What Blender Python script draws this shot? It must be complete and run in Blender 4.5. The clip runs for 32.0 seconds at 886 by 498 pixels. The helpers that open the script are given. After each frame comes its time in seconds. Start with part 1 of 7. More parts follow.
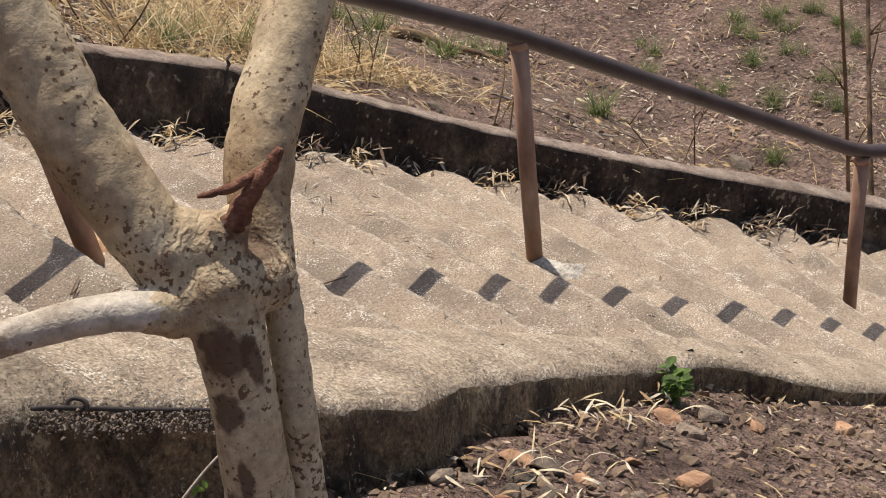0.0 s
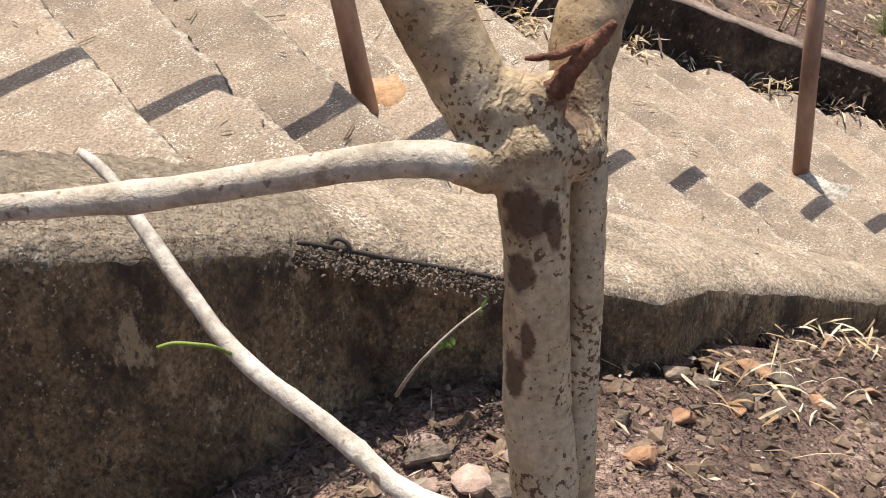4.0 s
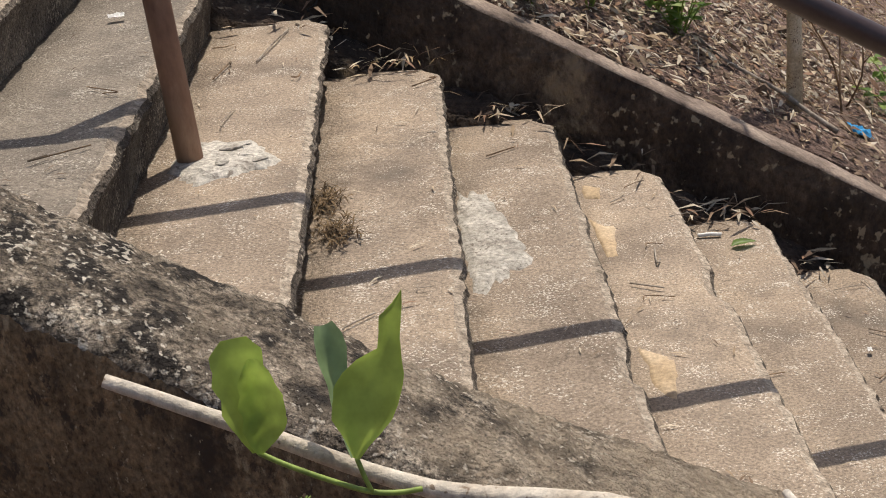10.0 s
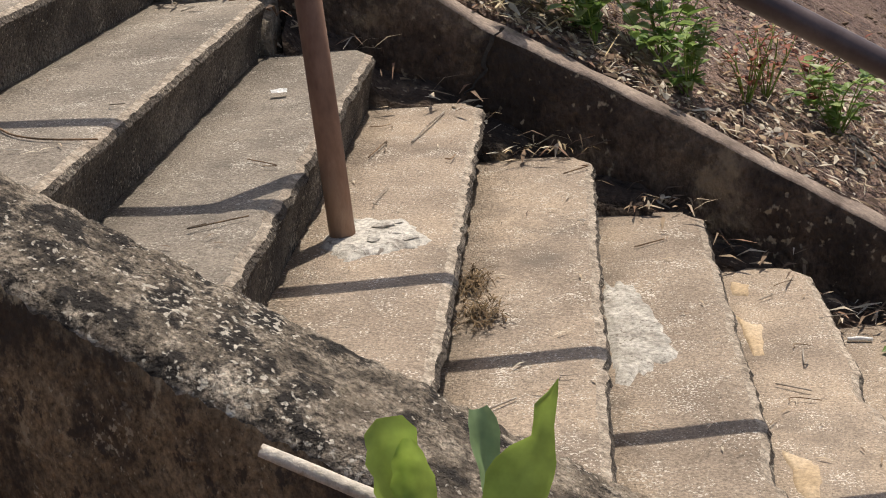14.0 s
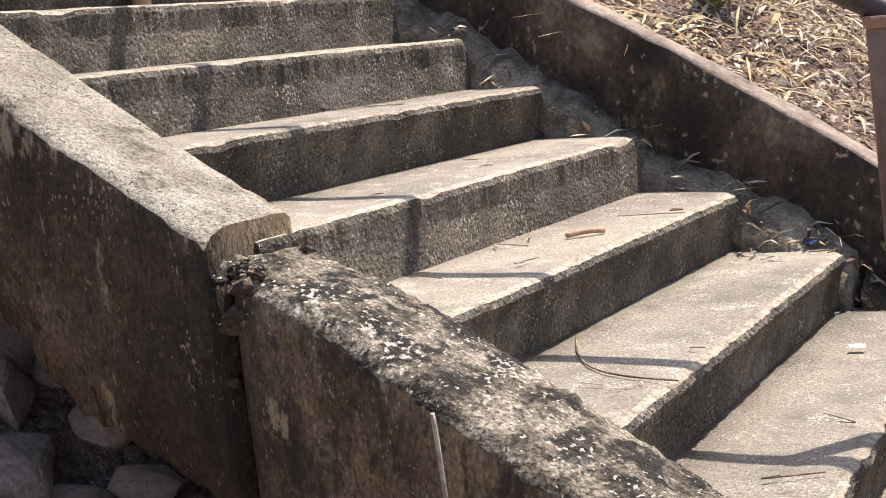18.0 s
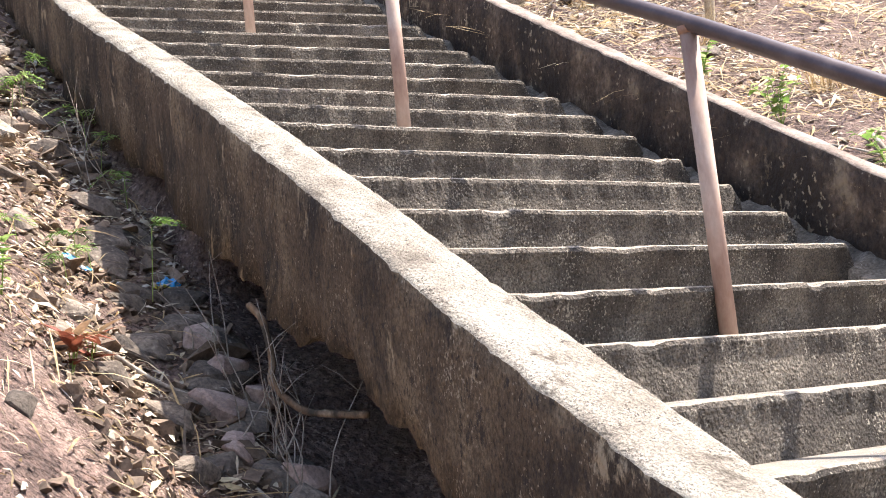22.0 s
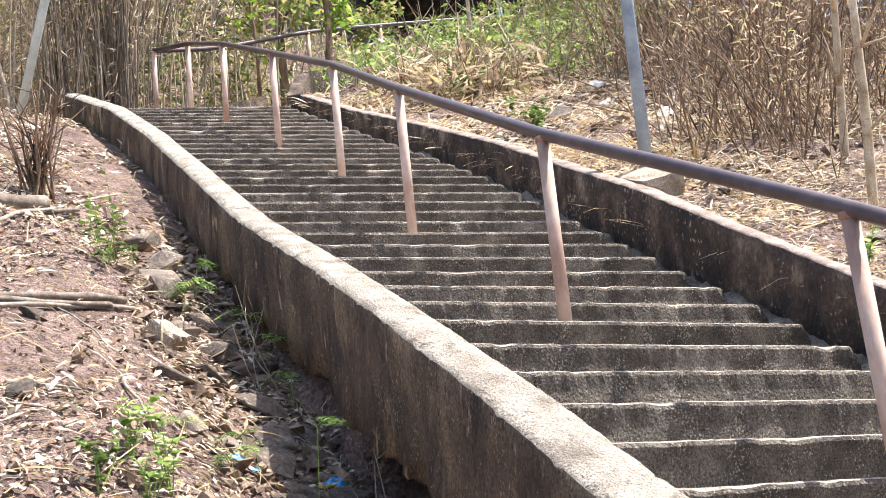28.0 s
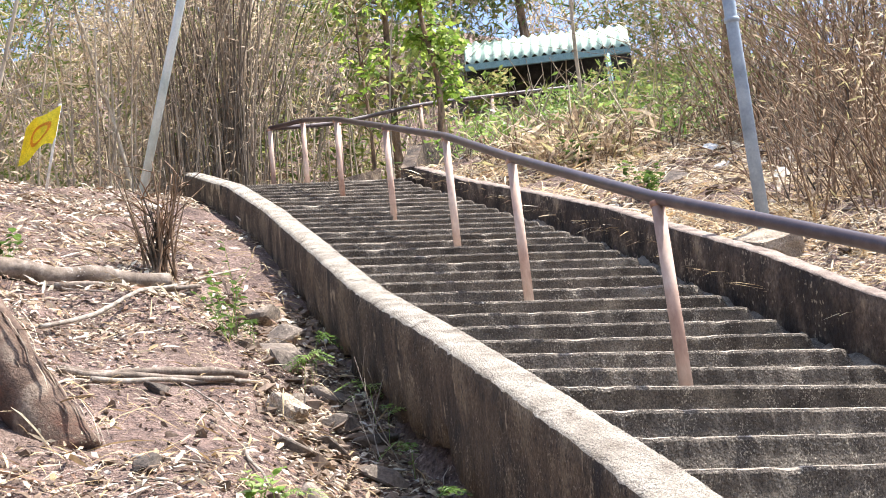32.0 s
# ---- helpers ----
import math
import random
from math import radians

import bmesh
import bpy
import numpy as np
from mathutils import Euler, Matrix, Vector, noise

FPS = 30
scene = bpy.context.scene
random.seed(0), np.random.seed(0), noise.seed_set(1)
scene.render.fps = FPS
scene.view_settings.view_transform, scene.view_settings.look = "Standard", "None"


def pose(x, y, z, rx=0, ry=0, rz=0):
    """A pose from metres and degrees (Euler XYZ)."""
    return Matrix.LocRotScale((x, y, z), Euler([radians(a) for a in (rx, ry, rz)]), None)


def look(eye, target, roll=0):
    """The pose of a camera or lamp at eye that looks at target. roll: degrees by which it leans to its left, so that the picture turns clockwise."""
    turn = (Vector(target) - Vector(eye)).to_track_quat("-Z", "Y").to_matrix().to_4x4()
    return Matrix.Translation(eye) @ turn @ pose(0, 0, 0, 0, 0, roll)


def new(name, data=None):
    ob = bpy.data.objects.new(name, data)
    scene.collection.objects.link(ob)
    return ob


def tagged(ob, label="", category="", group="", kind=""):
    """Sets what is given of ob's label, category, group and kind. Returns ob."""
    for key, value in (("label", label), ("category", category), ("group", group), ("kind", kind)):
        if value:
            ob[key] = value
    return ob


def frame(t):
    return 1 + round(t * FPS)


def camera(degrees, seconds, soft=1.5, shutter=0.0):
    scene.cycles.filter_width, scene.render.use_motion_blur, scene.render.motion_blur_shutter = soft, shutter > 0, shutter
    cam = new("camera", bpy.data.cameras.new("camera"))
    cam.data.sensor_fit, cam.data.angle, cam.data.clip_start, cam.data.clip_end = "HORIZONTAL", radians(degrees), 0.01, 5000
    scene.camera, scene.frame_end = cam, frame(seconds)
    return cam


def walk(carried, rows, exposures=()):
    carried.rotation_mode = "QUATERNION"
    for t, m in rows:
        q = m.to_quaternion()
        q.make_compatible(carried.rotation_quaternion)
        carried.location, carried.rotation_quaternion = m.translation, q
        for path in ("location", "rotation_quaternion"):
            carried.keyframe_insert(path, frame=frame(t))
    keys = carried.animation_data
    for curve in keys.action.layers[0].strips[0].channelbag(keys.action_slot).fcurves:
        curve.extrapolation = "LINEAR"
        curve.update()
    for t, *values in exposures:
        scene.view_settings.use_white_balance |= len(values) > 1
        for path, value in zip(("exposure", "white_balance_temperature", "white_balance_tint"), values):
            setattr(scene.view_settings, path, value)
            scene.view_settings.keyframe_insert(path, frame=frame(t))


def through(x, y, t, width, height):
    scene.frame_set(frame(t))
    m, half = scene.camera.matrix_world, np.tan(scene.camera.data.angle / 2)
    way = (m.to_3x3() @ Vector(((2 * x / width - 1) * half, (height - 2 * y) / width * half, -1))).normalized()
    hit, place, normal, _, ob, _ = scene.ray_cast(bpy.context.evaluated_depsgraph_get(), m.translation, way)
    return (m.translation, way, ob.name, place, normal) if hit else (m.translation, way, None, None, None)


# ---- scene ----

# ---------- camera ----------
cam = camera(33.363, 32.0, soft=1.0)
# seconds, eye x y z, heading, tilt, roll
PATH = [
    (0.0, -0.182, -0.370, 0.959, 53.37, -35.67, -8.61), (0.5, -0.191, -0.377, 0.967, 56.40, -36.58, -8.57),
    (1.0, -0.192, -0.367, 0.959, 58.67, -37.93, -8.98), (1.5, -0.199, -0.367, 0.962, 60.47, -38.87, -8.69),
    (2.0, -0.205, -0.365, 0.963, 62.68, -39.24, -8.75), (2.5, -0.206, -0.364, 0.963, 63.14, -39.35, -8.81),
    (4.5, -0.228, -0.357, 0.969, 68.57, -37.84, -6.71), (5.0, -0.239, -0.353, 0.974, 72.39, -35.00, -6.23),
    (5.5, -0.247, -0.352, 0.977, 76.01, -32.77, -6.54), (6.0, -0.250, -0.351, 0.977, 78.84, -31.45, -7.00),
    (6.5, -0.254, -0.350, 0.977, 80.94, -30.92, -7.14), (7.0, -0.259, -0.350, 0.979, 82.75, -30.78, -7.36),
    (7.5, -0.265, -0.352, 0.983, 84.31, -30.38, -6.79), (8.0, -0.269, -0.358, 0.990, 86.10, -28.91, -6.60),
    (8.5, -0.273, -0.358, 0.994, 87.34, -27.23, -6.39), (9.0, -0.279, -0.360, 0.996, 89.16, -25.23, -5.75),
    (9.5, -0.280, -0.365, 0.999, 91.04, -23.92, -5.77), (10.0, -0.280, -0.370, 1.000, 92.54, -23.30, -6.01),
    (10.5, -0.283, -0.372, 1.003, 93.80, -22.66, -5.80), (11.0, -0.285, -0.374, 1.004, 95.10, -22.02, -5.73),
    (11.5, -0.285, -0.376, 1.005, 96.32, -21.80, -5.77), (12.0, -0.284, -0.378, 1.008, 96.66, -21.38, -5.72),
    (12.5, -0.284, -0.380, 1.009, 96.69, -20.96, -5.53), (13.0, -0.286, -0.382, 1.011, 96.91, -20.19, -5.24),
    (13.5, -0.287, -0.382, 1.009, 97.38, -19.78, -5.31), (14.0, -0.293, -0.377, 1.006, 98.01, -19.57, -4.80),
    (14.5, -0.298, -0.382, 1.011, 102.50, -18.69, -4.99), (15.0, -0.309, -0.385, 1.019, 105.62, -16.60, -4.69),
    (15.5, -0.312, -0.390, 1.017, 109.06, -14.95, -4.86), (17.5, -0.364, -0.392, 1.013, 118.57, -10.27, -5.12),
    (18.0, -0.354, -0.398, 1.013, 118.54, -8.31, -5.10), (18.5, -0.368, -0.398, 1.015, 118.97, -5.66, -4.81),
    (19.0, -0.371, -0.400, 1.012, 121.54, -2.75, -4.96), (19.5, -0.387, -0.394, 1.011, 126.01, -0.19, -5.17),
    (20.0, -0.370, -0.412, 1.016, 130.82, 2.36, -5.15), (20.5, -0.364, -0.420, 1.016, 133.72, 3.92, -5.21),
    (21.0, -0.361, -0.421, 1.015, 135.78, 5.51, -5.34), (21.5, -0.354, -0.429, 1.015, 137.19, 5.95, -5.43),
    (22.0, -0.342, -0.443, 1.020, 139.36, 6.29, -5.59), (22.5, -0.342, -0.444, 1.017, 139.66, 6.95, -5.32),
    (23.0, -0.339, -0.458, 1.015, 139.82, 7.12, -5.35), (23.5, -0.336, -0.445, 1.016, 140.07, 7.69, -5.55),
    (24.0, -0.340, -0.438, 1.020, 140.97, 8.85, -5.81), (24.5, -0.342, -0.435, 1.019, 141.83, 9.96, -5.93),
    (25.0, -0.339, -0.441, 1.016, 142.83, 10.81, -5.97), (25.5, -0.334, -0.447, 1.014, 143.47, 11.23, -5.93),
    (26.0, -0.335, -0.440, 1.017, 143.83, 12.09, -5.81), (26.5, -0.342, -0.423, 1.016, 144.52, 13.30, -6.12),
    (28.5, -0.324, -0.447, 1.022, 145.01, 14.44, -6.03), (29.0, -0.326, -0.450, 1.020, 145.03, 14.30, -6.13),
    (29.5, -0.321, -0.458, 1.017, 145.66, 14.62, -6.50), (30.0, -0.327, -0.454, 1.022, 146.72, 15.16, -6.58),
    (30.5, -0.327, -0.451, 1.018, 148.04, 15.95, -6.57), (31.0, -0.320, -0.450, 1.016, 149.01, 16.85, -6.42),
    (31.5, -0.316, -0.450, 1.015, 149.36, 17.28, -6.31), (32.0, -0.319, -0.448, 1.014, 149.36, 17.56, -6.28),
]


def path_pose(x, y, z, yaw, pitch, roll):
    a, b = radians(yaw), radians(pitch)
    way = Vector((math.cos(a) * math.cos(b), math.sin(a) * math.cos(b), math.sin(b)))
    return look((x, y, z), Vector((x, y, z)) + way, roll)


walk(cam, [(row[0], path_pose(*row[1:])) for row in PATH],
     exposures=[(0, 0.34, 6850, 12.5), (1, 0.42, 6850, 12.5), (2, 0.62, 6850, 12.5), (4.5, 0.72, 6850, 12), (6, 0.36, 6850, 12), (8, 0.18, 6850, 12), (13.5, 0.24, 6850, 12), (15, 0.5, 6750, 11.5), (15.5, 0.6, 6700, 11.5),
                (17.5, 1.1, 6600, 12), (20, 1.58, 6400, 12.5), (23, 1.95, 6350, 12.5), (26, 1.9, 6300, 12), (32, 1.75, 6150, 11.5)])

# ---------- daylight ----------
SUN_WAY = Vector((-0.16, -0.405, -1.0)).normalized()
world = bpy.data.worlds.new("sky")
scene.world = world
world.use_nodes = True
wn, wl = world.node_tree.nodes, world.node_tree.links
sky = wn.new("ShaderNodeTexSky")
sky.sky_type = "NISHITA"
sky.sun_disc = False
sky.sun_elevation = math.asin(-SUN_WAY.z)
sky.sun_rotation = math.atan2(-SUN_WAY.x, -SUN_WAY.y)
sky.dust_density = 2.5
wl.new(sky.outputs[0], wn["Background"].inputs[0])
wn["Background"].inputs[1].default_value = 0.10
sun = new("sun", bpy.data.lights.new("sun", "SUN"))
sun.data.energy, sun.data.angle, sun.data.color = 3.6, radians(0.53), (1.0, 0.95, 0.87)
sun.matrix_world = look(-SUN_WAY * 60, (0, 0, 0))

# ---------- helpers ----------
def mesh_of(name, verts, faces, material=None, smooth=False):
    me = bpy.data.meshes.new(name)
    me.from_pydata([tuple(v) for v in verts], [], faces)
    if material:
        me.materials.append(material)
    if smooth:
        me.shade_smooth()
    me.update()
    return me


def thing(name, label, category, group="", kind="", at=(0, 0, 0)):
    ob = new(name)
    ob.location = at
    ob.empty_display_size = 0.1
    return tagged(ob, label, category, group, kind)


def part(name, me, parent=None, label=""):
    """Links a mesh as one object under a thing; its coordinates are those of the parent."""
    ob = new(name, me)
    if parent:
        ob.parent = parent
    if label:
        ob["label"] = label
    return ob


def lerp(a, b, t):
    return a + (b - a) * t


def curve_at(ks, vals, k):
    return float(np.interp(k, ks, vals))


def tube_data(points, radii, sides=10, wobble=0.0, seed=0, caps=True):
    """Vertices and faces of a tapered tube along points."""
    pts = [Vector(p) for p in points]
    if isinstance(radii, (int, float)):
        radii = [radii] * len(pts)
    verts, faces = [], []
    side = None
    for i, p in enumerate(pts):
        d = (pts[min(i + 1, len(pts) - 1)] - pts[max(i - 1, 0)]).normalized()
        if side is None:
            side = d.orthogonal().normalized()
        side = (side - d * side.dot(d)).normalized()
        up = d.cross(side)
        for j in range(sides):
            a = 2 * math.pi * j / sides
            rr = radii[i]
            if wobble:
                rr *= 1 + wobble * noise.noise(Vector((math.cos(a) * 1.3 + seed, math.sin(a) * 1.3, i * 0.7)))
            verts.append(p + side * math.cos(a) * rr + up * math.sin(a) * rr)
    for i in range(len(pts) - 1):
        for j in range(sides):
            a, b = i * sides + j, i * sides + (j + 1) % sides
            faces.append((a, b, b + sides, a + sides))
    if caps:
        faces.append(tuple(range(sides - 1, -1, -1)))
        faces.append(tuple(range((len(pts) - 1) * sides, len(pts) * sides)))
    return verts, faces


def tube(name, points, radii, material, sides=10, wobble=0.0, seed=0):
    v, f = tube_data(points, radii, sides, wobble, seed)
    return mesh_of(name, v, f, material, smooth=True)


def spline(points, n):
    """n points per span of a smooth curve through points."""
    p = [Vector(q) for q in points]
    out = []
    for i in range(len(p) - 1):
        a, b, c, d = p[max(i - 1, 0)], p[i], p[i + 1], p[min(i + 2, len(p) - 1)]
        for j in range(n):
            t = j / n
            out.append(0.5 * (2 * b + (c - a) * t + (2 * a - 5 * b + 4 * c - d) * t * t + (3 * b - a - 3 * c + d) * t ** 3))
    return out + [p[-1]]


class Soup:
    """Collects many small pieces into one mesh."""

    def __init__(self):
        self.v, self.f = [], []

    def add(self, verts, faces):
        o = len(self.v)
        self.v += verts
        self.f += [tuple(i + o for i in f) for f in faces]

    def mesh(self, name, material, smooth=False):
        return mesh_of(name, self.v, self.f, material, smooth)


# ---------- materials ----------
def material(name, dark, mid, light, scale=6.0, fine=90.0, rough=0.9, bump=0.35, reach=0.012, speck=0.0, speck_scale=160.0, speck_colour=(0.6, 0.56, 0.5),
             stain=None, stain_scale=1.3, stain_low=0.52, stain_high=0.68, stretch=(1, 1, 1), metal=0.0, spread=0.12, island=False, spec=0.35, fine_mix=0.35, pebble=0.0, pebble_depth=0.01):
    m = bpy.data.materials.new(name)
    m.use_nodes = True
    n, l = m.node_tree.nodes, m.node_tree.links
    b = n["Principled BSDF"]
    b.inputs["Roughness"].default_value = rough
    b.inputs["Metallic"].default_value = metal
    b.inputs["Specular IOR Level"].default_value = spec
    geo = n.new("ShaderNodeNewGeometry")
    mapping = n.new("ShaderNodeMapping")
    mapping.inputs["Scale"].default_value = stretch
    l.new(geo.outputs["Position"], mapping.inputs[0])

    def tex(sc, detail=6.0, r=0.6):
        t = n.new("ShaderNodeTexNoise")
        t.inputs["Scale"].default_value, t.inputs["Detail"].default_value, t.inputs["Roughness"].default_value = sc, detail, r
        l.new(mapping.outputs[0], t.inputs["Vector"])
        return t

    def mix(kind, fac, a, bb):
        x = n.new("ShaderNodeMix")
        x.data_type, x.blend_type = "RGBA", kind
        for sock, val in ((x.inputs[0], fac), (x.inputs[6], a), (x.inputs[7], bb)):
            if isinstance(val, (int, float)):
                sock.default_value = val
            elif isinstance(val, tuple):
                sock.default_value = (*val, 1)
            else:
                l.new(val, sock)
        return x.outputs[2]

    big = tex(scale)
    ramp = n.new("ShaderNodeValToRGB")
    e = ramp.color_ramp.elements
    e[0].position, e[0].color = 0.3, (*dark, 1)
    e[1].position, e[1].color = 0.72, (*light, 1)
    k = e.new(0.5)
    k.color = (*mid, 1)
    l.new(big.outputs["Fac"], ramp.inputs[0])
    colour = ramp.outputs[0]
    small = tex(fine, 4.0, 0.7)
    grain = n.new("ShaderNodeMapRange")
    grain.inputs[1].default_value, grain.inputs[2].default_value = 0.3, 0.7
    grain.inputs[3].default_value, grain.inputs[4].default_value = 1 - fine_mix, 1 + fine_mix
    l.new(small.outputs["Fac"], grain.inputs[0])
    g = n.new("ShaderNodeCombineColor")
    for i in range(3):
        l.new(grain.outputs[0], g.inputs[i])
    colour = mix("MULTIPLY", 1.0, colour, g.outputs[0])
    if stain:
        st = tex(stain_scale, 8.0, 0.68)
        sr = n.new("ShaderNodeMapRange")
        sr.inputs[1].default_value, sr.inputs[2].default_value = stain_low, stain_high
        l.new(st.outputs["Fac"], sr.inputs[0])
        colour = mix("MIX", sr.outputs[0], colour, stain)
    if speck:
        sp, sq = tex(speck_scale, 2.0, 0.5), tex(speck_scale / 14, 3.0, 0.6)
        add = n.new("ShaderNodeMath")
        add.operation, add.inputs[1].default_value = "MULTIPLY_ADD", 0.6
        l.new(sq.outputs["Fac"], add.inputs[0])
        l.new(sp.outputs["Fac"], add.inputs[2])
        sm = n.new("ShaderNodeMapRange")
        sm.inputs[1].default_value = 1.09 - 0.5 * speck
        sm.inputs[2].default_value = sm.inputs[1].default_value + 0.07
        l.new(add.outputs[0], sm.inputs[0])
        colour = mix("MIX", sm.outputs[0], colour, speck_colour)
    info = n.new("ShaderNodeNewGeometry" if island else "ShaderNodeObjectInfo")
    vary = n.new("ShaderNodeMapRange")
    vary.inputs[3].default_value, vary.inputs[4].default_value = 1 - spread, 1 + spread
    l.new(info.outputs["Random Per Island" if island else "Random"], vary.inputs[0])
    g2 = n.new("ShaderNodeCombineColor")
    for i in range(3):
        l.new(vary.outputs[0], g2.inputs[i])
    colour = mix("MULTIPLY", 1.0, colour, g2.outputs[0])
    l.new(colour, b.inputs["Base Color"])
    if bump:
        bp = n.new("ShaderNodeBump")
        bp.inputs["Strength"].default_value, bp.inputs["Distance"].default_value = bump, reach
        l.new(small.outputs["Fac"], bp.inputs["Height"])
        last = bp
        if pebble:
            pv = tex(pebble, 3.0, 0.55)
            last = n.new("ShaderNodeBump")
            last.inputs["Strength"].default_value, last.inputs["Distance"].default_value = 0.9, pebble_depth
            l.new(pv.outputs["Fac"], last.inputs["Height"])
            l.new(bp.outputs[0], last.inputs["Normal"])
        l.new(last.outputs[0], b.inputs["Normal"])
    return m


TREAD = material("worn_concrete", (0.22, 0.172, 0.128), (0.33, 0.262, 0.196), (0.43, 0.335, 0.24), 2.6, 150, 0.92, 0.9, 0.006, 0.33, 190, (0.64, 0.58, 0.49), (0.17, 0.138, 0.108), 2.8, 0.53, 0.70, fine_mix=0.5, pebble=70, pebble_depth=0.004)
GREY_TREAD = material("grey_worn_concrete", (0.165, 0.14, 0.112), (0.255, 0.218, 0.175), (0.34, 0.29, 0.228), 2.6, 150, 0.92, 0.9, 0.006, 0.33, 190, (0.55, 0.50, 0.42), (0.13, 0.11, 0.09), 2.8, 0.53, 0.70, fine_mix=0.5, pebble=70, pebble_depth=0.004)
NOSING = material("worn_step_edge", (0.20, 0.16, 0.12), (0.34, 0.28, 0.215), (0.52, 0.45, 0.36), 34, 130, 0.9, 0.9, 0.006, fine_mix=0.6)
# Coarser grit than the treads; the risers' shade is also in its darker tone.
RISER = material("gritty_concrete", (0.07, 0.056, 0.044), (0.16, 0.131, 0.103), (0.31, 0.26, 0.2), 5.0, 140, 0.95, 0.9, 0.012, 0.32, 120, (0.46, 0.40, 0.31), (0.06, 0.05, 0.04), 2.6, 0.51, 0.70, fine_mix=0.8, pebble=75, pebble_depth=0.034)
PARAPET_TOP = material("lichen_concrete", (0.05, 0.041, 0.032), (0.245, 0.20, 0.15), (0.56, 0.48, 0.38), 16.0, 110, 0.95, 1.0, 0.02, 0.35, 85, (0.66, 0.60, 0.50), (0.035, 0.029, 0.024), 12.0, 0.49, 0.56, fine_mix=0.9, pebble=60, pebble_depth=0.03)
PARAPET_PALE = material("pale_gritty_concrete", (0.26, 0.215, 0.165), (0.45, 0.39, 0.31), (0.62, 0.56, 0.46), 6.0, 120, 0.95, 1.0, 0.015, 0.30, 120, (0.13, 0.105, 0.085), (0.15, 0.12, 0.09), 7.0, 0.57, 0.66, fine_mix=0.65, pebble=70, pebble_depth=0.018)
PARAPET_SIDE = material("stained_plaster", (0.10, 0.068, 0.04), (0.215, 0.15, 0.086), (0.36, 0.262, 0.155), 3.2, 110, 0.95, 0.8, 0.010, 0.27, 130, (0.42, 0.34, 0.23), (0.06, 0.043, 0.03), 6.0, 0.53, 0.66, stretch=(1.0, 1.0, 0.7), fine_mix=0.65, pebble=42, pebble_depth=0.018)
# Stained plaster, darkened further: the upper side's shade is put into its tone.
PARAPET_DARK = material("shaded_stained_plaster", (0.05, 0.036, 0.024), (0.125, 0.088, 0.054), (0.26, 0.19, 0.115), 3.2, 110, 0.95, 0.8, 0.010, 0.25, 130, (0.36, 0.29, 0.20), (0.04, 0.03, 0.022), 5.0, 0.50, 0.64, stretch=(1.0, 1.0, 0.6), fine_mix=0.65, pebble=42, pebble_depth=0.018)
# Mottled brown plaster, base tone lowered to hold the wall face's shade.
WALL_FAR = material("shade_toned_plaster", (0.034, 0.024, 0.018), (0.085, 0.059, 0.043), (0.22, 0.16, 0.11), 5.0, 50, 0.95, 0.8, 0.02, 0.26, 40, (0.36, 0.29, 0.20), (0.036, 0.027, 0.021), 2.2, 0.49, 0.62, stretch=(1, 1, 0.8), fine_mix=0.5, pebble=24, pebble_depth=0.03)
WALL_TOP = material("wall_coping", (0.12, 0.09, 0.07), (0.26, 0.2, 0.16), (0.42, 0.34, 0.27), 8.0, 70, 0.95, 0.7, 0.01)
RUST = material("rusty_paint", (0.16, 0.08, 0.055), (0.35, 0.205, 0.14), (0.52, 0.37, 0.27), 7.0, 60, 0.7, 0.3, 0.003, stretch=(1, 1, 0.4), spread=0.2, fine_mix=0.12)
RAIL = material("dark_gloss_paint", (0.05, 0.032, 0.03), (0.07, 0.047, 0.046), (0.11, 0.08, 0.075), 9.0, 120, 0.36, 0.12, 0.002, spec=0.45, fine_mix=0.12)
# Same rusty paint, lighter: light on the upper posts is put into the colour.
LIT_RUST = material("lit_rusty_paint", (0.30, 0.17, 0.12), (0.49, 0.335, 0.255), (0.62, 0.50, 0.41), 7.0, 60, 0.7, 0.3, 0.003, stretch=(1, 1, 0.4), spread=0.12, fine_mix=0.12)
SOIL = material("dry_soil", (0.09, 0.058, 0.047), (0.185, 0.122, 0.098), (0.31, 0.212, 0.168), 4.0, 34, 0.97, 1.0, 0.05, 0.32, 55, (0.42, 0.31, 0.245), (0.225, 0.155, 0.115), 1.6, 0.52, 0.68, fine_mix=0.65, pebble=24, pebble_depth=0.05)
BARK = material("smooth_pale_bark", (0.30, 0.205, 0.115), (0.49, 0.385, 0.245), (0.64, 0.55, 0.40), 11, 140, 0.7, 0.4, 0.003, 0.345, 250, (0.15, 0.09, 0.05), (0.24, 0.15, 0.085), 40.0, 0.67, 0.71, fine_mix=0.3)
PALE_BARK = material("clean_pale_bark", (0.40, 0.33, 0.25), (0.57, 0.50, 0.405), (0.68, 0.62, 0.52), 26, 140, 0.7, 0.6, 0.004, 0.2, 160, (0.26, 0.19, 0.13), (0.34, 0.25, 0.17), 24.0, 0.58, 0.66, fine_mix=0.3)
DEADWOOD = material("bleached_wood", (0.15, 0.115, 0.085), (0.31, 0.26, 0.205), (0.50, 0.45, 0.38), 14, 120, 0.85, 0.5, 0.004, stretch=(1, 1, 1))
WHITE_WOOD = material("sun_bleached_wood", (0.34, 0.29, 0.235), (0.56, 0.51, 0.44), (0.72, 0.68, 0.60), 14, 120, 0.85, 0.5, 0.004, 0.2, 60, (0.25, 0.2, 0.15))
PINK_STONE = material("pinkish_stone", (0.20, 0.135, 0.105), (0.34, 0.245, 0.20), (0.46, 0.36, 0.30), 9, 60, 0.95, 0.6, 0.008, spread=0.2)
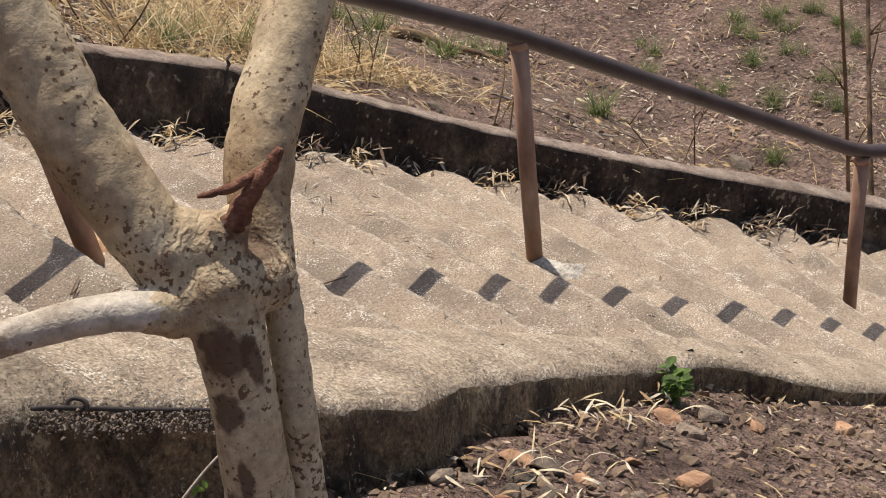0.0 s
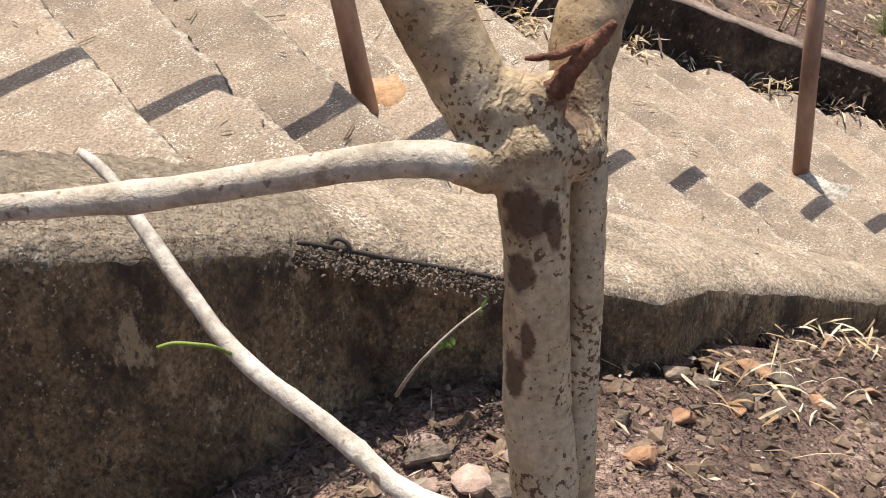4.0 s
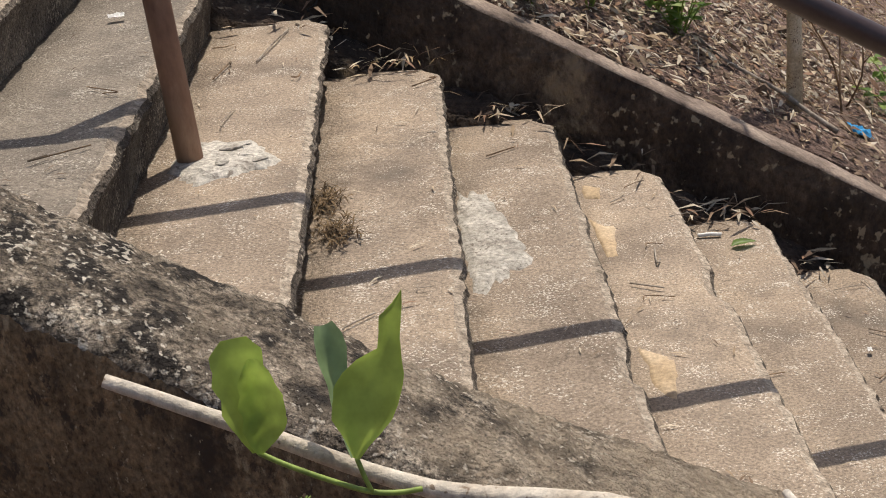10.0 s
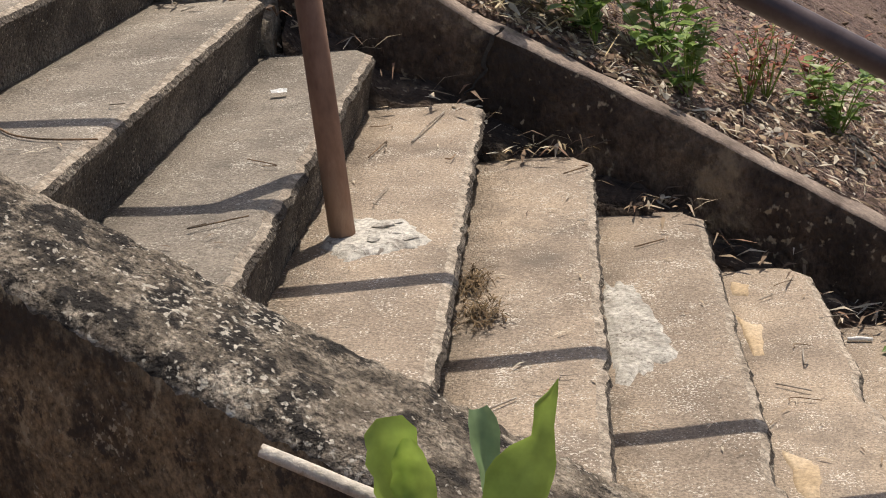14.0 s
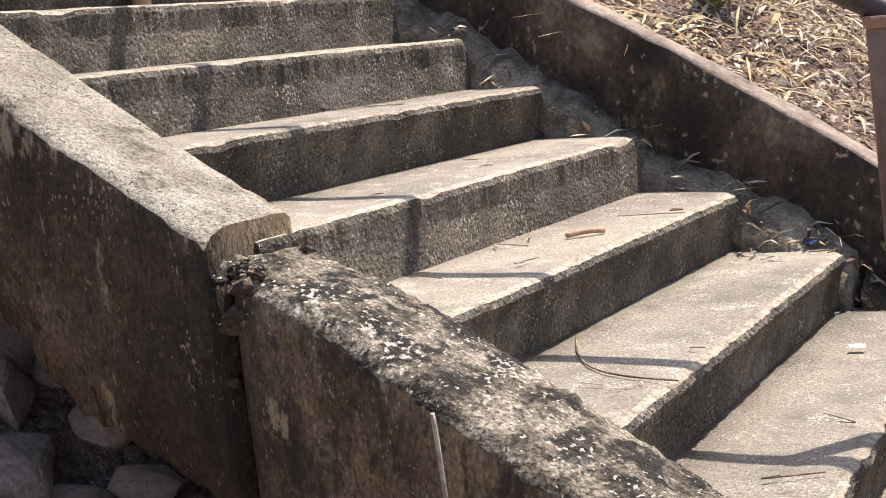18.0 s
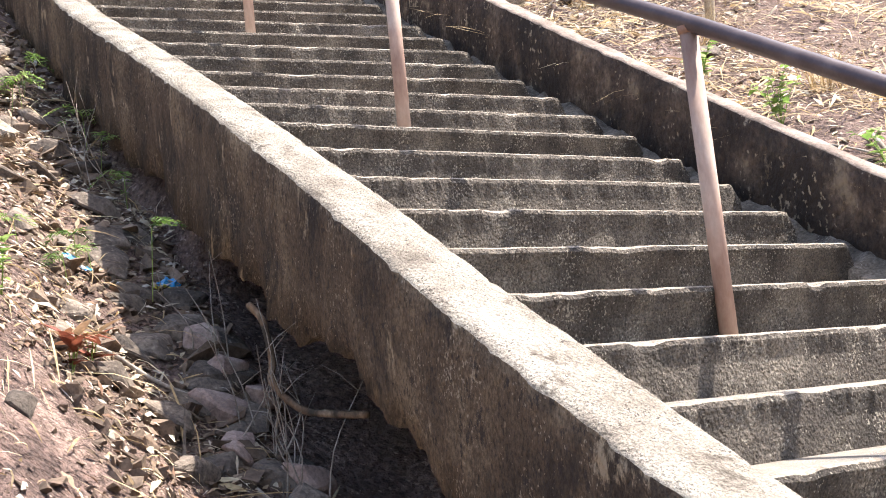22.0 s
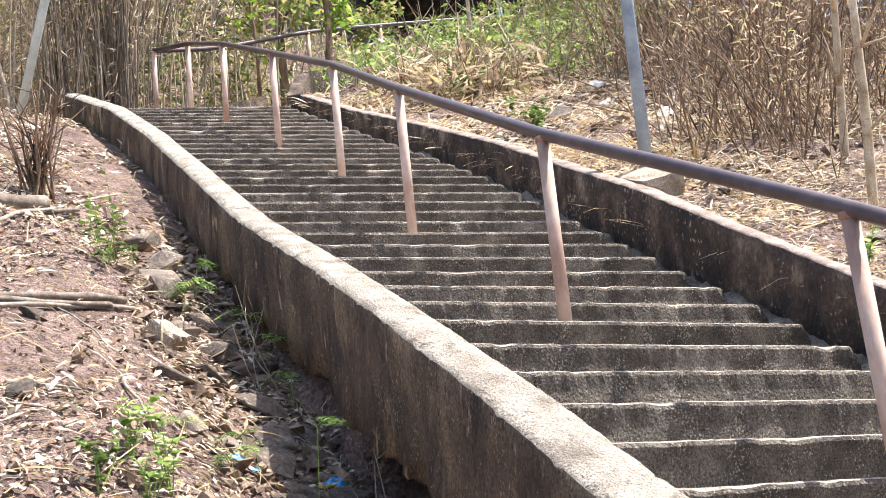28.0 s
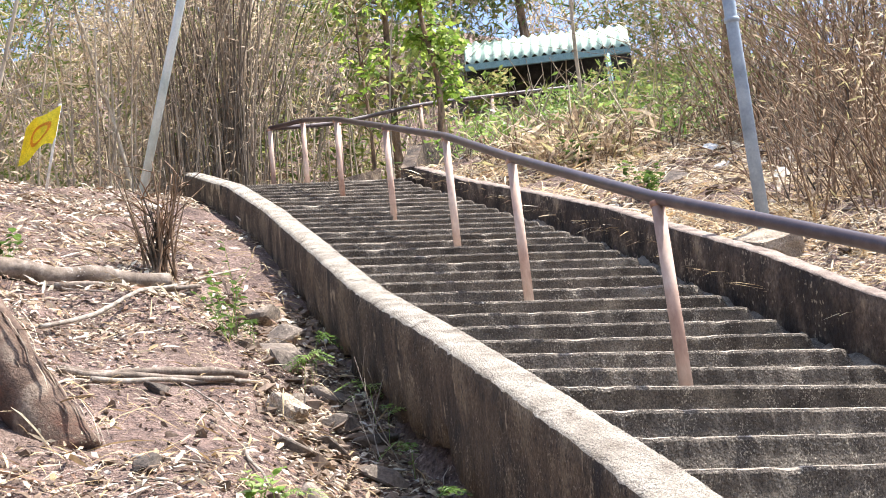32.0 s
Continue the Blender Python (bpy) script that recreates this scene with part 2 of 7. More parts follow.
BROKEN = material("broken_wood", (0.075, 0.03, 0.02), (0.17, 0.075, 0.048), (0.32, 0.17, 0.11), 60, 220, 0.9, 0.8, 0.004)
APRON = material("rough_apron_concrete", (0.22, 0.172, 0.125), (0.37, 0.295, 0.215), (0.49, 0.40, 0.295), 6.0, 110, 0.95, 1.0, 0.008, 0.34, 150, (0.62, 0.55, 0.45), (0.19, 0.15, 0.112), 4.5, 0.56, 0.70, fine_mix=0.55, pebble=50, pebble_depth=0.012)
STONE = material("broken_stone", (0.075, 0.06, 0.048), (0.155, 0.122, 0.095), (0.28, 0.22, 0.165), 7, 60, 0.95, 0.7, 0.012, 0.2, 60, (0.3, 0.25, 0.19), spread=0.35, fine_mix=0.5)
ORANGE_STONE = material("orange_stone", (0.24, 0.13, 0.075), (0.38, 0.22, 0.13), (0.48, 0.32, 0.2), 9, 60, 0.95, 0.6, 0.008)
MORTAR = material("pale_mortar", (0.27, 0.24, 0.20), (0.43, 0.40, 0.345), (0.58, 0.54, 0.475), 16, 80, 0.95, 0.8, 0.008, 0.26, 90, (0.2, 0.17, 0.14), fine_mix=0.5)
STEEL_BLUE = material("grey_blue_paint", (0.16, 0.20, 0.24), (0.26, 0.31, 0.36), (0.36, 0.41, 0.45), 5, 60, 0.55, 0.15, 0.003, fine_mix=0.12)
PALE_PAINT = material("faded_white_paint", (0.46, 0.56, 0.56), (0.62, 0.70, 0.69), (0.76, 0.80, 0.78), 4, 60, 0.6, 0.15, 0.003, fine_mix=0.12)
NEAR_BLACK = material("near_black", (0.02, 0.02, 0.02), (0.04, 0.038, 0.036), (0.08, 0.07, 0.065), 5, 60, 0.9, 0.4, 0.006)
STUMP = material("old_stump_wood", (0.10, 0.06, 0.035), (0.24, 0.15, 0.085), (0.42, 0.32, 0.22), 8, 90, 0.85, 0.7, 0.01, 0, 100, (0.1, 0.1, 0.1), (0.06, 0.045, 0.03), 6.0, 0.5, 0.62, stretch=(1, 1, 0.35))
CULM = material("dry_bamboo", (0.21, 0.165, 0.115), (0.37, 0.30, 0.21), (0.56, 0.48, 0.36), 3, 40, 0.8, 0.2, 0.004, stretch=(1, 1, 0.3), island=True, spread=0.55)
DARK_CULM = material("dark_bamboo", (0.10, 0.075, 0.052), (0.22, 0.17, 0.118), (0.42, 0.345, 0.25), 3, 40, 0.8, 0.2, 0.004, stretch=(1, 1, 0.3), spread=0.6)


def fade_along(m, x0, x1, dark, light):
    """Bare trodden concrete takes over from the lichen between x0 and x1."""
    n, l = m.node_tree.nodes, m.node_tree.links
    b = n["Principled BSDF"]
    geo = n.new("ShaderNodeNewGeometry")
    split = n.new("ShaderNodeSeparateXYZ")
    l.new(geo.outputs["Position"], split.inputs[0])
    t = n.new("ShaderNodeTexNoise")
    t.inputs["Scale"].default_value, t.inputs["Detail"].default_value = 9.0, 6.0
    l.new(geo.outputs["Position"], t.inputs["Vector"])
    add = n.new("ShaderNodeMath")
    add.operation, add.inputs[1].default_value = "MULTIPLY_ADD", 2.0
    l.new(t.outputs["Fac"], add.inputs[0])
    l.new(split.outputs[0], add.inputs[2])
    r = n.new("ShaderNodeMapRange")
    r.inputs[1].default_value, r.inputs[2].default_value = x0 + 1.0, x1 + 1.0
    l.new(add.outputs[0], r.inputs[0])
    f = n.new("ShaderNodeTexNoise")
    f.inputs["Scale"].default_value, f.inputs["Detail"].default_value, f.inputs["Roughness"].default_value = 40.0, 8.0, 0.75
    l.new(geo.outputs["Position"], f.inputs["Vector"])
    ramp = n.new("ShaderNodeValToRGB")
    ramp.color_ramp.elements[0].position, ramp.color_ramp.elements[0].color = 0.32, (*dark, 1)
    ramp.color_ramp.elements[1].position, ramp.color_ramp.elements[1].color = 0.68, (*light, 1)
    l.new(f.outputs["Fac"], ramp.inputs[0])
    x = n.new("ShaderNodeMix")
    x.data_type = "RGBA"
    l.new(r.outputs[0], x.inputs[0])
    l.new(b.inputs["Base Color"].links[0].from_socket, x.inputs[6])
    l.new(ramp.outputs[0], x.inputs[7])
    l.new(x.outputs[2], b.inputs["Base Color"])


def drips(m, colour, scale, low, high, stretch=(1, 1, 0.12)):
    """Streaks of another tone that run down a face."""
    n, l = m.node_tree.nodes, m.node_tree.links
    b = n["Principled BSDF"]
    geo = n.new("ShaderNodeNewGeometry")
    mapping = n.new("ShaderNodeMapping")
    mapping.inputs["Scale"].default_value = stretch
    l.new(geo.outputs["Position"], mapping.inputs[0])
    t = n.new("ShaderNodeTexNoise")
    t.inputs["Scale"].default_value, t.inputs["Detail"].default_value, t.inputs["Roughness"].default_value = scale, 9.0, 0.72
    l.new(mapping.outputs[0], t.inputs["Vector"])
    r = n.new("ShaderNodeMapRange")
    r.inputs[1].default_value, r.inputs[2].default_value, r.inputs[4].default_value = low, high, 0.9
    l.new(t.outputs["Fac"], r.inputs[0])
    x = n.new("ShaderNodeMix")
    x.data_type = "RGBA"
    x.inputs[7].default_value = (*colour, 1)
    l.new(r.outputs[0], x.inputs[0])
    l.new(b.inputs["Base Color"].links[0].from_socket, x.inputs[6])
    l.new(x.outputs[2], b.inputs["Base Color"])


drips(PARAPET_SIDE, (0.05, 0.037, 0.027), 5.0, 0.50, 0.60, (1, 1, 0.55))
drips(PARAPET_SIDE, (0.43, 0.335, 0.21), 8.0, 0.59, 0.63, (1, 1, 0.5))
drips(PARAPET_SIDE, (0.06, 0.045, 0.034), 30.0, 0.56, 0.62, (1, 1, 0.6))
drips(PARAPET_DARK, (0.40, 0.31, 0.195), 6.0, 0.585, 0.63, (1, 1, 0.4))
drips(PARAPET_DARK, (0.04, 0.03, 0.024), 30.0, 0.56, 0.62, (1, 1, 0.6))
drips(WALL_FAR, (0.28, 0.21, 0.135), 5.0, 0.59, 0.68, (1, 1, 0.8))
fade_along(PARAPET_TOP, -0.6, 0.0, (0.22, 0.17, 0.12), (0.56, 0.46, 0.34))


STUMP_BARK = material("mottled_stump_bark", (0.05, 0.03, 0.02), (0.145, 0.09, 0.06), (0.31, 0.245, 0.18), 9, 80, 0.85, 0.8, 0.01, 0.2, 60, (0.4, 0.33, 0.22), (0.13, 0.06, 0.036), 5.0, 0.5, 0.62)
OLD_LOG = material("weathered_log", (0.08, 0.058, 0.042), (0.19, 0.145, 0.108), (0.38, 0.32, 0.26), 9, 90, 0.9, 0.7, 0.008, 0.15, 60, (0.5, 0.45, 0.38))


def leafy(name, colours, rough=0.65, through=0.35):
    """Leaves: each one takes its own tone from the ramp; light passes through a little."""
    m = bpy.data.materials.new(name)
    m.use_nodes = True
    n, l = m.node_tree.nodes, m.node_tree.links
    b = n["Principled BSDF"]
    b.inputs["Roughness"].default_value = rough
    b.inputs["Specular IOR Level"].default_value = 0.3
    geo = n.new("ShaderNodeNewGeometry")
    ramp = n.new("ShaderNodeValToRGB")
    ramp.color_ramp.interpolation = "CONSTANT"
    e = ramp.color_ramp.elements
    while len(e) < len(colours):
        e.new(1.0)
    for i, c in enumerate(colours):
        e[i].position, e[i].color = i / len(colours), (*c, 1)
    l.new(geo.outputs["Random Per Island"], ramp.inputs[0])
    t = n.new("ShaderNodeTexNoise")
    t.inputs["Scale"].default_value, t.inputs["Detail"].default_value = 45.0, 4.0
    l.new(geo.outputs["Position"], t.inputs["Vector"])
    r = n.new("ShaderNodeMapRange")
    r.inputs[1].default_value, r.inputs[2].default_value, r.inputs[3].default_value, r.inputs[4].default_value = 0.3, 0.7, 0.7, 1.25
    l.new(t.outputs["Fac"], r.inputs[0])
    g = n.new("ShaderNodeCombineColor")
    for i in range(3):
        l.new(r.outputs[0], g.inputs[i])
    x = n.new("ShaderNodeMix")
    x.data_type, x.blend_type = "RGBA", "MULTIPLY"
    x.inputs[0].default_value = 1.0
    l.new(ramp.outputs[0], x.inputs[6])
    l.new(g.outputs[0], x.inputs[7])
    l.new(x.outputs[2], b.inputs["Base Color"])
    if through:
        tr = n.new("ShaderNodeBsdfTranslucent")
        l.new(x.outputs[2], tr.inputs[0])
        sh = n.new("ShaderNodeMixShader")
        sh.inputs[0].default_value = through
        l.new(b.outputs[0], sh.inputs[1])
        l.new(tr.outputs[0], sh.inputs[2])
        l.new(sh.outputs[0], n["Material Output"].inputs[0])
    return m


LITTER = leafy("dry_leaf_litter", [(0.48, 0.38, 0.26), (0.22, 0.15, 0.097), (0.60, 0.52, 0.39), (0.12, 0.08, 0.056), (0.34, 0.25, 0.16), (0.52, 0.46, 0.37), (0.16, 0.11, 0.075), (0.26, 0.155, 0.10)], 0.8, 0.15)
STRAW = leafy("dry_straw", [(0.58, 0.45, 0.25), (0.46, 0.33, 0.17), (0.66, 0.55, 0.35), (0.36, 0.25, 0.13), (0.52, 0.36, 0.18)], 0.75, 0.2)
BROWN_LEAF = leafy("dry_bamboo_leaf", [(0.66, 0.52, 0.37), (0.48, 0.36, 0.25), (0.74, 0.62, 0.46), (0.38, 0.28, 0.19), (0.56, 0.46, 0.28), (0.70, 0.58, 0.43)], 0.75, 0.55)
DRY_BUSH = leafy("dry_bush_leaf", [(0.58, 0.46, 0.31), (0.42, 0.31, 0.20), (0.70, 0.58, 0.42), (0.28, 0.205, 0.135), (0.48, 0.43, 0.21)], 0.8, 0.45)
GREEN_LEAF = leafy("green_leaf", [(0.09, 0.16, 0.03), (0.13, 0.22, 0.045), (0.06, 0.11, 0.025), (0.17, 0.25, 0.06), (0.10, 0.15, 0.05)], 0.5, 0.4)
BRIGHT_LEAF = leafy("fresh_leaf", [(0.22, 0.33, 0.08), (0.32, 0.43, 0.13), (0.15, 0.25, 0.055), (0.42, 0.50, 0.22)], 0.4, 0.5)
OLIVE_LEAF = leafy("olive_leaf", [(0.22, 0.27, 0.07), (0.16, 0.22, 0.055), (0.30, 0.31, 0.10), (0.38, 0.34, 0.14), (0.14, 0.21, 0.05)], 0.6, 0.5)
TOP_LEAF = leafy("sunlit_leaf", [(0.36, 0.50, 0.09), (0.41, 0.55, 0.11)], 0.45, 0.5)
BACK_LEAF = leafy("leaf_underside", [(0.22, 0.33, 0.16), (0.25, 0.36, 0.18)], 0.6, 0.4)
GRASS = leafy("grass_blade", [(0.10, 0.15, 0.04), (0.15, 0.19, 0.06), (0.22, 0.23, 0.09), (0.08, 0.11, 0.035)], 0.6, 0.35)
RED_LEAF = leafy("red_dry_leaf", [(0.28, 0.09, 0.05), (0.36, 0.18, 0.10), (0.20, 0.06, 0.035), (0.40, 0.27, 0.16)], 0.6, 0.25)


def plain(name, colour, rough=0.5, through=0.0):
    return material(name, tuple(c * 0.8 for c in colour), colour, tuple(min(1, c * 1.15) for c in colour), 14, 90, rough, 0.15, 0.003)


YELLOW_CLOTH = plain("yellow_cloth", (0.80, 0.66, 0.03), 0.7)
ORANGE_PRINT = plain("orange_print", (0.75, 0.30, 0.02), 0.7)
BLUE_FOIL = plain("blue_wrapper", (0.03, 0.30, 0.60), 0.35)
YELLOW_FOIL = plain("yellow_wrapper", (0.6, 0.5, 0.05), 0.35)
WHITE_SCRAP = plain("white_scrap", (0.75, 0.74, 0.70), 0.6)
IRON = plain("dark_iron", (0.05, 0.04, 0.035), 0.6)
ROOFING = material("pale_green_sheet", (0.22, 0.32, 0.25), (0.36, 0.46, 0.37), (0.52, 0.60, 0.50), 3, 50, 0.6, 0.2, 0.004, 0, 100, (0.1, 0.1, 0.1), (0.20, 0.24, 0.17), 3.0, 0.54, 0.64)
TEAL_PAINT = plain("teal_fascia_paint", (0.20, 0.32, 0.32), 0.7)


def fork_wrinkles(m, centre, reach):
    """Ringed wrinkles and brown blotches where the limbs leave the stem."""
    n, l = m.node_tree.nodes, m.node_tree.links
    b = n["Principled BSDF"]
    geo = n.new("ShaderNodeNewGeometry")
    sub = n.new("ShaderNodeVectorMath")
    sub.operation, sub.inputs[1].default_value = "SUBTRACT", centre
    l.new(geo.outputs["Position"], sub.inputs[0])
    size = n.new("ShaderNodeVectorMath")
    size.operation = "LENGTH"
    l.new(sub.outputs[0], size.inputs[0])
    near = n.new("ShaderNodeMapRange")
    near.inputs[1].default_value, near.inputs[2].default_value, near.inputs[3].default_value, near.inputs[4].default_value = reach * 0.4, reach, 1.0, 0.0
    l.new(size.outputs["Value"], near.inputs[0])
    wave = n.new("ShaderNodeTexWave")
    wave.wave_type, wave.rings_direction = "RINGS", "SPHERICAL"
    wave.inputs["Scale"].default_value, wave.inputs["Distortion"].default_value, wave.inputs["Detail"].default_value, wave.inputs["Detail Scale"].default_value = 40.0, 14.0, 5.0, 2.2
    l.new(sub.outputs[0], wave.inputs["Vector"])
    h = n.new("ShaderNodeMath")
    h.operation = "MULTIPLY"
    l.new(wave.outputs["Fac"], h.inputs[0])
    l.new(near.outputs[0], h.inputs[1])
    bp = n.new("ShaderNodeBump")
    bp.inputs["Strength"].default_value, bp.inputs["Distance"].default_value = 0.45, 0.0024
    l.new(h.outputs[0], bp.inputs["Height"])
    l.new(b.inputs["Normal"].links[0].from_socket, bp.inputs["Normal"])
    l.new(bp.outputs[0], b.inputs["Normal"])
    t = n.new("ShaderNodeTexNoise")
    t.inputs["Scale"].default_value, t.inputs["Detail"].default_value = 45.0, 5.0
    l.new(geo.outputs["Position"], t.inputs["Vector"])
    r = n.new("ShaderNodeMapRange")
    r.inputs[1].default_value, r.inputs[2].default_value, r.inputs[4].default_value = 0.50, 0.62, 0.85
    l.new(t.outputs["Fac"], r.inputs[0])
    f = n.new("ShaderNodeMath")
    f.operation = "MULTIPLY"
    l.new(r.outputs[0], f.inputs[0])
    l.new(near.outputs[0], f.inputs[1])
    x = n.new("ShaderNodeMix")
    x.data_type = "RGBA"
    x.inputs[7].default_value = (0.15, 0.08, 0.045, 1)
    l.new(f.outputs[0], x.inputs[0])
    l.new(b.inputs["Base Color"].links[0].from_socket, x.inputs[6])
    l.new(x.outputs[2], b.inputs["Base Color"])


FORK_BARK = BARK.copy()
FORK_BARK.name = "wrinkled_fork_bark"
fork_wrinkles(FORK_BARK, (0.134, 0.266, 0.462), 0.06)


def bark_scars(m, scars):
    """Dark weathered scars with ragged edges, each (centre, size)."""
    n, l = m.node_tree.nodes, m.node_tree.links
    b = n["Principled BSDF"]
    geo = n.new("ShaderNodeNewGeometry")
    t = n.new("ShaderNodeTexNoise")
    t.inputs["Scale"].default_value, t.inputs["Detail"].default_value = 90.0, 6.0
    l.new(geo.outputs["Position"], t.inputs["Vector"])
    for centre, size, squash in scars:
        sub = n.new("ShaderNodeVectorMath")
        sub.operation, sub.inputs[1].default_value = "SUBTRACT", centre
        l.new(geo.outputs["Position"], sub.inputs[0])
        mul = n.new("ShaderNodeVectorMath")
        mul.operation, mul.inputs[1].default_value = "MULTIPLY", (1.0, 0.8, squash)
        l.new(sub.outputs[0], mul.inputs[0])
        far = n.new("ShaderNodeVectorMath")
        far.operation = "LENGTH"
        l.new(mul.outputs[0], far.inputs[0])
        add = n.new("ShaderNodeMath")
        add.operation, add.inputs[1].default_value = "MULTIPLY_ADD", size * 1.3
        l.new(t.outputs["Fac"], add.inputs[0])
        l.new(far.outputs["Value"], add.inputs[2])
        r = n.new("ShaderNodeMapRange")
        r.inputs[1].default_value, r.inputs[2].default_value, r.inputs[3].default_value, r.inputs[4].default_value = size * 1.45, size * 1.75, 0.85, 0.0
        l.new(add.outputs[0], r.inputs[0])
        x = n.new("ShaderNodeMix")
        x.data_type = "RGBA"
        x.inputs[7].default_value = (0.085, 0.045, 0.028, 1)
        l.new(r.outputs[0], x.inputs[0])
        l.new(b.inputs["Base Color"].links[0].from_socket, x.inputs[6])
        l.new(x.outputs[2], b.inputs["Base Color"])


bark_scars(FORK_BARK, [((0.1107, 0.2487, 0.4282), 0.014, 0.8), ((0.1002, 0.2431, 0.3902), 0.009, 0.6), ((0.1227, 0.2392, 0.4203), 0.006, 0.3), ((0.0961, 0.2346, 0.3408), 0.005, 0.25), ((0.0843, 0.2374, 0.3216), 0.008, 0.35), ((0.1595, 0.2724, 0.461), 0.012, 0.8), ((0.1057, 0.3194, 0.5906), 0.008, 1.0)])

# ---------- the line of the stairs ----------
RISE = 0.165
KF = [-24, -20, -18, -16, -14, -12, -10, -5, -2, 0, 3, 5, 8, 10, 13, 16, 25.4, 31, 36.7, 41.5]
FX = [5.85, 4.75, 4.2, 3.6, 3.05, 2.51, 2.02, 0.75, -0.11, -0.70, -1.58, -2.22, -3.10, -3.69, -4.62, -5.56, -8.51, -10.4, -12.3, -13.9]
FY = [2.26, 2.72, 2.95, 3.2, 3.43, 3.58, 3.56, 3.46, 3.57, 3.62, 3.66, 3.81, 4.04, 4.2, 4.45, 4.72, 5.72, 6.27, 6.76, 7.17]
KL = [-24, -20, -18, -15, -14, -13, -12, -11, -10, -8, -6, -3, -1, 0, 2, 3, 5, 8, 10, 13, 16, 19.7, 25.4, 31, 36.7, 41.5]
LX = [5.0, 4.2, 3.84, 3.21, 2.98, 2.725, 2.505, 2.27, 2.02, 1.555, 1.09, 0.28, -0.34, -0.62, -1.27, -1.63, -2.31, -3.21, -3.79, -4.77, -5.9, -7.19, -9.06, -10.96, -12.9, -14.68]
LY = [0.95, 1.45, 1.7, 1.82, 1.86, 1.90, 1.94, 1.93, 1.92, 1.90, 1.84, 1.75, 1.70, 1.71, 1.82, 1.92, 2.04, 2.19, 2.31, 2.55, 2.94, 3.25, 3.80, 4.38, 4.84, 5.08]
OUT_K = [-24, -18, -14, -12.3, -11.2, -9.6, -8.6, -7.3, -6.5, -5.8, -4.7, -3.6, -2.4, -1, 1, 3, 6, 9, 13, 20, 41]
OUT_W = [0.27, 0.26, 0.25, 0.26, 0.17, 0.20, 0.24, 0.28, 0.31, 0.385, 0.335, 0.24, 0.30, 0.32, 0.31, 0.26, 0.27, 0.245, 0.205, 0.18, 0.17]
K_LOW, K_TOP = -22, 41


def near_end(k):
    return Vector((curve_at(KL, LX, k), curve_at(KL, LY, k), k * RISE))


def far_end(k):
    return Vector((curve_at(KF, FX, k), curve_at(KF, FY, k), k * RISE))


def across(k):
    d = far_end(k) - near_end(k)
    d.z = 0
    return d.normalized()


MID_X = [0.5 * (near_end(k).x + far_end(k).x) for k in range(-24, 42)]


X_TABLE = [float(v) for v in np.interp(-np.arange(-26, 12, 0.01), [-v for v in MID_X], list(range(-24, 42)))]


def step_at(x):
    """The (fractional) number of the step at x on the middle line."""
    return X_TABLE[min(max(int((x + 26) * 100), 0), 3799)]


DEPTH_K = [-24, -9, -7, -5, -3, -1, 2, 5, 7, 9, 12, 16, 27, 41]
DEPTH = [0.13, 0.13, 0.13, 0.20, 0.46, 0.70, 1.05, 1.28, 1.22, 1.12, 1.02, 0.88, 0.56, 0.35]


K_TABLE = [(near_end(k).y, far_end(k).y, curve_at(DEPTH_K, DEPTH, k), curve_at(OUT_K, OUT_W, k)) for k in np.arange(-24, 42.1, 0.05)]


def ground_z(x, y):
    k = step_at(x)
    base = k * RISE
    if x > MID_X[0]:
        base -= 0.10 * (x - MID_X[0])
    if x < MID_X[-1]:
        back = MID_X[-1] - x
        base += 0.06 * min(back, 60) + 0.62 * min(max(back - 4.0, 0), 15)
    ny, fy, deep, wide = K_TABLE[int((k + 24) * 20 + 0.5)]
    n = noise.noise(Vector((x * 0.9, y * 0.9, 0.0))) * 0.07 + noise.noise(Vector((x * 3.1, y * 3.1, 4.0))) * 0.03
    if x < -4.2:
        n += noise.noise(Vector((x * 1.9, y * 1.9, 8.0))) * 0.09 * min(1.0, (-4.2 - x) / 1.5)
    low = base - deep
    high = base + (0.17 if k > -9 else 0.10) 
    out_near, out_far = ny - wide + 0.06 - y, y - fy - 0.20
    if out_near > 0:
        z = low + 0.04 * out_near + max(0.0, deep - 0.55) * 0.85 * min(1.0, max(0.0, out_near - 0.40) / 0.75) + n * min(1, 0.3 + out_near)
        return z - min(max(0, out_near - 6), 30) * 0.12
    if out_far > 0:
        rise = 0.30 if x < -3 else (0.10 - x * 0.0667 if x < 0 else max(0.02, 0.10 - x * 0.0267))
        upper = 0.22 * min(max(y - 8.0, 0.0), 3.0) * min(max((-x - 12.5) / 3.5, 0.0), 1.0)
        return high + rise * min(out_far, 7) + upper + n * min(1, 0.25 + out_far)
    return base - lerp(deep + 0.05 if deep > 0.9 else 0.55, 0.55, min(max((y - ny) / (fy - ny), 0.0), 1.0))


def grid_lines(lo, hi, a, b, step):
    mid = list(np.arange(a, b + 1e-6, step))
    left, d, v = [], step, a
    while v > lo:
        d *= 1.35
        v -= d
        left.append(max(v, lo))
    right, d, v = [], step, b
    while v < hi:
        d *= 1.35
        v += d
        right.append(min(v, hi))
    return left[::-1] + mid + right


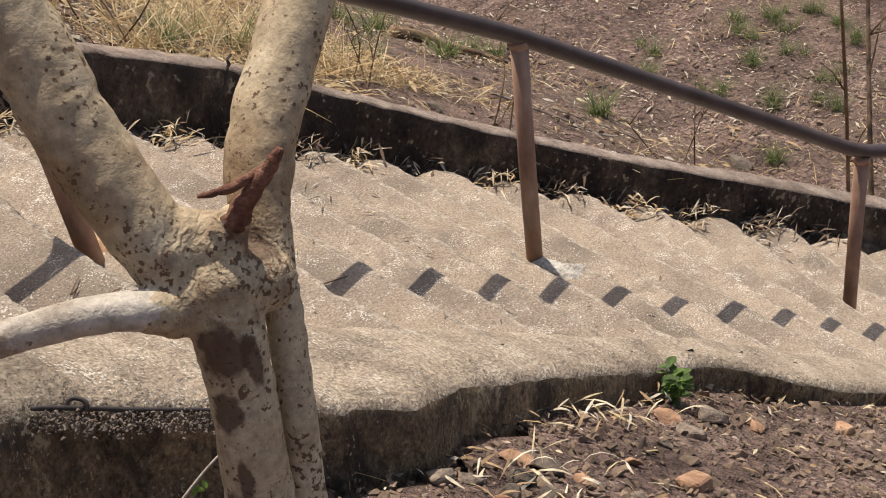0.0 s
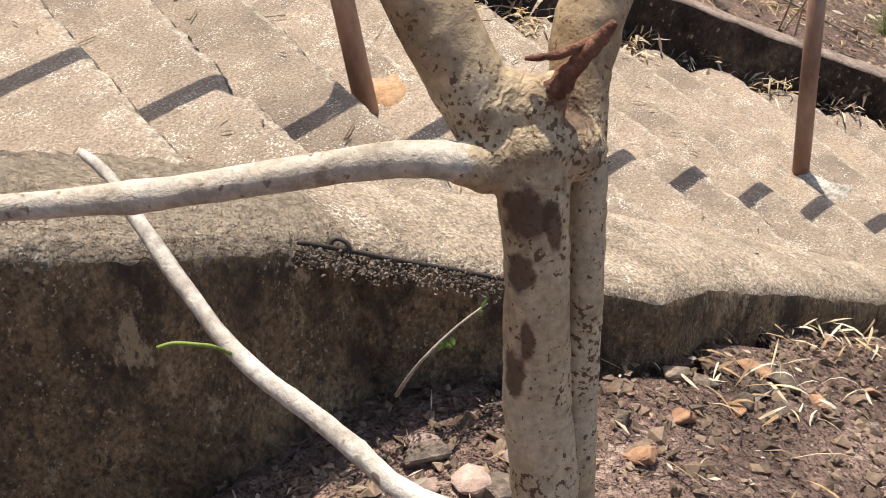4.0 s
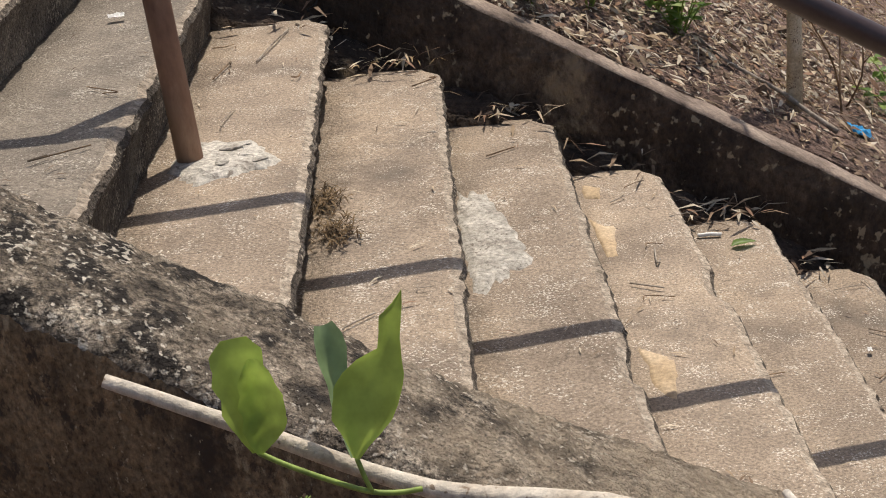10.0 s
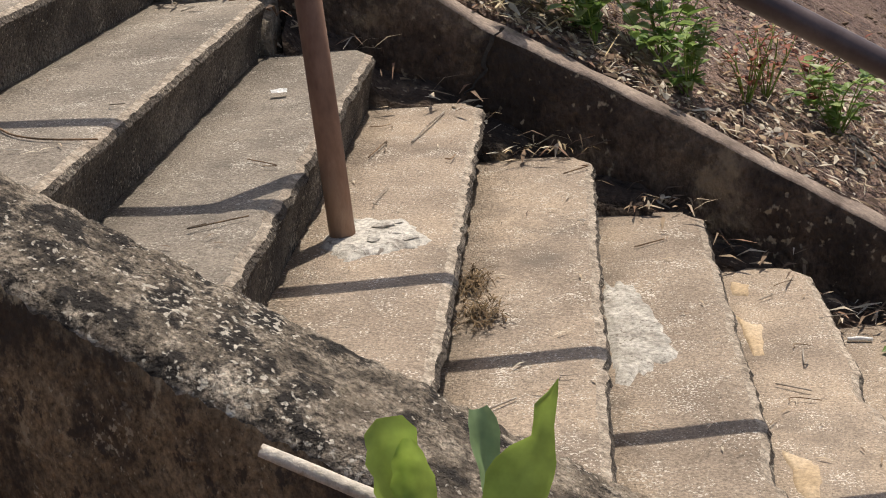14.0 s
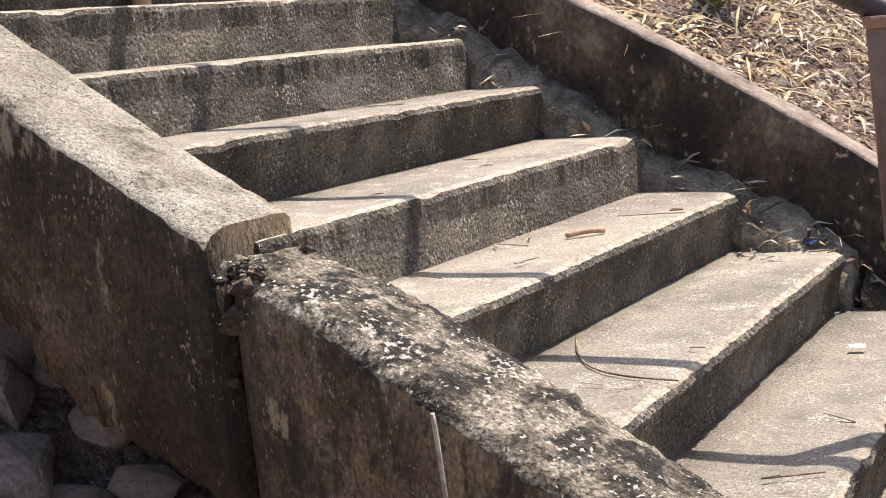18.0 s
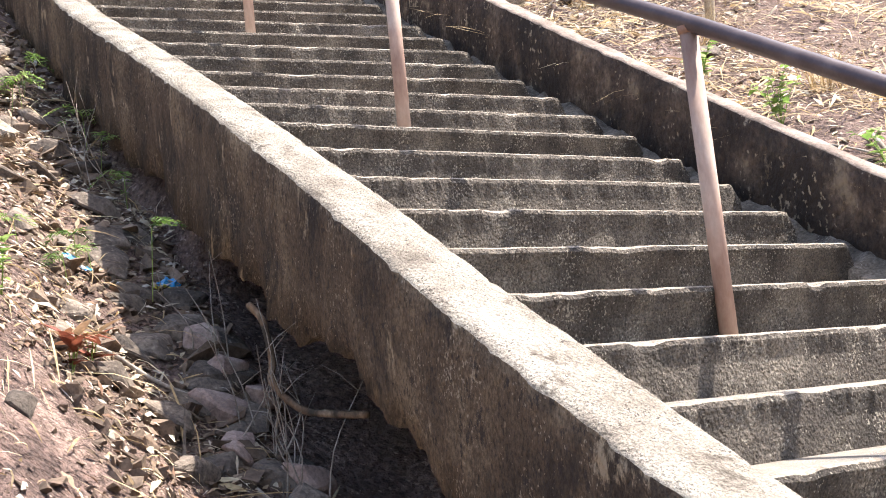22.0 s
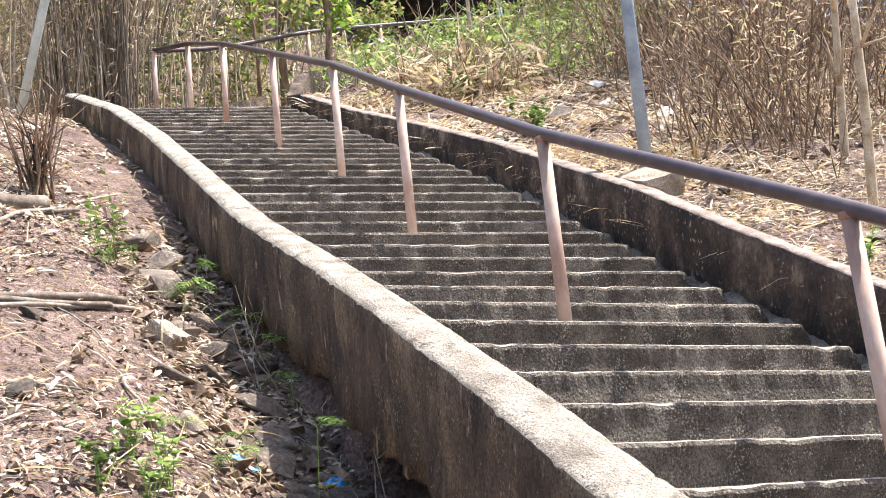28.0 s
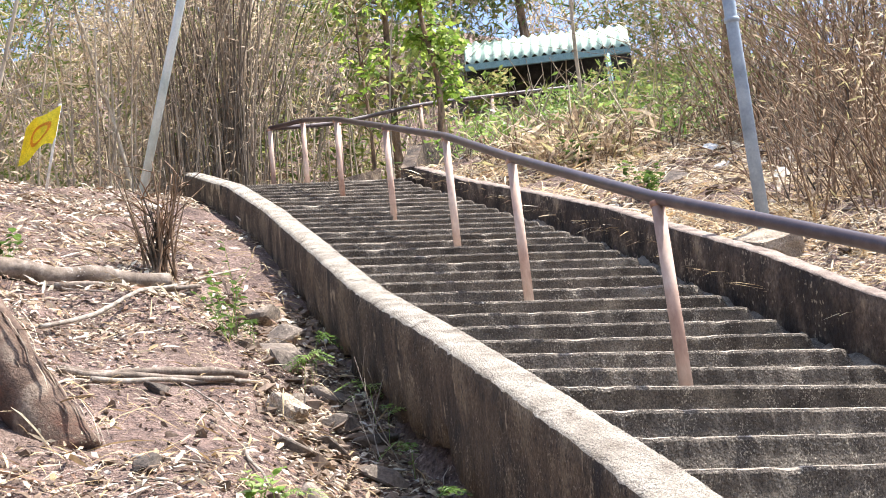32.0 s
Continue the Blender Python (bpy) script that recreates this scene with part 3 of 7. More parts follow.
def build_ground():
    xs, ys = grid_lines(-600, 600, -16, 8, 0.13), grid_lines(-600, 600, -2.5, 11, 0.13)
    verts = [(x, y, ground_z(x, y)) for y in ys for x in xs]
    w = len(xs)
    faces = [(j * w + i, j * w + i + 1, (j + 1) * w + i + 1, (j + 1) * w + i) for j in range(len(ys) - 1) for i in range(w - 1)]
    ob = new("ground", mesh_of("ground", verts, faces, SOIL, True))
    tagged(ob, "dry brown hillside soil strewn with litter", "ground", kind="structure")


build_ground()


# ---------- steps ----------
def ragged(p, size, seed):
    return noise.noise(p * 9 + Vector((seed, 0, 0))) * size + noise.noise(p * 31 + Vector((0, seed, 0))) * size * 0.6


stairs = thing("staircase", "long worn concrete outdoor staircase climbing the hillside", "staircase", kind="structure")


RISER_LEAN = {-1: 0.03, 0: 0.045, 1: 0.03, 2: 0.03, 3: 0.03, 4: -0.016, 5: 0.03, 6: -0.016, 7: -0.016, 8: 0.028, 9: 0.028, 10: 0.004, 11: -0.014, 12: 0.0, 13: 0.02, 14: -0.01}


def build_step(k):
    a, b = near_end(k), far_end(k)
    a2, b2 = near_end(k + 1), far_end(k + 1)
    side = across(k)
    a = a - side * 0.12
    a2 = a2 - side * 0.12
    n = 120 if -7 < k < 14 else 64
    verts, faces, mats = [], [], []
    for i in range(n + 1):
        t = i / n
        e, e2 = a.lerp(b, t), a2.lerp(b2, t)
        e2 = e2.copy()
        e2.z = e.z
        way = (e2 - e).normalized()
        lean = RISER_LEAN.get(k, 0.012 * math.sin(k * 2.4))
        q = e * 1.0 + Vector((0, 0, k * 2.3))
        chip = 0.004 * noise.noise(q * 4) + 0.005 * noise.noise(q * 17) + 0.005 * noise.noise(q * 60)
        bite = max(0.0, noise.noise(q * 7 + Vector((3, 9, 0))) - 0.28)
        chip += bite * 0.03
        dip = 0.003 * noise.noise(q * 23) - bite * 0.03
        corner = max(0.0, 1 - (1 - t) * (b - a).length / 0.06)
        chip += 0.05 * corner ** 2
        front = e + way * chip
        z = e.z
        fall = 0.006 * noise.noise(q * 1.7)
        worn = 0.004 * noise.noise(q * 31)
        prof = [(e2 + way * 0.04, z + 0.002), (e.lerp(e2, 0.75), z + fall + 0.0015 * noise.noise(q * 5)), (e.lerp(e2, 0.45), z + fall * 0.6 + 0.0015 * noise.noise(q * 4 + way * 5)), (e.lerp(e2, 0.2), z + 0.0015 * noise.noise(q * 6)),
                (front + way * 0.026, z - 0.001 + dip * 0.4), (front + way * (0.008 + worn), z - 0.007 + dip), (front + way * max(0, worn), z - 0.021 + dip),
                (e + way * (0.010 + lean * 0.4 + 0.004 * noise.noise(q * 12)), z - RISE * 0.45), (e + way * (0.010 + lean * 0.8 + 0.004 * noise.noise(q * 10 + way * 9)), z - RISE * 0.8), (e + way * (0.010 + lean), z - RISE - 0.02), (e2 + way * 0.04, z - RISE - 0.02)]
        verts += [(p.x, p.y, zz) for p, zz in prof]
    m = 11
    for i in range(n):
        for j in range(m):
            p, q = i * m + j, i * m + (j + 1) % m
            faces.append((p, p + m, q + m, q))
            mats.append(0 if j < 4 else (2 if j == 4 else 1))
    faces.append(tuple(range(m)))
    faces.append(tuple(range(n * m + m - 1, n * m - 1, -1)))
    mats += [1, 1]
    me = mesh_of("step", verts, faces)
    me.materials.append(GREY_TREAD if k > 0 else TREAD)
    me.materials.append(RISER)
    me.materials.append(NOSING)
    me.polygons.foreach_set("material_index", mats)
    me.polygons.foreach_set("use_smooth", [m_ == 0 for m_ in mats])
    part("step", me, stairs)


for k in range(K_LOW, K_TOP + 1):
    build_step(k)

# ---------- far wall ----------
FAR_K = [-24, -18, -14, -10, -8, -2, 0, 2, 4, 10, 18, 24, 31, 36, 41]
FAR_H = [0.13, 0.14, 0.17, 0.24, 0.22, 0.21, 0.20, 0.265, 0.285, 0.275, 0.30, 0.24, 0.19, 0.13, 0.12]


def sweep(name, label, k0, k1, profile, mats, per=3, category="wall", close=True, owner=None, soft=True):
    """A wall along the stairs: profile(k) gives its outline, each point (offset beyond the edge, z, rough)."""
    verts, faces, index = [], [], []
    ks = np.linspace(k0, k1, int((k1 - k0) * per) + 1)
    m = 0
    for k in ks:
        pr = profile(float(k))
        m = len(pr)
        for p in pr:
            verts.append(p)
    for i in range(len(ks) - 1):
        for j in range(m):
            if j == m - 1 and not close:
                break
            p, q = i * m + j, i * m + (j + 1) % m
            faces.append((p, p + m, q + m, q))
            index.append(mats[1][j])
    if close:
        faces.append(tuple(range(m)))
        faces.append(tuple(range(len(ks) * m - 1, (len(ks) - 1) * m - 1, -1)))
        index += [mats[1][0]] * 2
    me = mesh_of(name, verts, faces)
    for mm in mats[0]:
        me.materials.append(mm)
    me.polygons.foreach_set("material_index", index)
    me.polygons.foreach_set("use_smooth", [soft] * len(index))
    ob = new(name, me)
    if owner:
        ob.parent = owner
        return ob
    return tagged(ob, label, category, kind="structure")


def far_profile(k):
    f, s = far_end(k), across(k)
    h = k * RISE + curve_at(FAR_K, FAR_H, k)
    out = []
    for off, z in ((0.10, k * RISE - 0.7), (0.10, h - 0.12), (0.10, h - 0.012), (0.112, h), (0.20, h + 0.004), (0.215, h - 0.012), (0.225, h - 0.9)):
        p = f + s * off
        q = Vector((p.x, p.y, z))
        j = ragged(q, 0.008, 5)
        out.append(q + s * j + Vector((0, 0, j * 0.8 if z > h - 0.1 else 0)))
    return out


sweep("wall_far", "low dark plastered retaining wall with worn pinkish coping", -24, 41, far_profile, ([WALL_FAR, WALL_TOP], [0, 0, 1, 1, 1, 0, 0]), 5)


def gutter_profile(k):
    f, s = far_end(k), across(k)
    z = k * RISE - 0.11 + ragged(f, 0.05, 9)
    a, b = f - s * 0.03, f + s * 0.12
    return [Vector((a.x, a.y, z - 0.25)), Vector((a.x, a.y, z)), Vector((b.x, b.y, z + 0.05 + ragged(f, 0.03, 19))), Vector((b.x, b.y, z - 0.25))]


sweep("gutter", "dark-toned gutter between lower step ends and wall", -24, 1.9, gutter_profile, ([WALL_FAR], [0, 0, 0, 0]), 6, "gutter")
FILLET = material("tan_mortar", (0.12, 0.095, 0.07), (0.27, 0.22, 0.165), (0.42, 0.35, 0.27), 8.0, 90, 0.95, 0.8, 0.01, 0.2, 110, (0.45, 0.4, 0.32), (0.09, 0.072, 0.056), 5.0, 0.54, 0.66, fine_mix=0.5, pebble=40, pebble_depth=0.02)


def fillet_profile(k):
    f, s = far_end(k), across(k)
    z = k * RISE - curve_at([2, 7, 9, 41], [0.075, 0.075, 0.14, 0.14], k) + 0.035 * noise.noise(f * 5) + 0.02 * noise.noise(f * 17)
    a, m, b = f - s * 0.03, f + s * 0.05, f + s * 0.125
    up = 0.07 + 0.05 * noise.noise(f * 3 + Vector((7, 0, 0)))
    return [Vector((a.x, a.y, z - 0.25)), Vector((a.x, a.y, z)), Vector((m.x, m.y, z + up * 0.35)), Vector((b.x, b.y, z + up)), Vector((b.x, b.y, z - 0.25))]


sweep("mortar_fill", "rough tan mortar filling between step ends and wall", 2, 41, fillet_profile, ([FILLET], [0] * 5), 18, "mortar")


# ---------- near parapet ----------
def near_profile(k):
    a, s = near_end(k), across(k)
    z = k * RISE + 0.03 - curve_at([-9, -6, -4, -2], [0.055, 0.045, 0.025, 0.0], k)
    z += curve_at([22, 30, 36, 41], [0.0, 0.03, 0.08, 0.12], k)
    z += curve_at([2.2, 3.3, 3.9, 3.98, 3.99], [0, -0.012, -0.045, -0.06, 0], k)
    wide = curve_at(OUT_K, OUT_W, k) - curve_at([3.0, 3.9, 3.98, 3.99], [0, 0.03, 0.05, 0], k)
    foot = z - min(curve_at(DEPTH_K, DEPTH, k) + curve_at([-0.5, 1], [0.25, 0.05], k), curve_at([-0.5, 1, 3, 6, 9, 14], [0.95, 0.66, 0.66, 0.58, 0.50, 0.56], k))
    out = []
    lumps = curve_at([-8, -5, 4, 5], [0.6, 1.0, 1.0, 0.55], k)
    crust_ = curve_at([-6, -3.5, 3.9, 4.1], [0.3, 1.0, 1.0, 0.0], k)
    for off, zz, rough in ((0.02, z - 0.5, 0), (0.0, z - 0.012, 0.6), (-0.015, z, 0.6), (-wide * 0.2, z + 0.006, 1), (-wide * 0.35, z + 0.006, 1), (-wide * 0.5, z + 0.006, 1), (-wide * 0.65, z + 0.004, 1), (-wide * 0.8, z + 0.002 - 0.006 * crust_, 1), (-wide + 0.02, z - 0.004 - 0.012 * crust_, 1), (-wide, z - 0.022 - 0.02 * crust_, 1.2),
                           (-wide - 0.004, z - 0.08, 0.5), (-wide - 0.004, z - 0.17, 0.5), (-wide - 0.002, z - 0.27, 0.5), (-wide + 0.002, z - 0.36, 0.5), (-wide + 0.012, foot + 0.04, 1), (-wide + 0.10, foot + 0.03, 1), (0.0, foot - 0.02, 0)):
        p = a + s * off
        q = Vector((p.x, p.y, zz))
        j = (ragged(q, 0.0065, 15) + max(0.0, abs(noise.noise(q * 16)) - 0.34) * -0.03 * (1 if off > -0.03 or off < -wide + 0.03 else 0.3)) * rough * lumps
        if rough == 1 and zz <= foot + 0.05:
            j = 0.11 * noise.noise(q * 1.9 + Vector((33, 0, 0))) + 0.05 * noise.noise(q * 6.5) + 0.02 * noise.noise(q * 19)
            out.append(q + s * (0.4 * j + 0.05 * noise.noise(q * 4.0)) + Vector((0, 0, j)))
            continue
        if rough >= 0.6 and crust_ > 0:
            j += crust_ * (0.005 * noise.noise(q * 55) + 0.004 * noise.noise(q * 110))
        out.append(q + s * j + Vector((0, 0, j * 0.9)))
    return out


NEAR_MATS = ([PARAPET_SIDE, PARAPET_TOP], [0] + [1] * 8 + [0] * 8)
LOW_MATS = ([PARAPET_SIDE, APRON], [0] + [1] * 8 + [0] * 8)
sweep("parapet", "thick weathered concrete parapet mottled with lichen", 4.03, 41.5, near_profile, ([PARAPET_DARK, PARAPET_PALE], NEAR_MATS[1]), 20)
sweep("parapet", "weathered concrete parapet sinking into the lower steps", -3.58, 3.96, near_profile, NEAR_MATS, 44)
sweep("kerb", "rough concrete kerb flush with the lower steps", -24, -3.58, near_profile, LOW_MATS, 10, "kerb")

# ---------- handrail ----------
POSTS = [(3.84, 2.37, -3.0, 0.765, 0.005, 0.048), (2.426, 2.64, -1.98, 0.82, -0.03, 0.004), (0.878, 2.414, -0.99, 0.88, 0.135, -0.01), (-0.905, 2.507, 0.0, 0.965, 0.065, -0.055), (-3.146, 3.047, 1.155, 0.952, 0.0, -0.02),
         (-4.88, 3.31, 2.15, 0.81, 0.0), (-6.95, 4.0, 3.23, 0.79, 0.0), (-8.82, 4.71, 4.2, 0.79, 0.0), (-10.72, 5.27, 5.12, 0.79, 0.0), (-12.62, 5.76, 6.03, 0.80, 0.0),
         (-14.2, 6.14, 6.77, 0.75, 0.0), (-14.75, 5.98, 6.95, 0.68, 0.0)]
rail = thing("handrail", "steel handrail on rusty posts down the middle of the steps", "handrail", kind="structure")


def build_post(x, y, z, h, lean, tip=0.0):
    me = tube("post", [(x, y, z - 0.08), (x + tip * 0.4, y + lean * 0.4, z + h * 0.4), (x + tip, y + lean, z + h)], 0.028, RUST if x > -2 else LIT_RUST, 14, 0.05, x)
    p = part("post", me, rail, "rust-brown painted steel post")
    part("weld", tube("weld", [(x + tip, y + lean, z + h - 0.018), (x + tip, y + lean, z + h + 0.006)], [0.031, 0.036], RUST, 12, 0.2, x), p)


for row in POSTS:
    build_post(*row)
line = [(6.2, 1.55, -3.07), (5.15, 1.993, -2.60)] + [(row[0] + (row[5] if len(row) > 5 else 0), row[1] + row[4], row[2] + row[3] + 0.02) for row in POSTS]


def pipe_run(points, bend=0.12):
    """Straight lengths of pipe with a short bend at each post."""
    p = [Vector(q) for q in points]
    out = [p[0]]
    for a, b, c in zip(p, p[1:], p[2:]):
        d0, d1 = (a - b).normalized() * bend, (c - b).normalized() * bend
        out += [b + d0, b + d0 * 0.5 + (d0 + d1) * 0.06, b + (d0 + d1) * 0.25, b + d1 * 0.5 + (d0 + d1) * 0.06, b + d1]
    return out + [p[-1]]


part("rail", tube("rail", pipe_run(line), 0.0275, RAIL, 14), rail, "dark glossy painted pipe")
UPPER = [(-15.3, 7.14, 7.49, 0.57), (-15.95, 8.7, 8.15, 0.6), (-16.5, 10.2, 8.7, 0.6), (-16.9, 12.3, 9.3, 0.6), (-17.3, 14.8, 9.9, 0.6)]
for x, y, z, h in UPPER:
    build_post(x, y, z, h, 0.0)
part("rail", tube("rail", spline([(-14.75, 5.98, 7.65)] + [(x, y, z + h + 0.02) for x, y, z, h in UPPER], 6), 0.0275, RAIL, 12), rail)

# ---------- head of the stairs ----------


def slab_wall(name, label, points, thick, height, mats, category="wall"):
    """A wall of even thickness along points (x, y, top z)."""
    soup, pts = Soup(), [Vector(p) for p in points]
    for a, b in zip(pts, pts[1:]):
        d = (b - a)
        d.z = 0
        s = Vector((-d.y, d.x, 0)).normalized() * thick * 0.5
        n = 10
        for i in range(n):
            p, q = a.lerp(b, i / n), a.lerp(b, (i + 1) / n)
            p2, q2 = p + Vector((0, 0, ragged(p, 0.012, 3))), q + Vector((0, 0, ragged(q, 0.012, 3)))
            v = [p2 - s, p2 + s, q2 + s, q2 - s]
            low = [w - Vector((0, 0, height)) for w in v]
            soup.add(v + low, [(0, 1, 2, 3), (0, 3, 7, 4), (1, 5, 6, 2)] + ([(0, 4, 5, 1)] if i == 0 else []) + ([(3, 2, 6, 7)] if i == n - 1 else []))
    return tagged(new(name, soup.mesh(name, mats)), label, category, kind="structure")


slab_wall("kerb_upper", "low concrete kerb round the landing at the head of the steps", [(-14.6, 5.2, 6.78), (-15.0, 5.7, 6.90), (-14.75, 6.6, 7.02), (-15.3, 7.6, 7.5)], 0.14, 0.5, WALL_FAR, "kerb")
slab_wall("wall_upper", "dark weathered side wall of the upper flight", [(-13.95, 7.28, 6.98), (-14.95, 8.0, 7.72), (-15.8, 9.2, 8.3), (-16.4, 11.2, 8.9)], 0.16, 0.7, WALL_FAR)

# ---------- sapling in front ----------
def leaf_blade(base, tip, width, facing, fold=0.5, droop=0.0, n=9, torn=0.0, seed=0):
    """A broad leaf from base to tip, folded along its midrib."""
    base, tip, facing = Vector(base), Vector(tip), Vector(facing)
    way = tip - base
    side = way.cross(facing).normalized()
    up = side.cross(way).normalized()
    verts, faces = [], []
    for i in range(n + 1):
        t = i / n
        w = width * (math.sin(math.pi * min(1, t ** 0.8)) ** 0.75 if t < 1 else 0) * (1 - 0.25 * t)
        c = base + way * t - up * droop * (t * t) * way.length
        for j in range(-2, 3):
            f = abs(j) / 2
            ww = w * (1 + (torn * noise.noise(Vector((t * 7, j, seed))) if abs(j) == 2 else 0))
            verts.append(c + side * (j / 2) * ww * math.cos(fold * f) + up * ww * math.sin(fold) * f ** 1.5)
    for i in range(n):
        for j in range(4):
            a = i * 5 + j
            faces.append((a, a + 1, a + 6, a + 5))
    return verts, faces


def cut_leaf(base, tip, lefts, rights, fold):
    """A leaf blade with its own outline on each side of the midrib, facing the path."""
    base, tip = Vector(base), Vector(tip)
    way = tip - base
    facing = Vector((0.05, -0.75, 0.65))
    side = way.cross(facing).normalized()
    up = side.cross(way).normalized()
    m, n = len(lefts) - 1, 3 * (len(lefts) - 1)
    verts, faces = [], []
    for i in range(n + 1):
        t = i / n
        a, b = (float(np.interp(t * m, range(m + 1), w)) for w in (lefts, rights))
        c = base + way * t - up * 0.05 * way.length * math.sin(math.pi * t)
        for j in range(-4, 5):
            x = j / 4
            w = (a if j < 0 else b) * (1 + 0.07 * noise.noise(Vector((t * 9, x * 2, way.length * 90))) * abs(x))
            verts.append(c + side * (x * w * math.cos(fold * abs(x))) + up * (w * math.sin(fold) * abs(x) ** 1.4 + 0.002 * noise.noise(Vector((t * 5, x * 2, 4)))))
    for i in range(n):
        for j in range(8):
            q = i * 9 + j
            faces.append((q, q + 1, q + 10, q + 9))
    return verts, faces


def build_sapling():
    t = thing("sapling", "young forked tree with smooth pale speckled bark", "tree")
    soup = Soup()
    runs = [
        ([(0.073, 0.228, -0.95), (0.0729, 0.2077, 0.1012), (0.0826, 0.218, 0.1591), (0.093, 0.2243, 0.2097), (0.0971, 0.2301, 0.2409), (0.1011, 0.2385, 0.2847), (0.1078, 0.2445, 0.3264), (0.1142, 0.25, 0.3666), (0.1203, 0.2576, 0.4038), (0.1248, 0.2645, 0.4278), (0.1302, 0.2715, 0.4487)], [0.029, 0.0238, 0.0232, 0.023, 0.0227, 0.0222, 0.0214, 0.021, 0.0209, 0.0231, 0.0236]),
        ([(0.0901, 0.4405, 0.7316), (0.0937, 0.4046, 0.6671), (0.0977, 0.3788, 0.6177), (0.1004, 0.3584, 0.5817), (0.1004, 0.3437, 0.5534), (0.1057, 0.3191, 0.513), (0.1125, 0.2968, 0.4763), (0.1197, 0.2819, 0.4481)], [0.0186, 0.0209, 0.0232, 0.0244, 0.0246, 0.0242, 0.0235, 0.0204]),
        ([(0.42, 0.45, 0.9), (0.3346, 0.3839, 0.6063), (0.2705, 0.3477, 0.5568), (0.2128, 0.3194, 0.51), (0.1916, 0.3062, 0.4871), (0.18, 0.2953, 0.4689), (0.1722, 0.282, 0.4501), (0.1628, 0.2716, 0.4304)], [0.019, 0.0214, 0.0217, 0.0221, 0.0214, 0.0193, 0.0166, 0.0152]),
        ([(0.1178, 0.2759, 0.4419), (0.1019, 0.2774, 0.4489), (0.0905, 0.2759, 0.4567), (0.0809, 0.2779, 0.4616)], [0.0169, 0.0161, 0.0139, 0.0122]),
        ([(0.1336, 0.2719, 0.4572), (0.1405, 0.2743, 0.4731), (0.1473, 0.2736, 0.4855), (0.1529, 0.2707, 0.495)], [0.0154, 0.014, 0.0113, 0.0085]),
    ]
    folds = [([(0.1544, 0.265, 0.4391), (0.1599, 0.2588, 0.4448), (0.1679, 0.2572, 0.4444), (0.1768, 0.2627, 0.4379)], [0.0038, 0.0041, 0.0037, 0.0031])]
    for i, (pts, rad) in enumerate(runs):
        sm = spline(pts, 6)
        rr = list(np.interp(np.linspace(0, len(pts) - 1, len(sm)), range(len(pts)), rad))
        soup.add(*tube_data(sm, rr, 18, 0.10, i * 4))
    for i, (pts, rad) in enumerate(folds):
        sm = spline(pts, 5)
        soup.add(*tube_data(sm, list(np.interp(np.linspace(0, len(pts) - 1, len(sm)), range(len(pts)), rad)), 8, 0.2, i))
    # wrinkled swelling at the fork
    for c, r in (((0.1329, 0.2717, 0.4535), 0.024), ((0.157, 0.268, 0.4438), 0.020), ((0.1132, 0.2791, 0.4507), 0.021), ((0.1375, 0.283, 0.474), 0.021), ((0.127, 0.291, 0.484), 0.016)):
        bm = bmesh.new()
        bmesh.ops.create_icosphere(bm, subdivisions=3, radius=r)
        soup.add([v.co + Vector(c) for v in bm.verts], [tuple(x.index for x in f.verts) for f in bm.faces])
        bm.free()
    trunk = part("trunk", soup.mesh("trunk", FORK_BARK, True), t)
    md = trunk.modifiers.new("blend", "REMESH")
    md.mode, md.voxel_size, md.use_smooth_shade = "VOXEL", 0.0021, True
    sm = trunk.modifiers.new("soften", "SMOOTH")
    sm.iterations, sm.factor = 8, 0.5
    pts, rad = ([(0.104, 0.245, -0.95), (0.1043, 0.225, 0.0558), (0.1104, 0.2253, 0.1303), (0.1248, 0.2338, 0.2186), (0.1333, 0.2406, 0.2622), (0.1394, 0.2434, 0.308), (0.1471, 0.2482, 0.3491), (0.1557, 0.256, 0.3859), (0.162, 0.2619, 0.4147), (0.1653, 0.2646, 0.4352)], [0.018, 0.0142, 0.0136, 0.013, 0.0127, 0.0124, 0.0122, 0.012, 0.0118, 0.0117])
    sm = spline(pts, 6)
    part("stem", tube("stem", sm, list(np.interp(np.linspace(0, len(pts) - 1, len(sm)), range(len(pts)), rad)), FORK_BARK, 16, 0.10, 4), t, "thinner second stem grown against the first")
    for nm, pts, rad, lb in (("stub", [(0.1467, 0.2684, 0.4891), (0.1533, 0.2642, 0.5007), (0.16, 0.2581, 0.512), (0.1675, 0.2525, 0.5227), (0.1729, 0.2495, 0.5302), (0.1769, 0.2485, 0.5345)], [0.0079, 0.0065, 0.0052, 0.0045, 0.0038, 0.0019], "broken reddish branch stub"), ("splinter", [(0.1352, 0.2798, 0.5109), (0.1415, 0.2725, 0.5127), (0.1508, 0.2654, 0.5149), (0.1603, 0.2598, 0.5187), (0.168, 0.2547, 0.5237)], [0.0013, 0.0023, 0.0029, 0.0032, 0.0026], "torn reddish splinter of wood")):
        sm = spline(pts, 4)
        part(nm, tube(nm, sm, list(np.interp(np.linspace(0, len(pts) - 1, len(sm)), range(len(pts)), rad)), BROKEN, 10, 0.45, 2), t, lb)
    run = spline([(0.110, 0.279, 0.446), (0.085, 0.277, 0.460), (0.04, 0.3, 0.467), (-0.089, 0.367, 0.458), (-0.229, 0.428, 0.469), (-0.341, 0.452, 0.477), (-0.451, 0.468, 0.521), (-0.546, 0.477, 0.563)], 6)
    rad = list(np.interp(np.linspace(0, 7, len(run)), range(8), [0.0128, 0.0124, 0.0107, 0.0090, 0.0076, 0.0064, 0.0055, 0.0046]))
    rad[18] *= 1.22
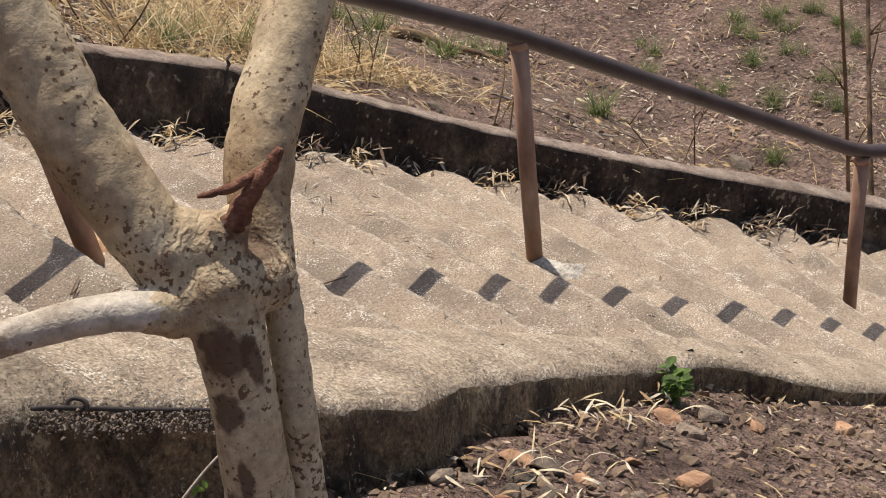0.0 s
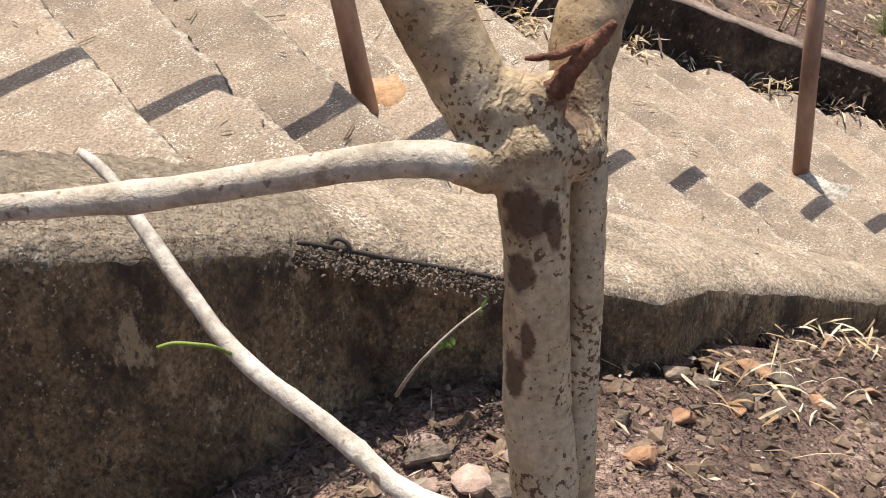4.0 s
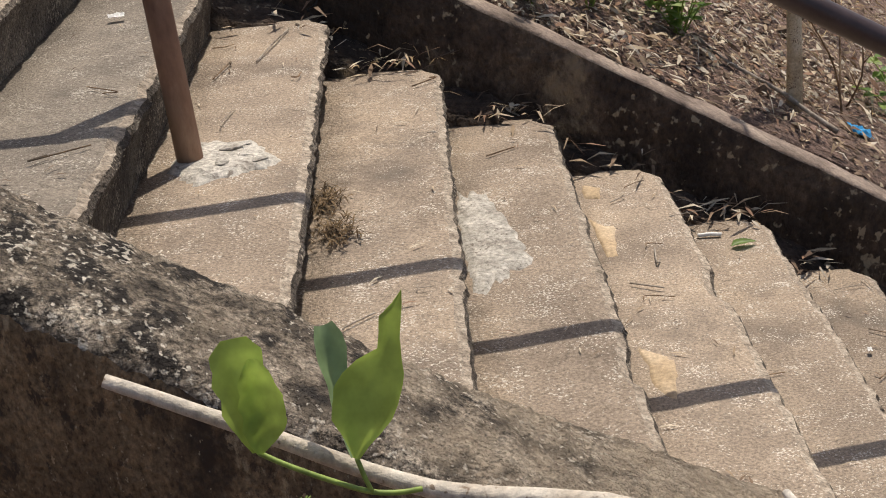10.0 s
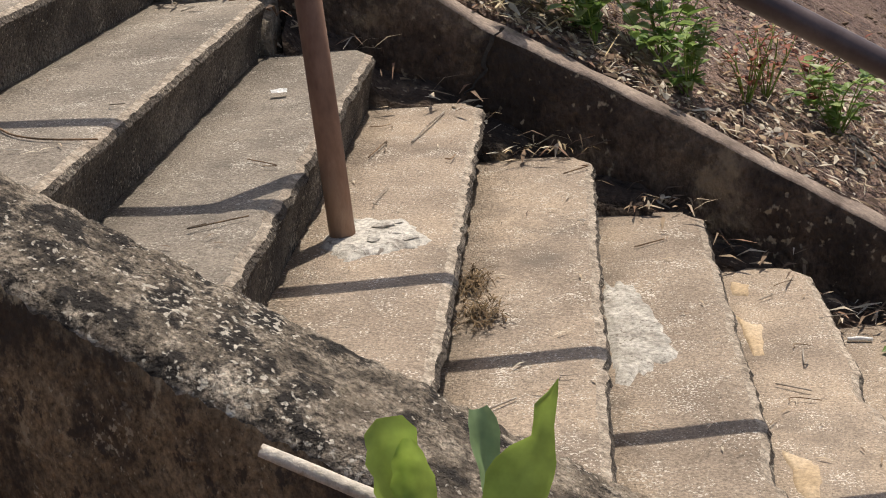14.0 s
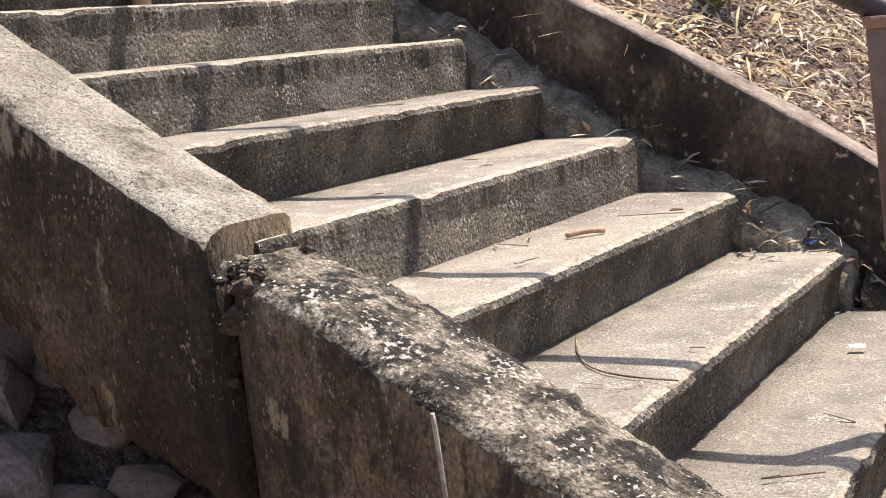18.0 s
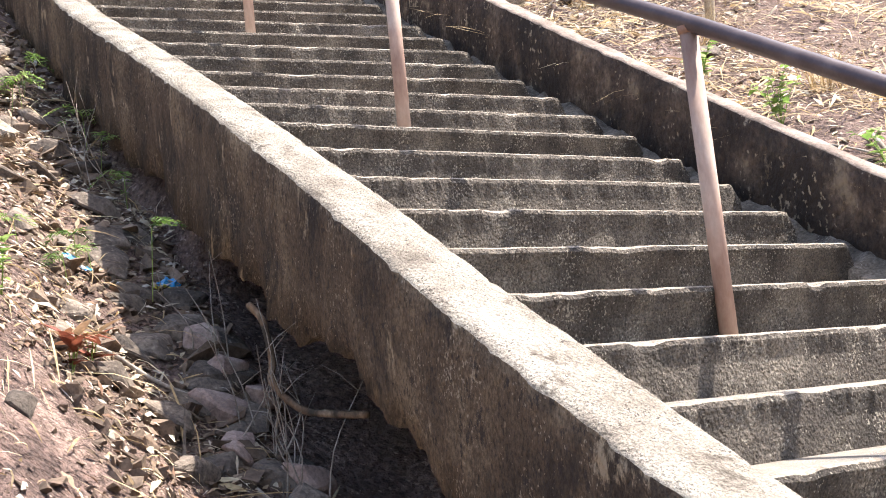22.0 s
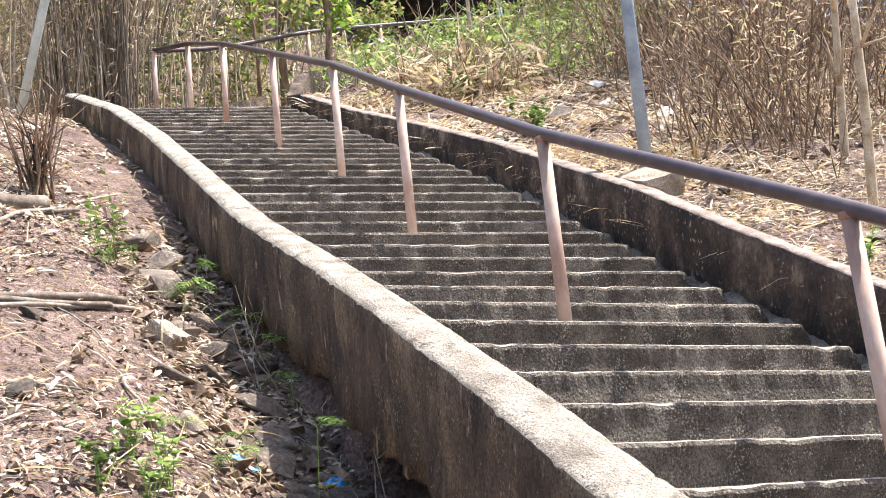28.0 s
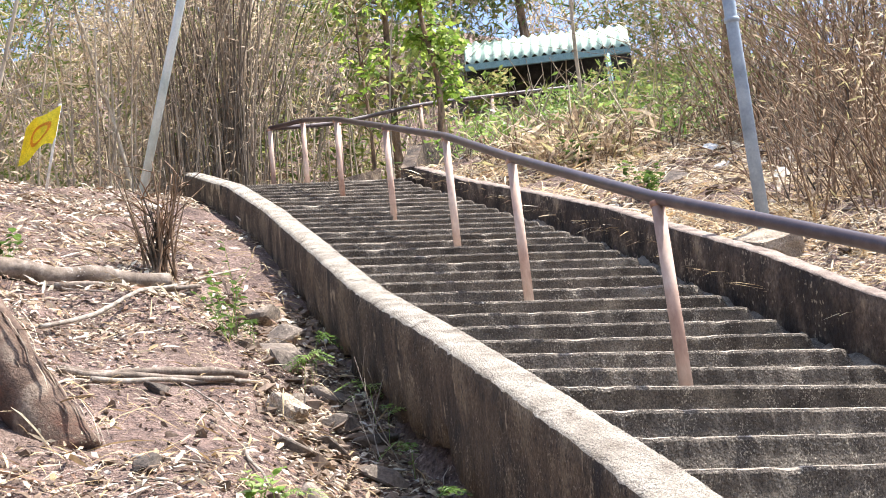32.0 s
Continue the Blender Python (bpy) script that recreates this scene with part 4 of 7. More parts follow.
    rad[24] *= 1.15
    part("branch", tube("branch", run, rad, PALE_BARK, 14, 0.12, 4), t, "thin pale side branch")
    shoot = part("shoot", tube("shoot", spline([(-0.3447, 0.4362, 0.4876), (-0.3598, 0.4347, 0.4871), (-0.3786, 0.4325, 0.4911), (-0.4029, 0.4322, 0.5021), (-0.4285, 0.4339, 0.5145), (-0.4451, 0.4373, 0.5228)], 4), 0.0019, GREEN_STEM, 8), t, "fresh green shoot")
    part("stalk", tube("stalk", spline([(-0.3768, 0.4324, 0.4912), (-0.3803, 0.4336, 0.5013), (-0.3841, 0.4372, 0.5135)], 4), 0.0017, GREEN_STEM, 8), shoot)
    for base, tip, lefts, rights, fold, mt, lb in (
            ((-0.3841, 0.436, 0.5134), (-0.3462, 0.4739, 0.6114), [0.002, 0.011, 0.022, 0.026, 0.0262, 0.024, 0.0175, 0.006, 0.0075, 0.0105, 0.004, 0.0], [0.002, 0.006, 0.012, 0.016, 0.018, 0.0175, 0.016, 0.0115, 0.007, 0.005, 0.003, 0.0], 0.35, TOP_LEAF, "broad green leaf bitten near its tip"),
            ((-0.3866, 0.4401, 0.5122), (-0.4028, 0.495, 0.5804), [0.002, 0.004, 0.006, 0.007, 0.0075, 0.007, 0.009, 0.010, 0.009, 0.006], [0.002, 0.006, 0.009, 0.011, 0.012, 0.012, 0.014, 0.017, 0.016, 0.010], 0.7, BACK_LEAF, "half-curled leaf showing its dull underside"),
            ((-0.4472, 0.4376, 0.523), (-0.4559, 0.4646, 0.5913), [0.002, 0.008, 0.013, 0.0165, 0.015, 0.019, 0.0165, 0.018, 0.008], [0.002, 0.008, 0.014, 0.017, 0.018, 0.0165, 0.018, 0.018, 0.010], 0.3, TOP_LEAF, "broad green leaf torn along its edge"),
            ((-0.444, 0.4343, 0.5236), (-0.4428, 0.4484, 0.5844), [0.002, 0.007, 0.010, 0.009, 0.0125, 0.010, 0.011, 0.007, 0.003], [0.002, 0.011, 0.0175, 0.022, 0.020, 0.020, 0.0145, 0.012, 0.004], 0.4, TOP_LEAF, "broad green leaf torn along its edge")):
        v, f = cut_leaf(base, tip, lefts, rights, fold)
        part("leaf", mesh_of("leaf", v, f, mt, True), shoot, lb)


GREEN_STEM = plain("green_stem", (0.22, 0.30, 0.06), 0.5)
build_sapling()


def build_dead_branch():
    t = thing("dead_branch", "bleached bare dead branch leaning beside the sapling", "branch")
    run = spline([(-0.063, 0.684, 0.298), (-0.055, 0.66, 0.293), (-0.05, 0.638, 0.285), (-0.046, 0.597, 0.264), (-0.027, 0.484, 0.211), (0.008, 0.401, 0.179), (0.029, 0.34, 0.158), (0.10, 0.16, 0.06), (0.2, -0.1, -0.9)], 5)
    part("stem", tube("stem", run, list(np.interp(np.linspace(0, 8, len(run)), range(9), [0.0035, 0.0052, 0.005, 0.0068, 0.0072, 0.0085, 0.009, 0.011, 0.013])), WHITE_WOOD, 10, 0.25), t)
    part("twig", tube("twig", spline([(-0.031, 0.477, 0.214), (-0.043, 0.474, 0.230), (-0.054, 0.474, 0.238), (-0.070, 0.478, 0.245), (-0.082, 0.483, 0.243)], 4), 0.0016, GREEN_STEM, 7), t, "thin green twig")


build_dead_branch()

# ---------- litter ----------
rng = random.Random(7)


def strip(p, way, length, width, up, bend=0.3, n=2, taper=True):
    """A narrow curved leaf or blade lying from p along way."""
    side = way.cross(up)
    if side.length < 1e-4:
        side = way.orthogonal()
    side.normalize()
    verts, faces = [], []
    for i in range(n + 1):
        t = i / n
        c = p + way * length * t + up * bend * length * (4 * t * (1 - t) if bend > 0 else -t * t)
        w = width * 0.5 * ((1 - (2 * t - 1) ** 2 * 0.85) if taper else 1)
        verts += [c - side * w, c + side * w]
    for i in range(n):
        a = 2 * i
        faces.append((a, a + 1, a + 3, a + 2))
    return verts, faces


def slope_up(x, y):
    e = 0.1
    z = ground_z(x, y)
    return Vector((z - ground_z(x + e, y), z - ground_z(x, y + e), e)).normalized()


def out_of_stairs(x, y, near=0.02, far=0.24):
    ny, fy, deep, wide = K_TABLE[int((step_at(x) + 24) * 20 + 0.5)]
    return y < ny - wide - near or y > fy + far


def scatter(name, label, count, xr, yr, mat_, length, width, side, lift=0.004, bend=0.18, tilt=0.35, patch=0.0, category="leaf litter", seed=1, n=2, power=1.0):
    g = random.Random(seed)
    soup, made, tries = Soup(), 0, 0
    while made < count and tries < count * 8:
        tries += 1
        x = g.uniform(*xr)
        ny, fy, deep, wide = K_TABLE[int((step_at(x) + 24) * 20 + 0.5)]
        if side == "near":
            y = ny - wide - yr[1] * g.random() ** power
        else:
            y = fy + 0.22 + yr[1] * g.random() ** power
        edge = min(x - xr[0], xr[1] - x)
        if edge < 0.8 and g.random() > edge / 0.8:
            continue
        if patch and noise.noise(Vector((x * 0.9, y * 0.9, seed))) < g.uniform(-0.35, patch):
            continue
        up = slope_up(x, y)
        a = g.uniform(0, 2 * math.pi)
        way = Vector((math.cos(a), math.sin(a), 0))
        way = (way - up * way.dot(up)).normalized()
        way = (way + up * g.uniform(-0.05, tilt)).normalized()
        p = Vector((x, y, ground_z(x, y) + lift + 0.012 * g.random()))
        roll = (up + Vector((g.gauss(0, 0.5), g.gauss(0, 0.5), 0))).normalized()
        kind_ = g.random()
        ln, wd = lerp(length[0], length[1], g.random() ** 1.7), g.uniform(*width)
        if kind_ < 0.38:
            ln, wd = ln * 0.42, wd * g.uniform(0.7, 1.3)
        elif kind_ < 0.55:
            ln, wd = ln * 1.5, 0.0035
        elif kind_ > 0.95:
            ln, wd = ln * 0.6, min(0.022, ln * g.uniform(0.25, 0.4))
        soup.add(*strip(p, way, ln, wd, roll, g.uniform(0.0, bend), n))
        made += 1
    return tagged(new(name, soup.mesh(name, mat_)), label, category, kind="stuff")


scatter("leaf_litter", "dry brown and tan fallen leaves on the slope below the parapet", 13000, (-9, -2.0), (0, 3.0), LITTER, (0.025, 0.11), (0.008, 0.026), "near", seed=2, patch=0.35)
scatter("leaf_litter", "dry tan fallen leaves and straw on the upper slope", 16000, (-16, -8), (0, 5.0), LITTER, (0.05, 0.17), (0.012, 0.04), "near", seed=3, patch=0.4)
scatter("leaf_litter", "small fallen leaves and chips on the dark soil beside the lower steps", 4200, (-2, 5.5), (0, 2.2), LITTER, (0.010, 0.045), (0.004, 0.011), "near", seed=4, patch=0.2)
scatter("straw", "pale dry straw strewn beside the lower steps", 350, (0.4, 5.5), (0, 1.0), STRAW, (0.04, 0.13), (0.004, 0.009), "near", seed=5, patch=0.35, n=3, category="straw", power=1.3, tilt=0.15)
scatter("leaf_litter", "dry leaves and straw on the ground behind the far wall", 34000, (-9, 0.2), (0, 4.2), LITTER, (0.02, 0.085), (0.006, 0.02), "far", seed=6, patch=0.4)
scatter("leaf_litter", "dry leaves and straw on the bare ground at the foot", 12000, (0.0, 8.5), (0, 4.5), LITTER, (0.02, 0.09), (0.006, 0.02), "far", seed=8, patch=0.1)
scatter("leaf_litter", "dry leaves on the bank beside the upper steps", 22000, (-18, -8.5), (0, 7.5), LITTER, (0.06, 0.20), (0.014, 0.045), "far", seed=9, patch=0.4)
scatter("straw", "long pale dry grass lying on the bank", 9000, (-14, -0.2), (0, 5.0), STRAW, (0.08, 0.26), (0.004, 0.009), "far", seed=10, patch=0.1, n=3, category="straw", tilt=0.3)
SUNNY_STRAW = leafy("sun_bleached_straw", [(0.66, 0.53, 0.34), (0.56, 0.42, 0.24), (0.74, 0.65, 0.48), (0.40, 0.28, 0.16), (0.62, 0.44, 0.23)], 0.7, 0.3)
scatter("straw", "bright sun-bleached grass and leaves on the bank", 11000, (-10, -1.2), (0, 4.2), SUNNY_STRAW, (0.05, 0.20), (0.004, 0.016), "far", seed=41, patch=0.3, n=3, category="straw", tilt=0.35)
scatter("straw", "sunlit orange-tan dry grass on the upper bank", 15000, (-16, -6.5), (0, 6.5), SUNNY_STRAW, (0.10, 0.30), (0.006, 0.022), "far", seed=42, patch=0.3, n=3, category="straw", tilt=0.5)
scatter("straw", "long pale dry grass on the slope", 3200, (-12, -2.2), (0, 3.5), STRAW, (0.08, 0.26), (0.004, 0.009), "near", seed=11, patch=0.1, n=3, category="straw", tilt=0.5)
scatter("straw", "thin dry stalks on the bare ground at the foot", 3500, (0.5, 7.5), (0, 4.5), STRAW, (0.06, 0.22), (0.003, 0.007), "far", seed=17, patch=0.3, n=3, category="straw", tilt=0.3)
scatter("straw", "tangled dry grass behind the lower wall", 5000, (1.5, 3.9), (0, 2.6), STRAW, (0.10, 0.32), (0.004, 0.008), "far", seed=12, patch=0.25, n=3, category="straw", tilt=0.7, power=1.0)

scatter("leaf_litter", "small brown leaves and twigs on the bank behind the wall", 13000, (-2.5, 3.2), (0, 2.0), LITTER, (0.02, 0.09), (0.006, 0.02), "far", seed=14, patch=0.5, power=1.2)

scatter("leaf_litter", "dry bits and leaves in the shade of the parapet", 3000, (-9, -2.4), (0, 0.75), LITTER, (0.02, 0.10), (0.005, 0.016), "near", seed=15, patch=0.1, tilt=0.25)


def straw_bundle(x, y, count, spread, label, seed):
    """Curled pale leaf sheaths lying in a heap."""
    g, soup = random.Random(seed), Soup()
    for _ in range(count):
        px, py = x + g.gauss(0, spread), y + g.gauss(0, spread * 0.6)
        if not out_of_stairs(px, py, 0.0):
            continue
        a = g.uniform(0, 6.28)
        soup.add(*strip(Vector((px, py, ground_z(px, py) + 0.012 + 0.03 * g.random())), Vector((math.cos(a), math.sin(a), g.uniform(-0.25, 0.05))).normalized(), g.uniform(0.04, 0.11), g.uniform(0.004, 0.008), Vector((g.gauss(0, 0.5), g.gauss(0, 0.5), 1)).normalized(), g.uniform(0.0, 0.3), 4))
    tagged(new("straw", soup.mesh("straw", PALE_STRAW)), label, "straw", kind="stuff")


PALE_STRAW = leafy("pale_leaf_sheath", [(0.66, 0.56, 0.38), (0.55, 0.44, 0.27), (0.72, 0.64, 0.48), (0.40, 0.27, 0.15)], 0.7, 0.15)
for i, (x, y, c, sp) in enumerate([(1.24, 1.36, 22, 0.08), (1.08, 1.34, 8, 0.06), (1.62, 1.58, 24, 0.08), (1.95, 1.6, 10, 0.08), (1.40, 1.25, 6, 0.08)]):
    straw_bundle(x, y, c, sp, "curled pale bamboo leaf sheaths on dark soil", 500 + i)


def wall_foot_litter():
    """Leaves caught between the step ends and the far wall."""
    soup, g = Soup(), random.Random(21)
    for i in range(1500):
        k = g.uniform(-19, 8)
        f, s = far_end(k), across(k)
        p = f + s * (0.09 - abs(g.gauss(0, 0.07)))
        kk = math.floor(k)
        p.z = kk * RISE + 0.012 * g.random() + 0.006 if g.random() < 0.6 else k * RISE - 0.06
        if noise.noise(Vector((k * 0.9, 3, 1))) < g.uniform(-0.5, 0.3):
            continue
        a = g.uniform(0, 6.28)
        soup.add(*strip(p, Vector((math.cos(a), math.sin(a), g.uniform(-0.1, 0.5))).normalized(), g.uniform(0.03, 0.13), g.uniform(0.004, 0.016), Vector((g.gauss(0, 0.3), g.gauss(0, 0.3), 1)).normalized(), g.uniform(0, 0.25), 2))
    tagged(new("leaf_litter", soup.mesh("leaf_litter", LITTER)), "dry leaves caught at the foot of the far wall", "leaf litter", kind="stuff")
    soup = Soup()
    for i in range(420):
        k = g.randint(-14, 6)
        e = near_end(k).lerp(far_end(k), g.random())
        e2 = near_end(k + 1).lerp(far_end(k + 1), 0.5)
        b = (e2 - near_end(k).lerp(far_end(k), 0.5))
        b.z = 0
        p = e + b * g.uniform(0.1, 0.95) + Vector((0, 0, 0.006))
        a = g.uniform(0, 6.28)
        soup.add(*strip(p, Vector((math.cos(a), math.sin(a), 0.02)).normalized(), g.uniform(0.01, 0.05), g.uniform(0.002, 0.006), Vector((0, 0, 1)), 0.08, 2))
    tagged(new("crumbs", soup.mesh("crumbs", LITTER)), "small bits of straw and leaf on the treads", "debris", kind="stuff")


wall_foot_litter()


def litter_heap(k, count, reach, seed):
    """Straw and leaf sheaths blown into the corner of a step and the far wall."""
    g, soup = random.Random(seed), Soup()
    f, s = far_end(k), across(k)
    back = far_end(k + 1) - f
    back.z = 0
    for _ in range(count):
        p = f - s * abs(g.gauss(0, reach)) + s * 0.06 + back * g.uniform(0.1, 0.95)
        p.z = k * RISE + 0.006 + 0.03 * g.random()
        a = g.uniform(0, 6.28)
        soup.add(*strip(p, Vector((math.cos(a), math.sin(a), g.uniform(-0.1, 0.35))).normalized(), g.uniform(0.03, 0.09), g.uniform(0.003, 0.010), Vector((g.gauss(0, 0.4), g.gauss(0, 0.4), 1)).normalized(), g.uniform(0, 0.25), 3))
    tagged(new("straw", soup.mesh("straw", SUNNY_STRAW if seed % 3 else LITTER)), "dry straw and leaves heaped in a step corner", "straw", kind="stuff")


for i, (k, c, r_) in enumerate([(-18, 90, 0.10), (-17, 40, 0.07), (-16, 70, 0.10), (-15, 30, 0.06), (-14, 60, 0.09), (-12, 60, 0.08), (-11, 70, 0.09), (-10, 90, 0.11), (-9, 60, 0.08), (-8, 80, 0.11), (-7, 70, 0.10), (-6, 30, 0.06), (-4, 26, 0.05), (-1, 22, 0.05), (2, 20, 0.05)]):
    litter_heap(k, c, r_, 900 + i)


# ---------- stones ----------
def rock_data(size, flat=0.6, seed=0, n=13):
    g = random.Random(seed)
    bm = bmesh.new()
    for i in range(n):
        v = Vector((g.gauss(0, 1), g.gauss(0, 1), g.gauss(0, 1))).normalized()
        bm.verts.new((v.x * size * g.uniform(0.8, 1.15), v.y * size * g.uniform(0.6, 0.95), v.z * size * flat * g.uniform(0.8, 1.1)))
    r = bmesh.ops.convex_hull(bm, input=bm.verts[:])
    loose = [e for e in bm.verts if not e.link_faces]
    bmesh.ops.delete(bm, geom=loose, context="VERTS")
    bm.verts.index_update()
    vv, ff = [v.co.copy() for v in bm.verts], [tuple(x.index for x in f.verts) for f in bm.faces]
    bm.free()
    return vv, ff


def stone(x, y, size, flat=0.5, seed=0, mat_=None, label="angular grey-brown stone on the slope", turn=None, sink=0.3):
    bm = bmesh.new()
    vv, ff = rock_data(size, flat, seed)
    bv = [bm.verts.new(v) for v in vv]
    for f in ff:
        bm.faces.new([bv[i] for i in f])
    bmesh.ops.bevel(bm, geom=bm.edges[:], offset=size * 0.06, segments=1, affect="EDGES")
    me = bpy.data.meshes.new("stone")
    bm.to_mesh(me)
    bm.free()
    me.materials.append(mat_ or STONE)
    ob = new("stone", me)
    up = slope_up(x, y)
    ob.matrix_world = Matrix.Translation((x, y, ground_z(x, y) + size * flat * (1 - sink) * 0.6)) @ up.to_track_quat("Z", "X").to_matrix().to_4x4() @ pose(0, 0, 0, 0, 0, turn if turn is not None else seed * 47)
    return tagged(ob, label, "stone", group="stones on the slope")


for i, (x, y, s, fl) in enumerate([(-5.24, 2.21, 0.12, 0.35), (-5.39, 2.32, 0.15, 0.3), (-5.07, 2.34, 0.17, 0.3), (-4.5, 1.91, 0.12, 0.45), (-4.6, 1.79, 0.11, 0.5), (-4.95, 2.12, 0.15, 0.3), (-4.23, 2.22, 0.10, 0.5),
                                  (-4.84, 2.0, 0.10, 0.5), (-4.22, 1.81, 0.12, 0.45), (-4.07, 2.1, 0.13, 0.4), (-5.67, 2.35, 0.15, 0.4), (-6.18, 2.55, 0.16, 0.4), (-6.31, 2.22, 0.12, 0.5), (-5.63, 1.99, 0.10, 0.5),
                                  (-7.54, 2.73, 0.14, 0.5), (-7.92, 2.89, 0.20, 0.55), (-8.34, 3.1, 0.17, 0.5), (-5.42, 1.27, 0.09, 0.5), (-4.8, 0.93, 0.09, 0.5), (-6.66, 1.72, 0.08, 0.4), (-8.63, 3.14, 0.17, 0.5), (-4.06, 1.24, 0.07, 0.5),
                                  (-3.75, 1.95, 0.13, 0.5), (-3.36, 1.9, 0.10, 0.6), (-3.56, 1.62, 0.14, 0.5), (-3.04, 1.8, 0.11, 0.5), (-7.24, 2.88, 0.15, 0.4), (-6.8, 2.71, 0.13, 0.5), (-6.66, 2.83, 0.15, 0.5), (-6.43, 2.45, 0.13, 0.4),
                                  (-4.97, 1.86, 0.11, 0.4), (-4.70, 2.2, 0.12, 0.3), (-4.45, 2.12, 0.09, 0.4), (-5.6, 2.15, 0.09, 0.4), (-5.85, 2.45, 0.12, 0.4), (-7.0, 2.6, 0.10, 0.5), (-4.3, 2.0, 0.10, 0.35), (-4.75, 1.7, 0.08, 0.4)]):
    stone(x, y, s, fl, i + 1)
for i, (x, y, s) in enumerate([(-4.75, 2.3, 0.16), (-4.5, 2.2, 0.14), (-4.2, 2.1, 0.12), (-5.0, 2.45, 0.15), (-5.35, 2.5, 0.14), (-5.9, 2.6, 0.14), (-3.9, 2.02, 0.12), (-3.5, 1.92, 0.12), (-4.05, 1.95, 0.10), (-4.62, 2.08, 0.12), (-3.75, 1.78, 0.11)]):
    stone(x, y, s, 0.32, 140 + i, None, "flat broken slab of stone at the foot of the parapet")
stone(1.64, 1.25, 0.068, 0.42, 41, ORANGE_STONE, "flat orange-brown broken stone on dark soil", 20)
for i, (x, y, s) in enumerate([(1.35, 1.30, 0.035), (1.28, 1.42, 0.04), (1.42, 1.22, 0.03), (1.55, 1.36, 0.03), (0.44, 1.30, 0.06), (0.52, 1.18, 0.05), (0.95, 1.25, 0.04), (0.3, 1.22, 0.045), (1.9, 1.5, 0.05), (2.5, 1.45, 0.045),
                               (1.22, 1.28, 0.04), (1.30, 1.37, 0.05), (1.26, 1.42, 0.045), (1.20, 1.34, 0.045), (1.14, 1.30, 0.035), (1.10, 1.27, 0.03), (1.33, 1.45, 0.04), (1.05, 1.40, 0.05), (1.42, 1.12, 0.04), (1.36, 1.10, 0.035), (1.50, 1.12, 0.045), (1.56, 1.08, 0.04), (1.62, 1.10, 0.035), (1.68, 1.12, 0.04), (1.47, 1.2, 0.03), (1.52, 1.02, 0.03), (1.6, 0.98, 0.045), (1.9, 1.58, 0.05), (2.05, 1.56, 0.06), (0.82, 1.25, 0.03), (0.78, 1.15, 0.05), (1.1, 1.38, 0.03), (1.75, 1.45, 0.03), (2.15, 1.5, 0.04), (0.75, 1.33, 0.035)]):
    stone(x, y, s, 0.5, 60 + i, ORANGE_STONE if i % 3 == 0 else STONE, "small broken brown stone on dark soil")
for i, (x, y, s) in enumerate([(-2.33, 5.31, 0.15), (-5.0, 5.4, 0.12), (-8.0, 7.0, 0.18), (5.36, 4.2, 0.12), (5.9, 4.6, 0.10), (3.2, 4.1, 0.06), (-9.8, 7.6, 0.2)]):
    stone(x, y, s, 0.5, 90 + i, None, "weathered stone lying in dry grass")


def gravel(name, label, count, xr, depth, size, side, seed):
    g, soup = random.Random(seed), Soup()
    shapes = [rock_data(1.0, 0.55, 200 + i, 8) for i in range(12)]
    for _ in range(count):
        x = g.uniform(*xr)
        k = step_at(x)
        y = near_end(k).y - curve_at(OUT_K, OUT_W, k) - depth * g.random() if side == "near" else far_end(k).y + 0.24 + depth * g.random()
        s = g.uniform(*size) * (1 if g.random() < 0.85 else 1.8)
        m = Matrix.Translation((x, y, ground_z(x, y) + s * 0.15)) @ pose(0, 0, 0, g.uniform(-30, 30), g.uniform(-30, 30), g.uniform(0, 360)) @ Matrix.Scale(s, 4)
        vv, ff = g.choice(shapes)
        soup.add([m @ v for v in vv], ff)
    tagged(new(name, soup.mesh(name, GRAVEL)), label, "gravel", kind="stuff")


GRAVEL = material("soil_clods", (0.10, 0.07, 0.05), (0.19, 0.135, 0.095), (0.32, 0.24, 0.17), 4, 60, 0.95, 0.5, 0.006, island=True, spread=0.4)
gravel("gravel", "clods and chips of stone on dark soil", 2600, (-1.5, 5), 1.6, (0.005, 0.016), "near", 31)
gravel("gravel", "clods and small stones on the slope", 2000, (-9, -2), 2.4, (0.007, 0.024), "near", 32)
gravel("gravel", "broken stones in the gully at the foot of the parapet", 1500, (-9, -2.2), 0.75, (0.014, 0.05), "near", 35)
gravel("gravel", "small broken stones and clods beside the lower steps", 2600, (0.2, 3.2), 0.9, (0.004, 0.016), "near", 36)
gravel("gravel", "clods and pebbles on bare ground behind the wall", 2600, (-6, 8), 4.0, (0.008, 0.024), "far", 33)
gravel("gravel", "small stones on the upper bank", 1500, (-16, -6), 5.0, (0.02, 0.06), "far", 34)


# ---------- plants ----------
def tuft(soup, p, n, height, spread, width, g, droop=0.5):
    for _ in range(n):
        a = g.uniform(0, 2 * math.pi)
        lean = g.uniform(0.1, spread)
        way = Vector((math.cos(a) * lean, math.sin(a) * lean, 1)).normalized()
        h = height * g.uniform(0.55, 1.1)
        base = p + Vector((g.gauss(0, 0.02), g.gauss(0, 0.02), -0.01))
        d = Vector((math.cos(a), math.sin(a), 0))
        side = Vector((-d.y, d.x, 0))
        verts, faces, m = [], [], 4
        for i in range(m + 1):
            t = i / m
            c = base + way * h * t + d * droop * h * t * t - Vector((0, 0, droop * 0.5 * h * t ** 3))
            w = width * (1 - t * 0.9) * 0.5
            verts += [c - side * w, c + side * w]
        for i in range(m):
            faces.append((2 * i, 2 * i + 1, 2 * i + 3, 2 * i + 2))
        soup.add(verts, faces)


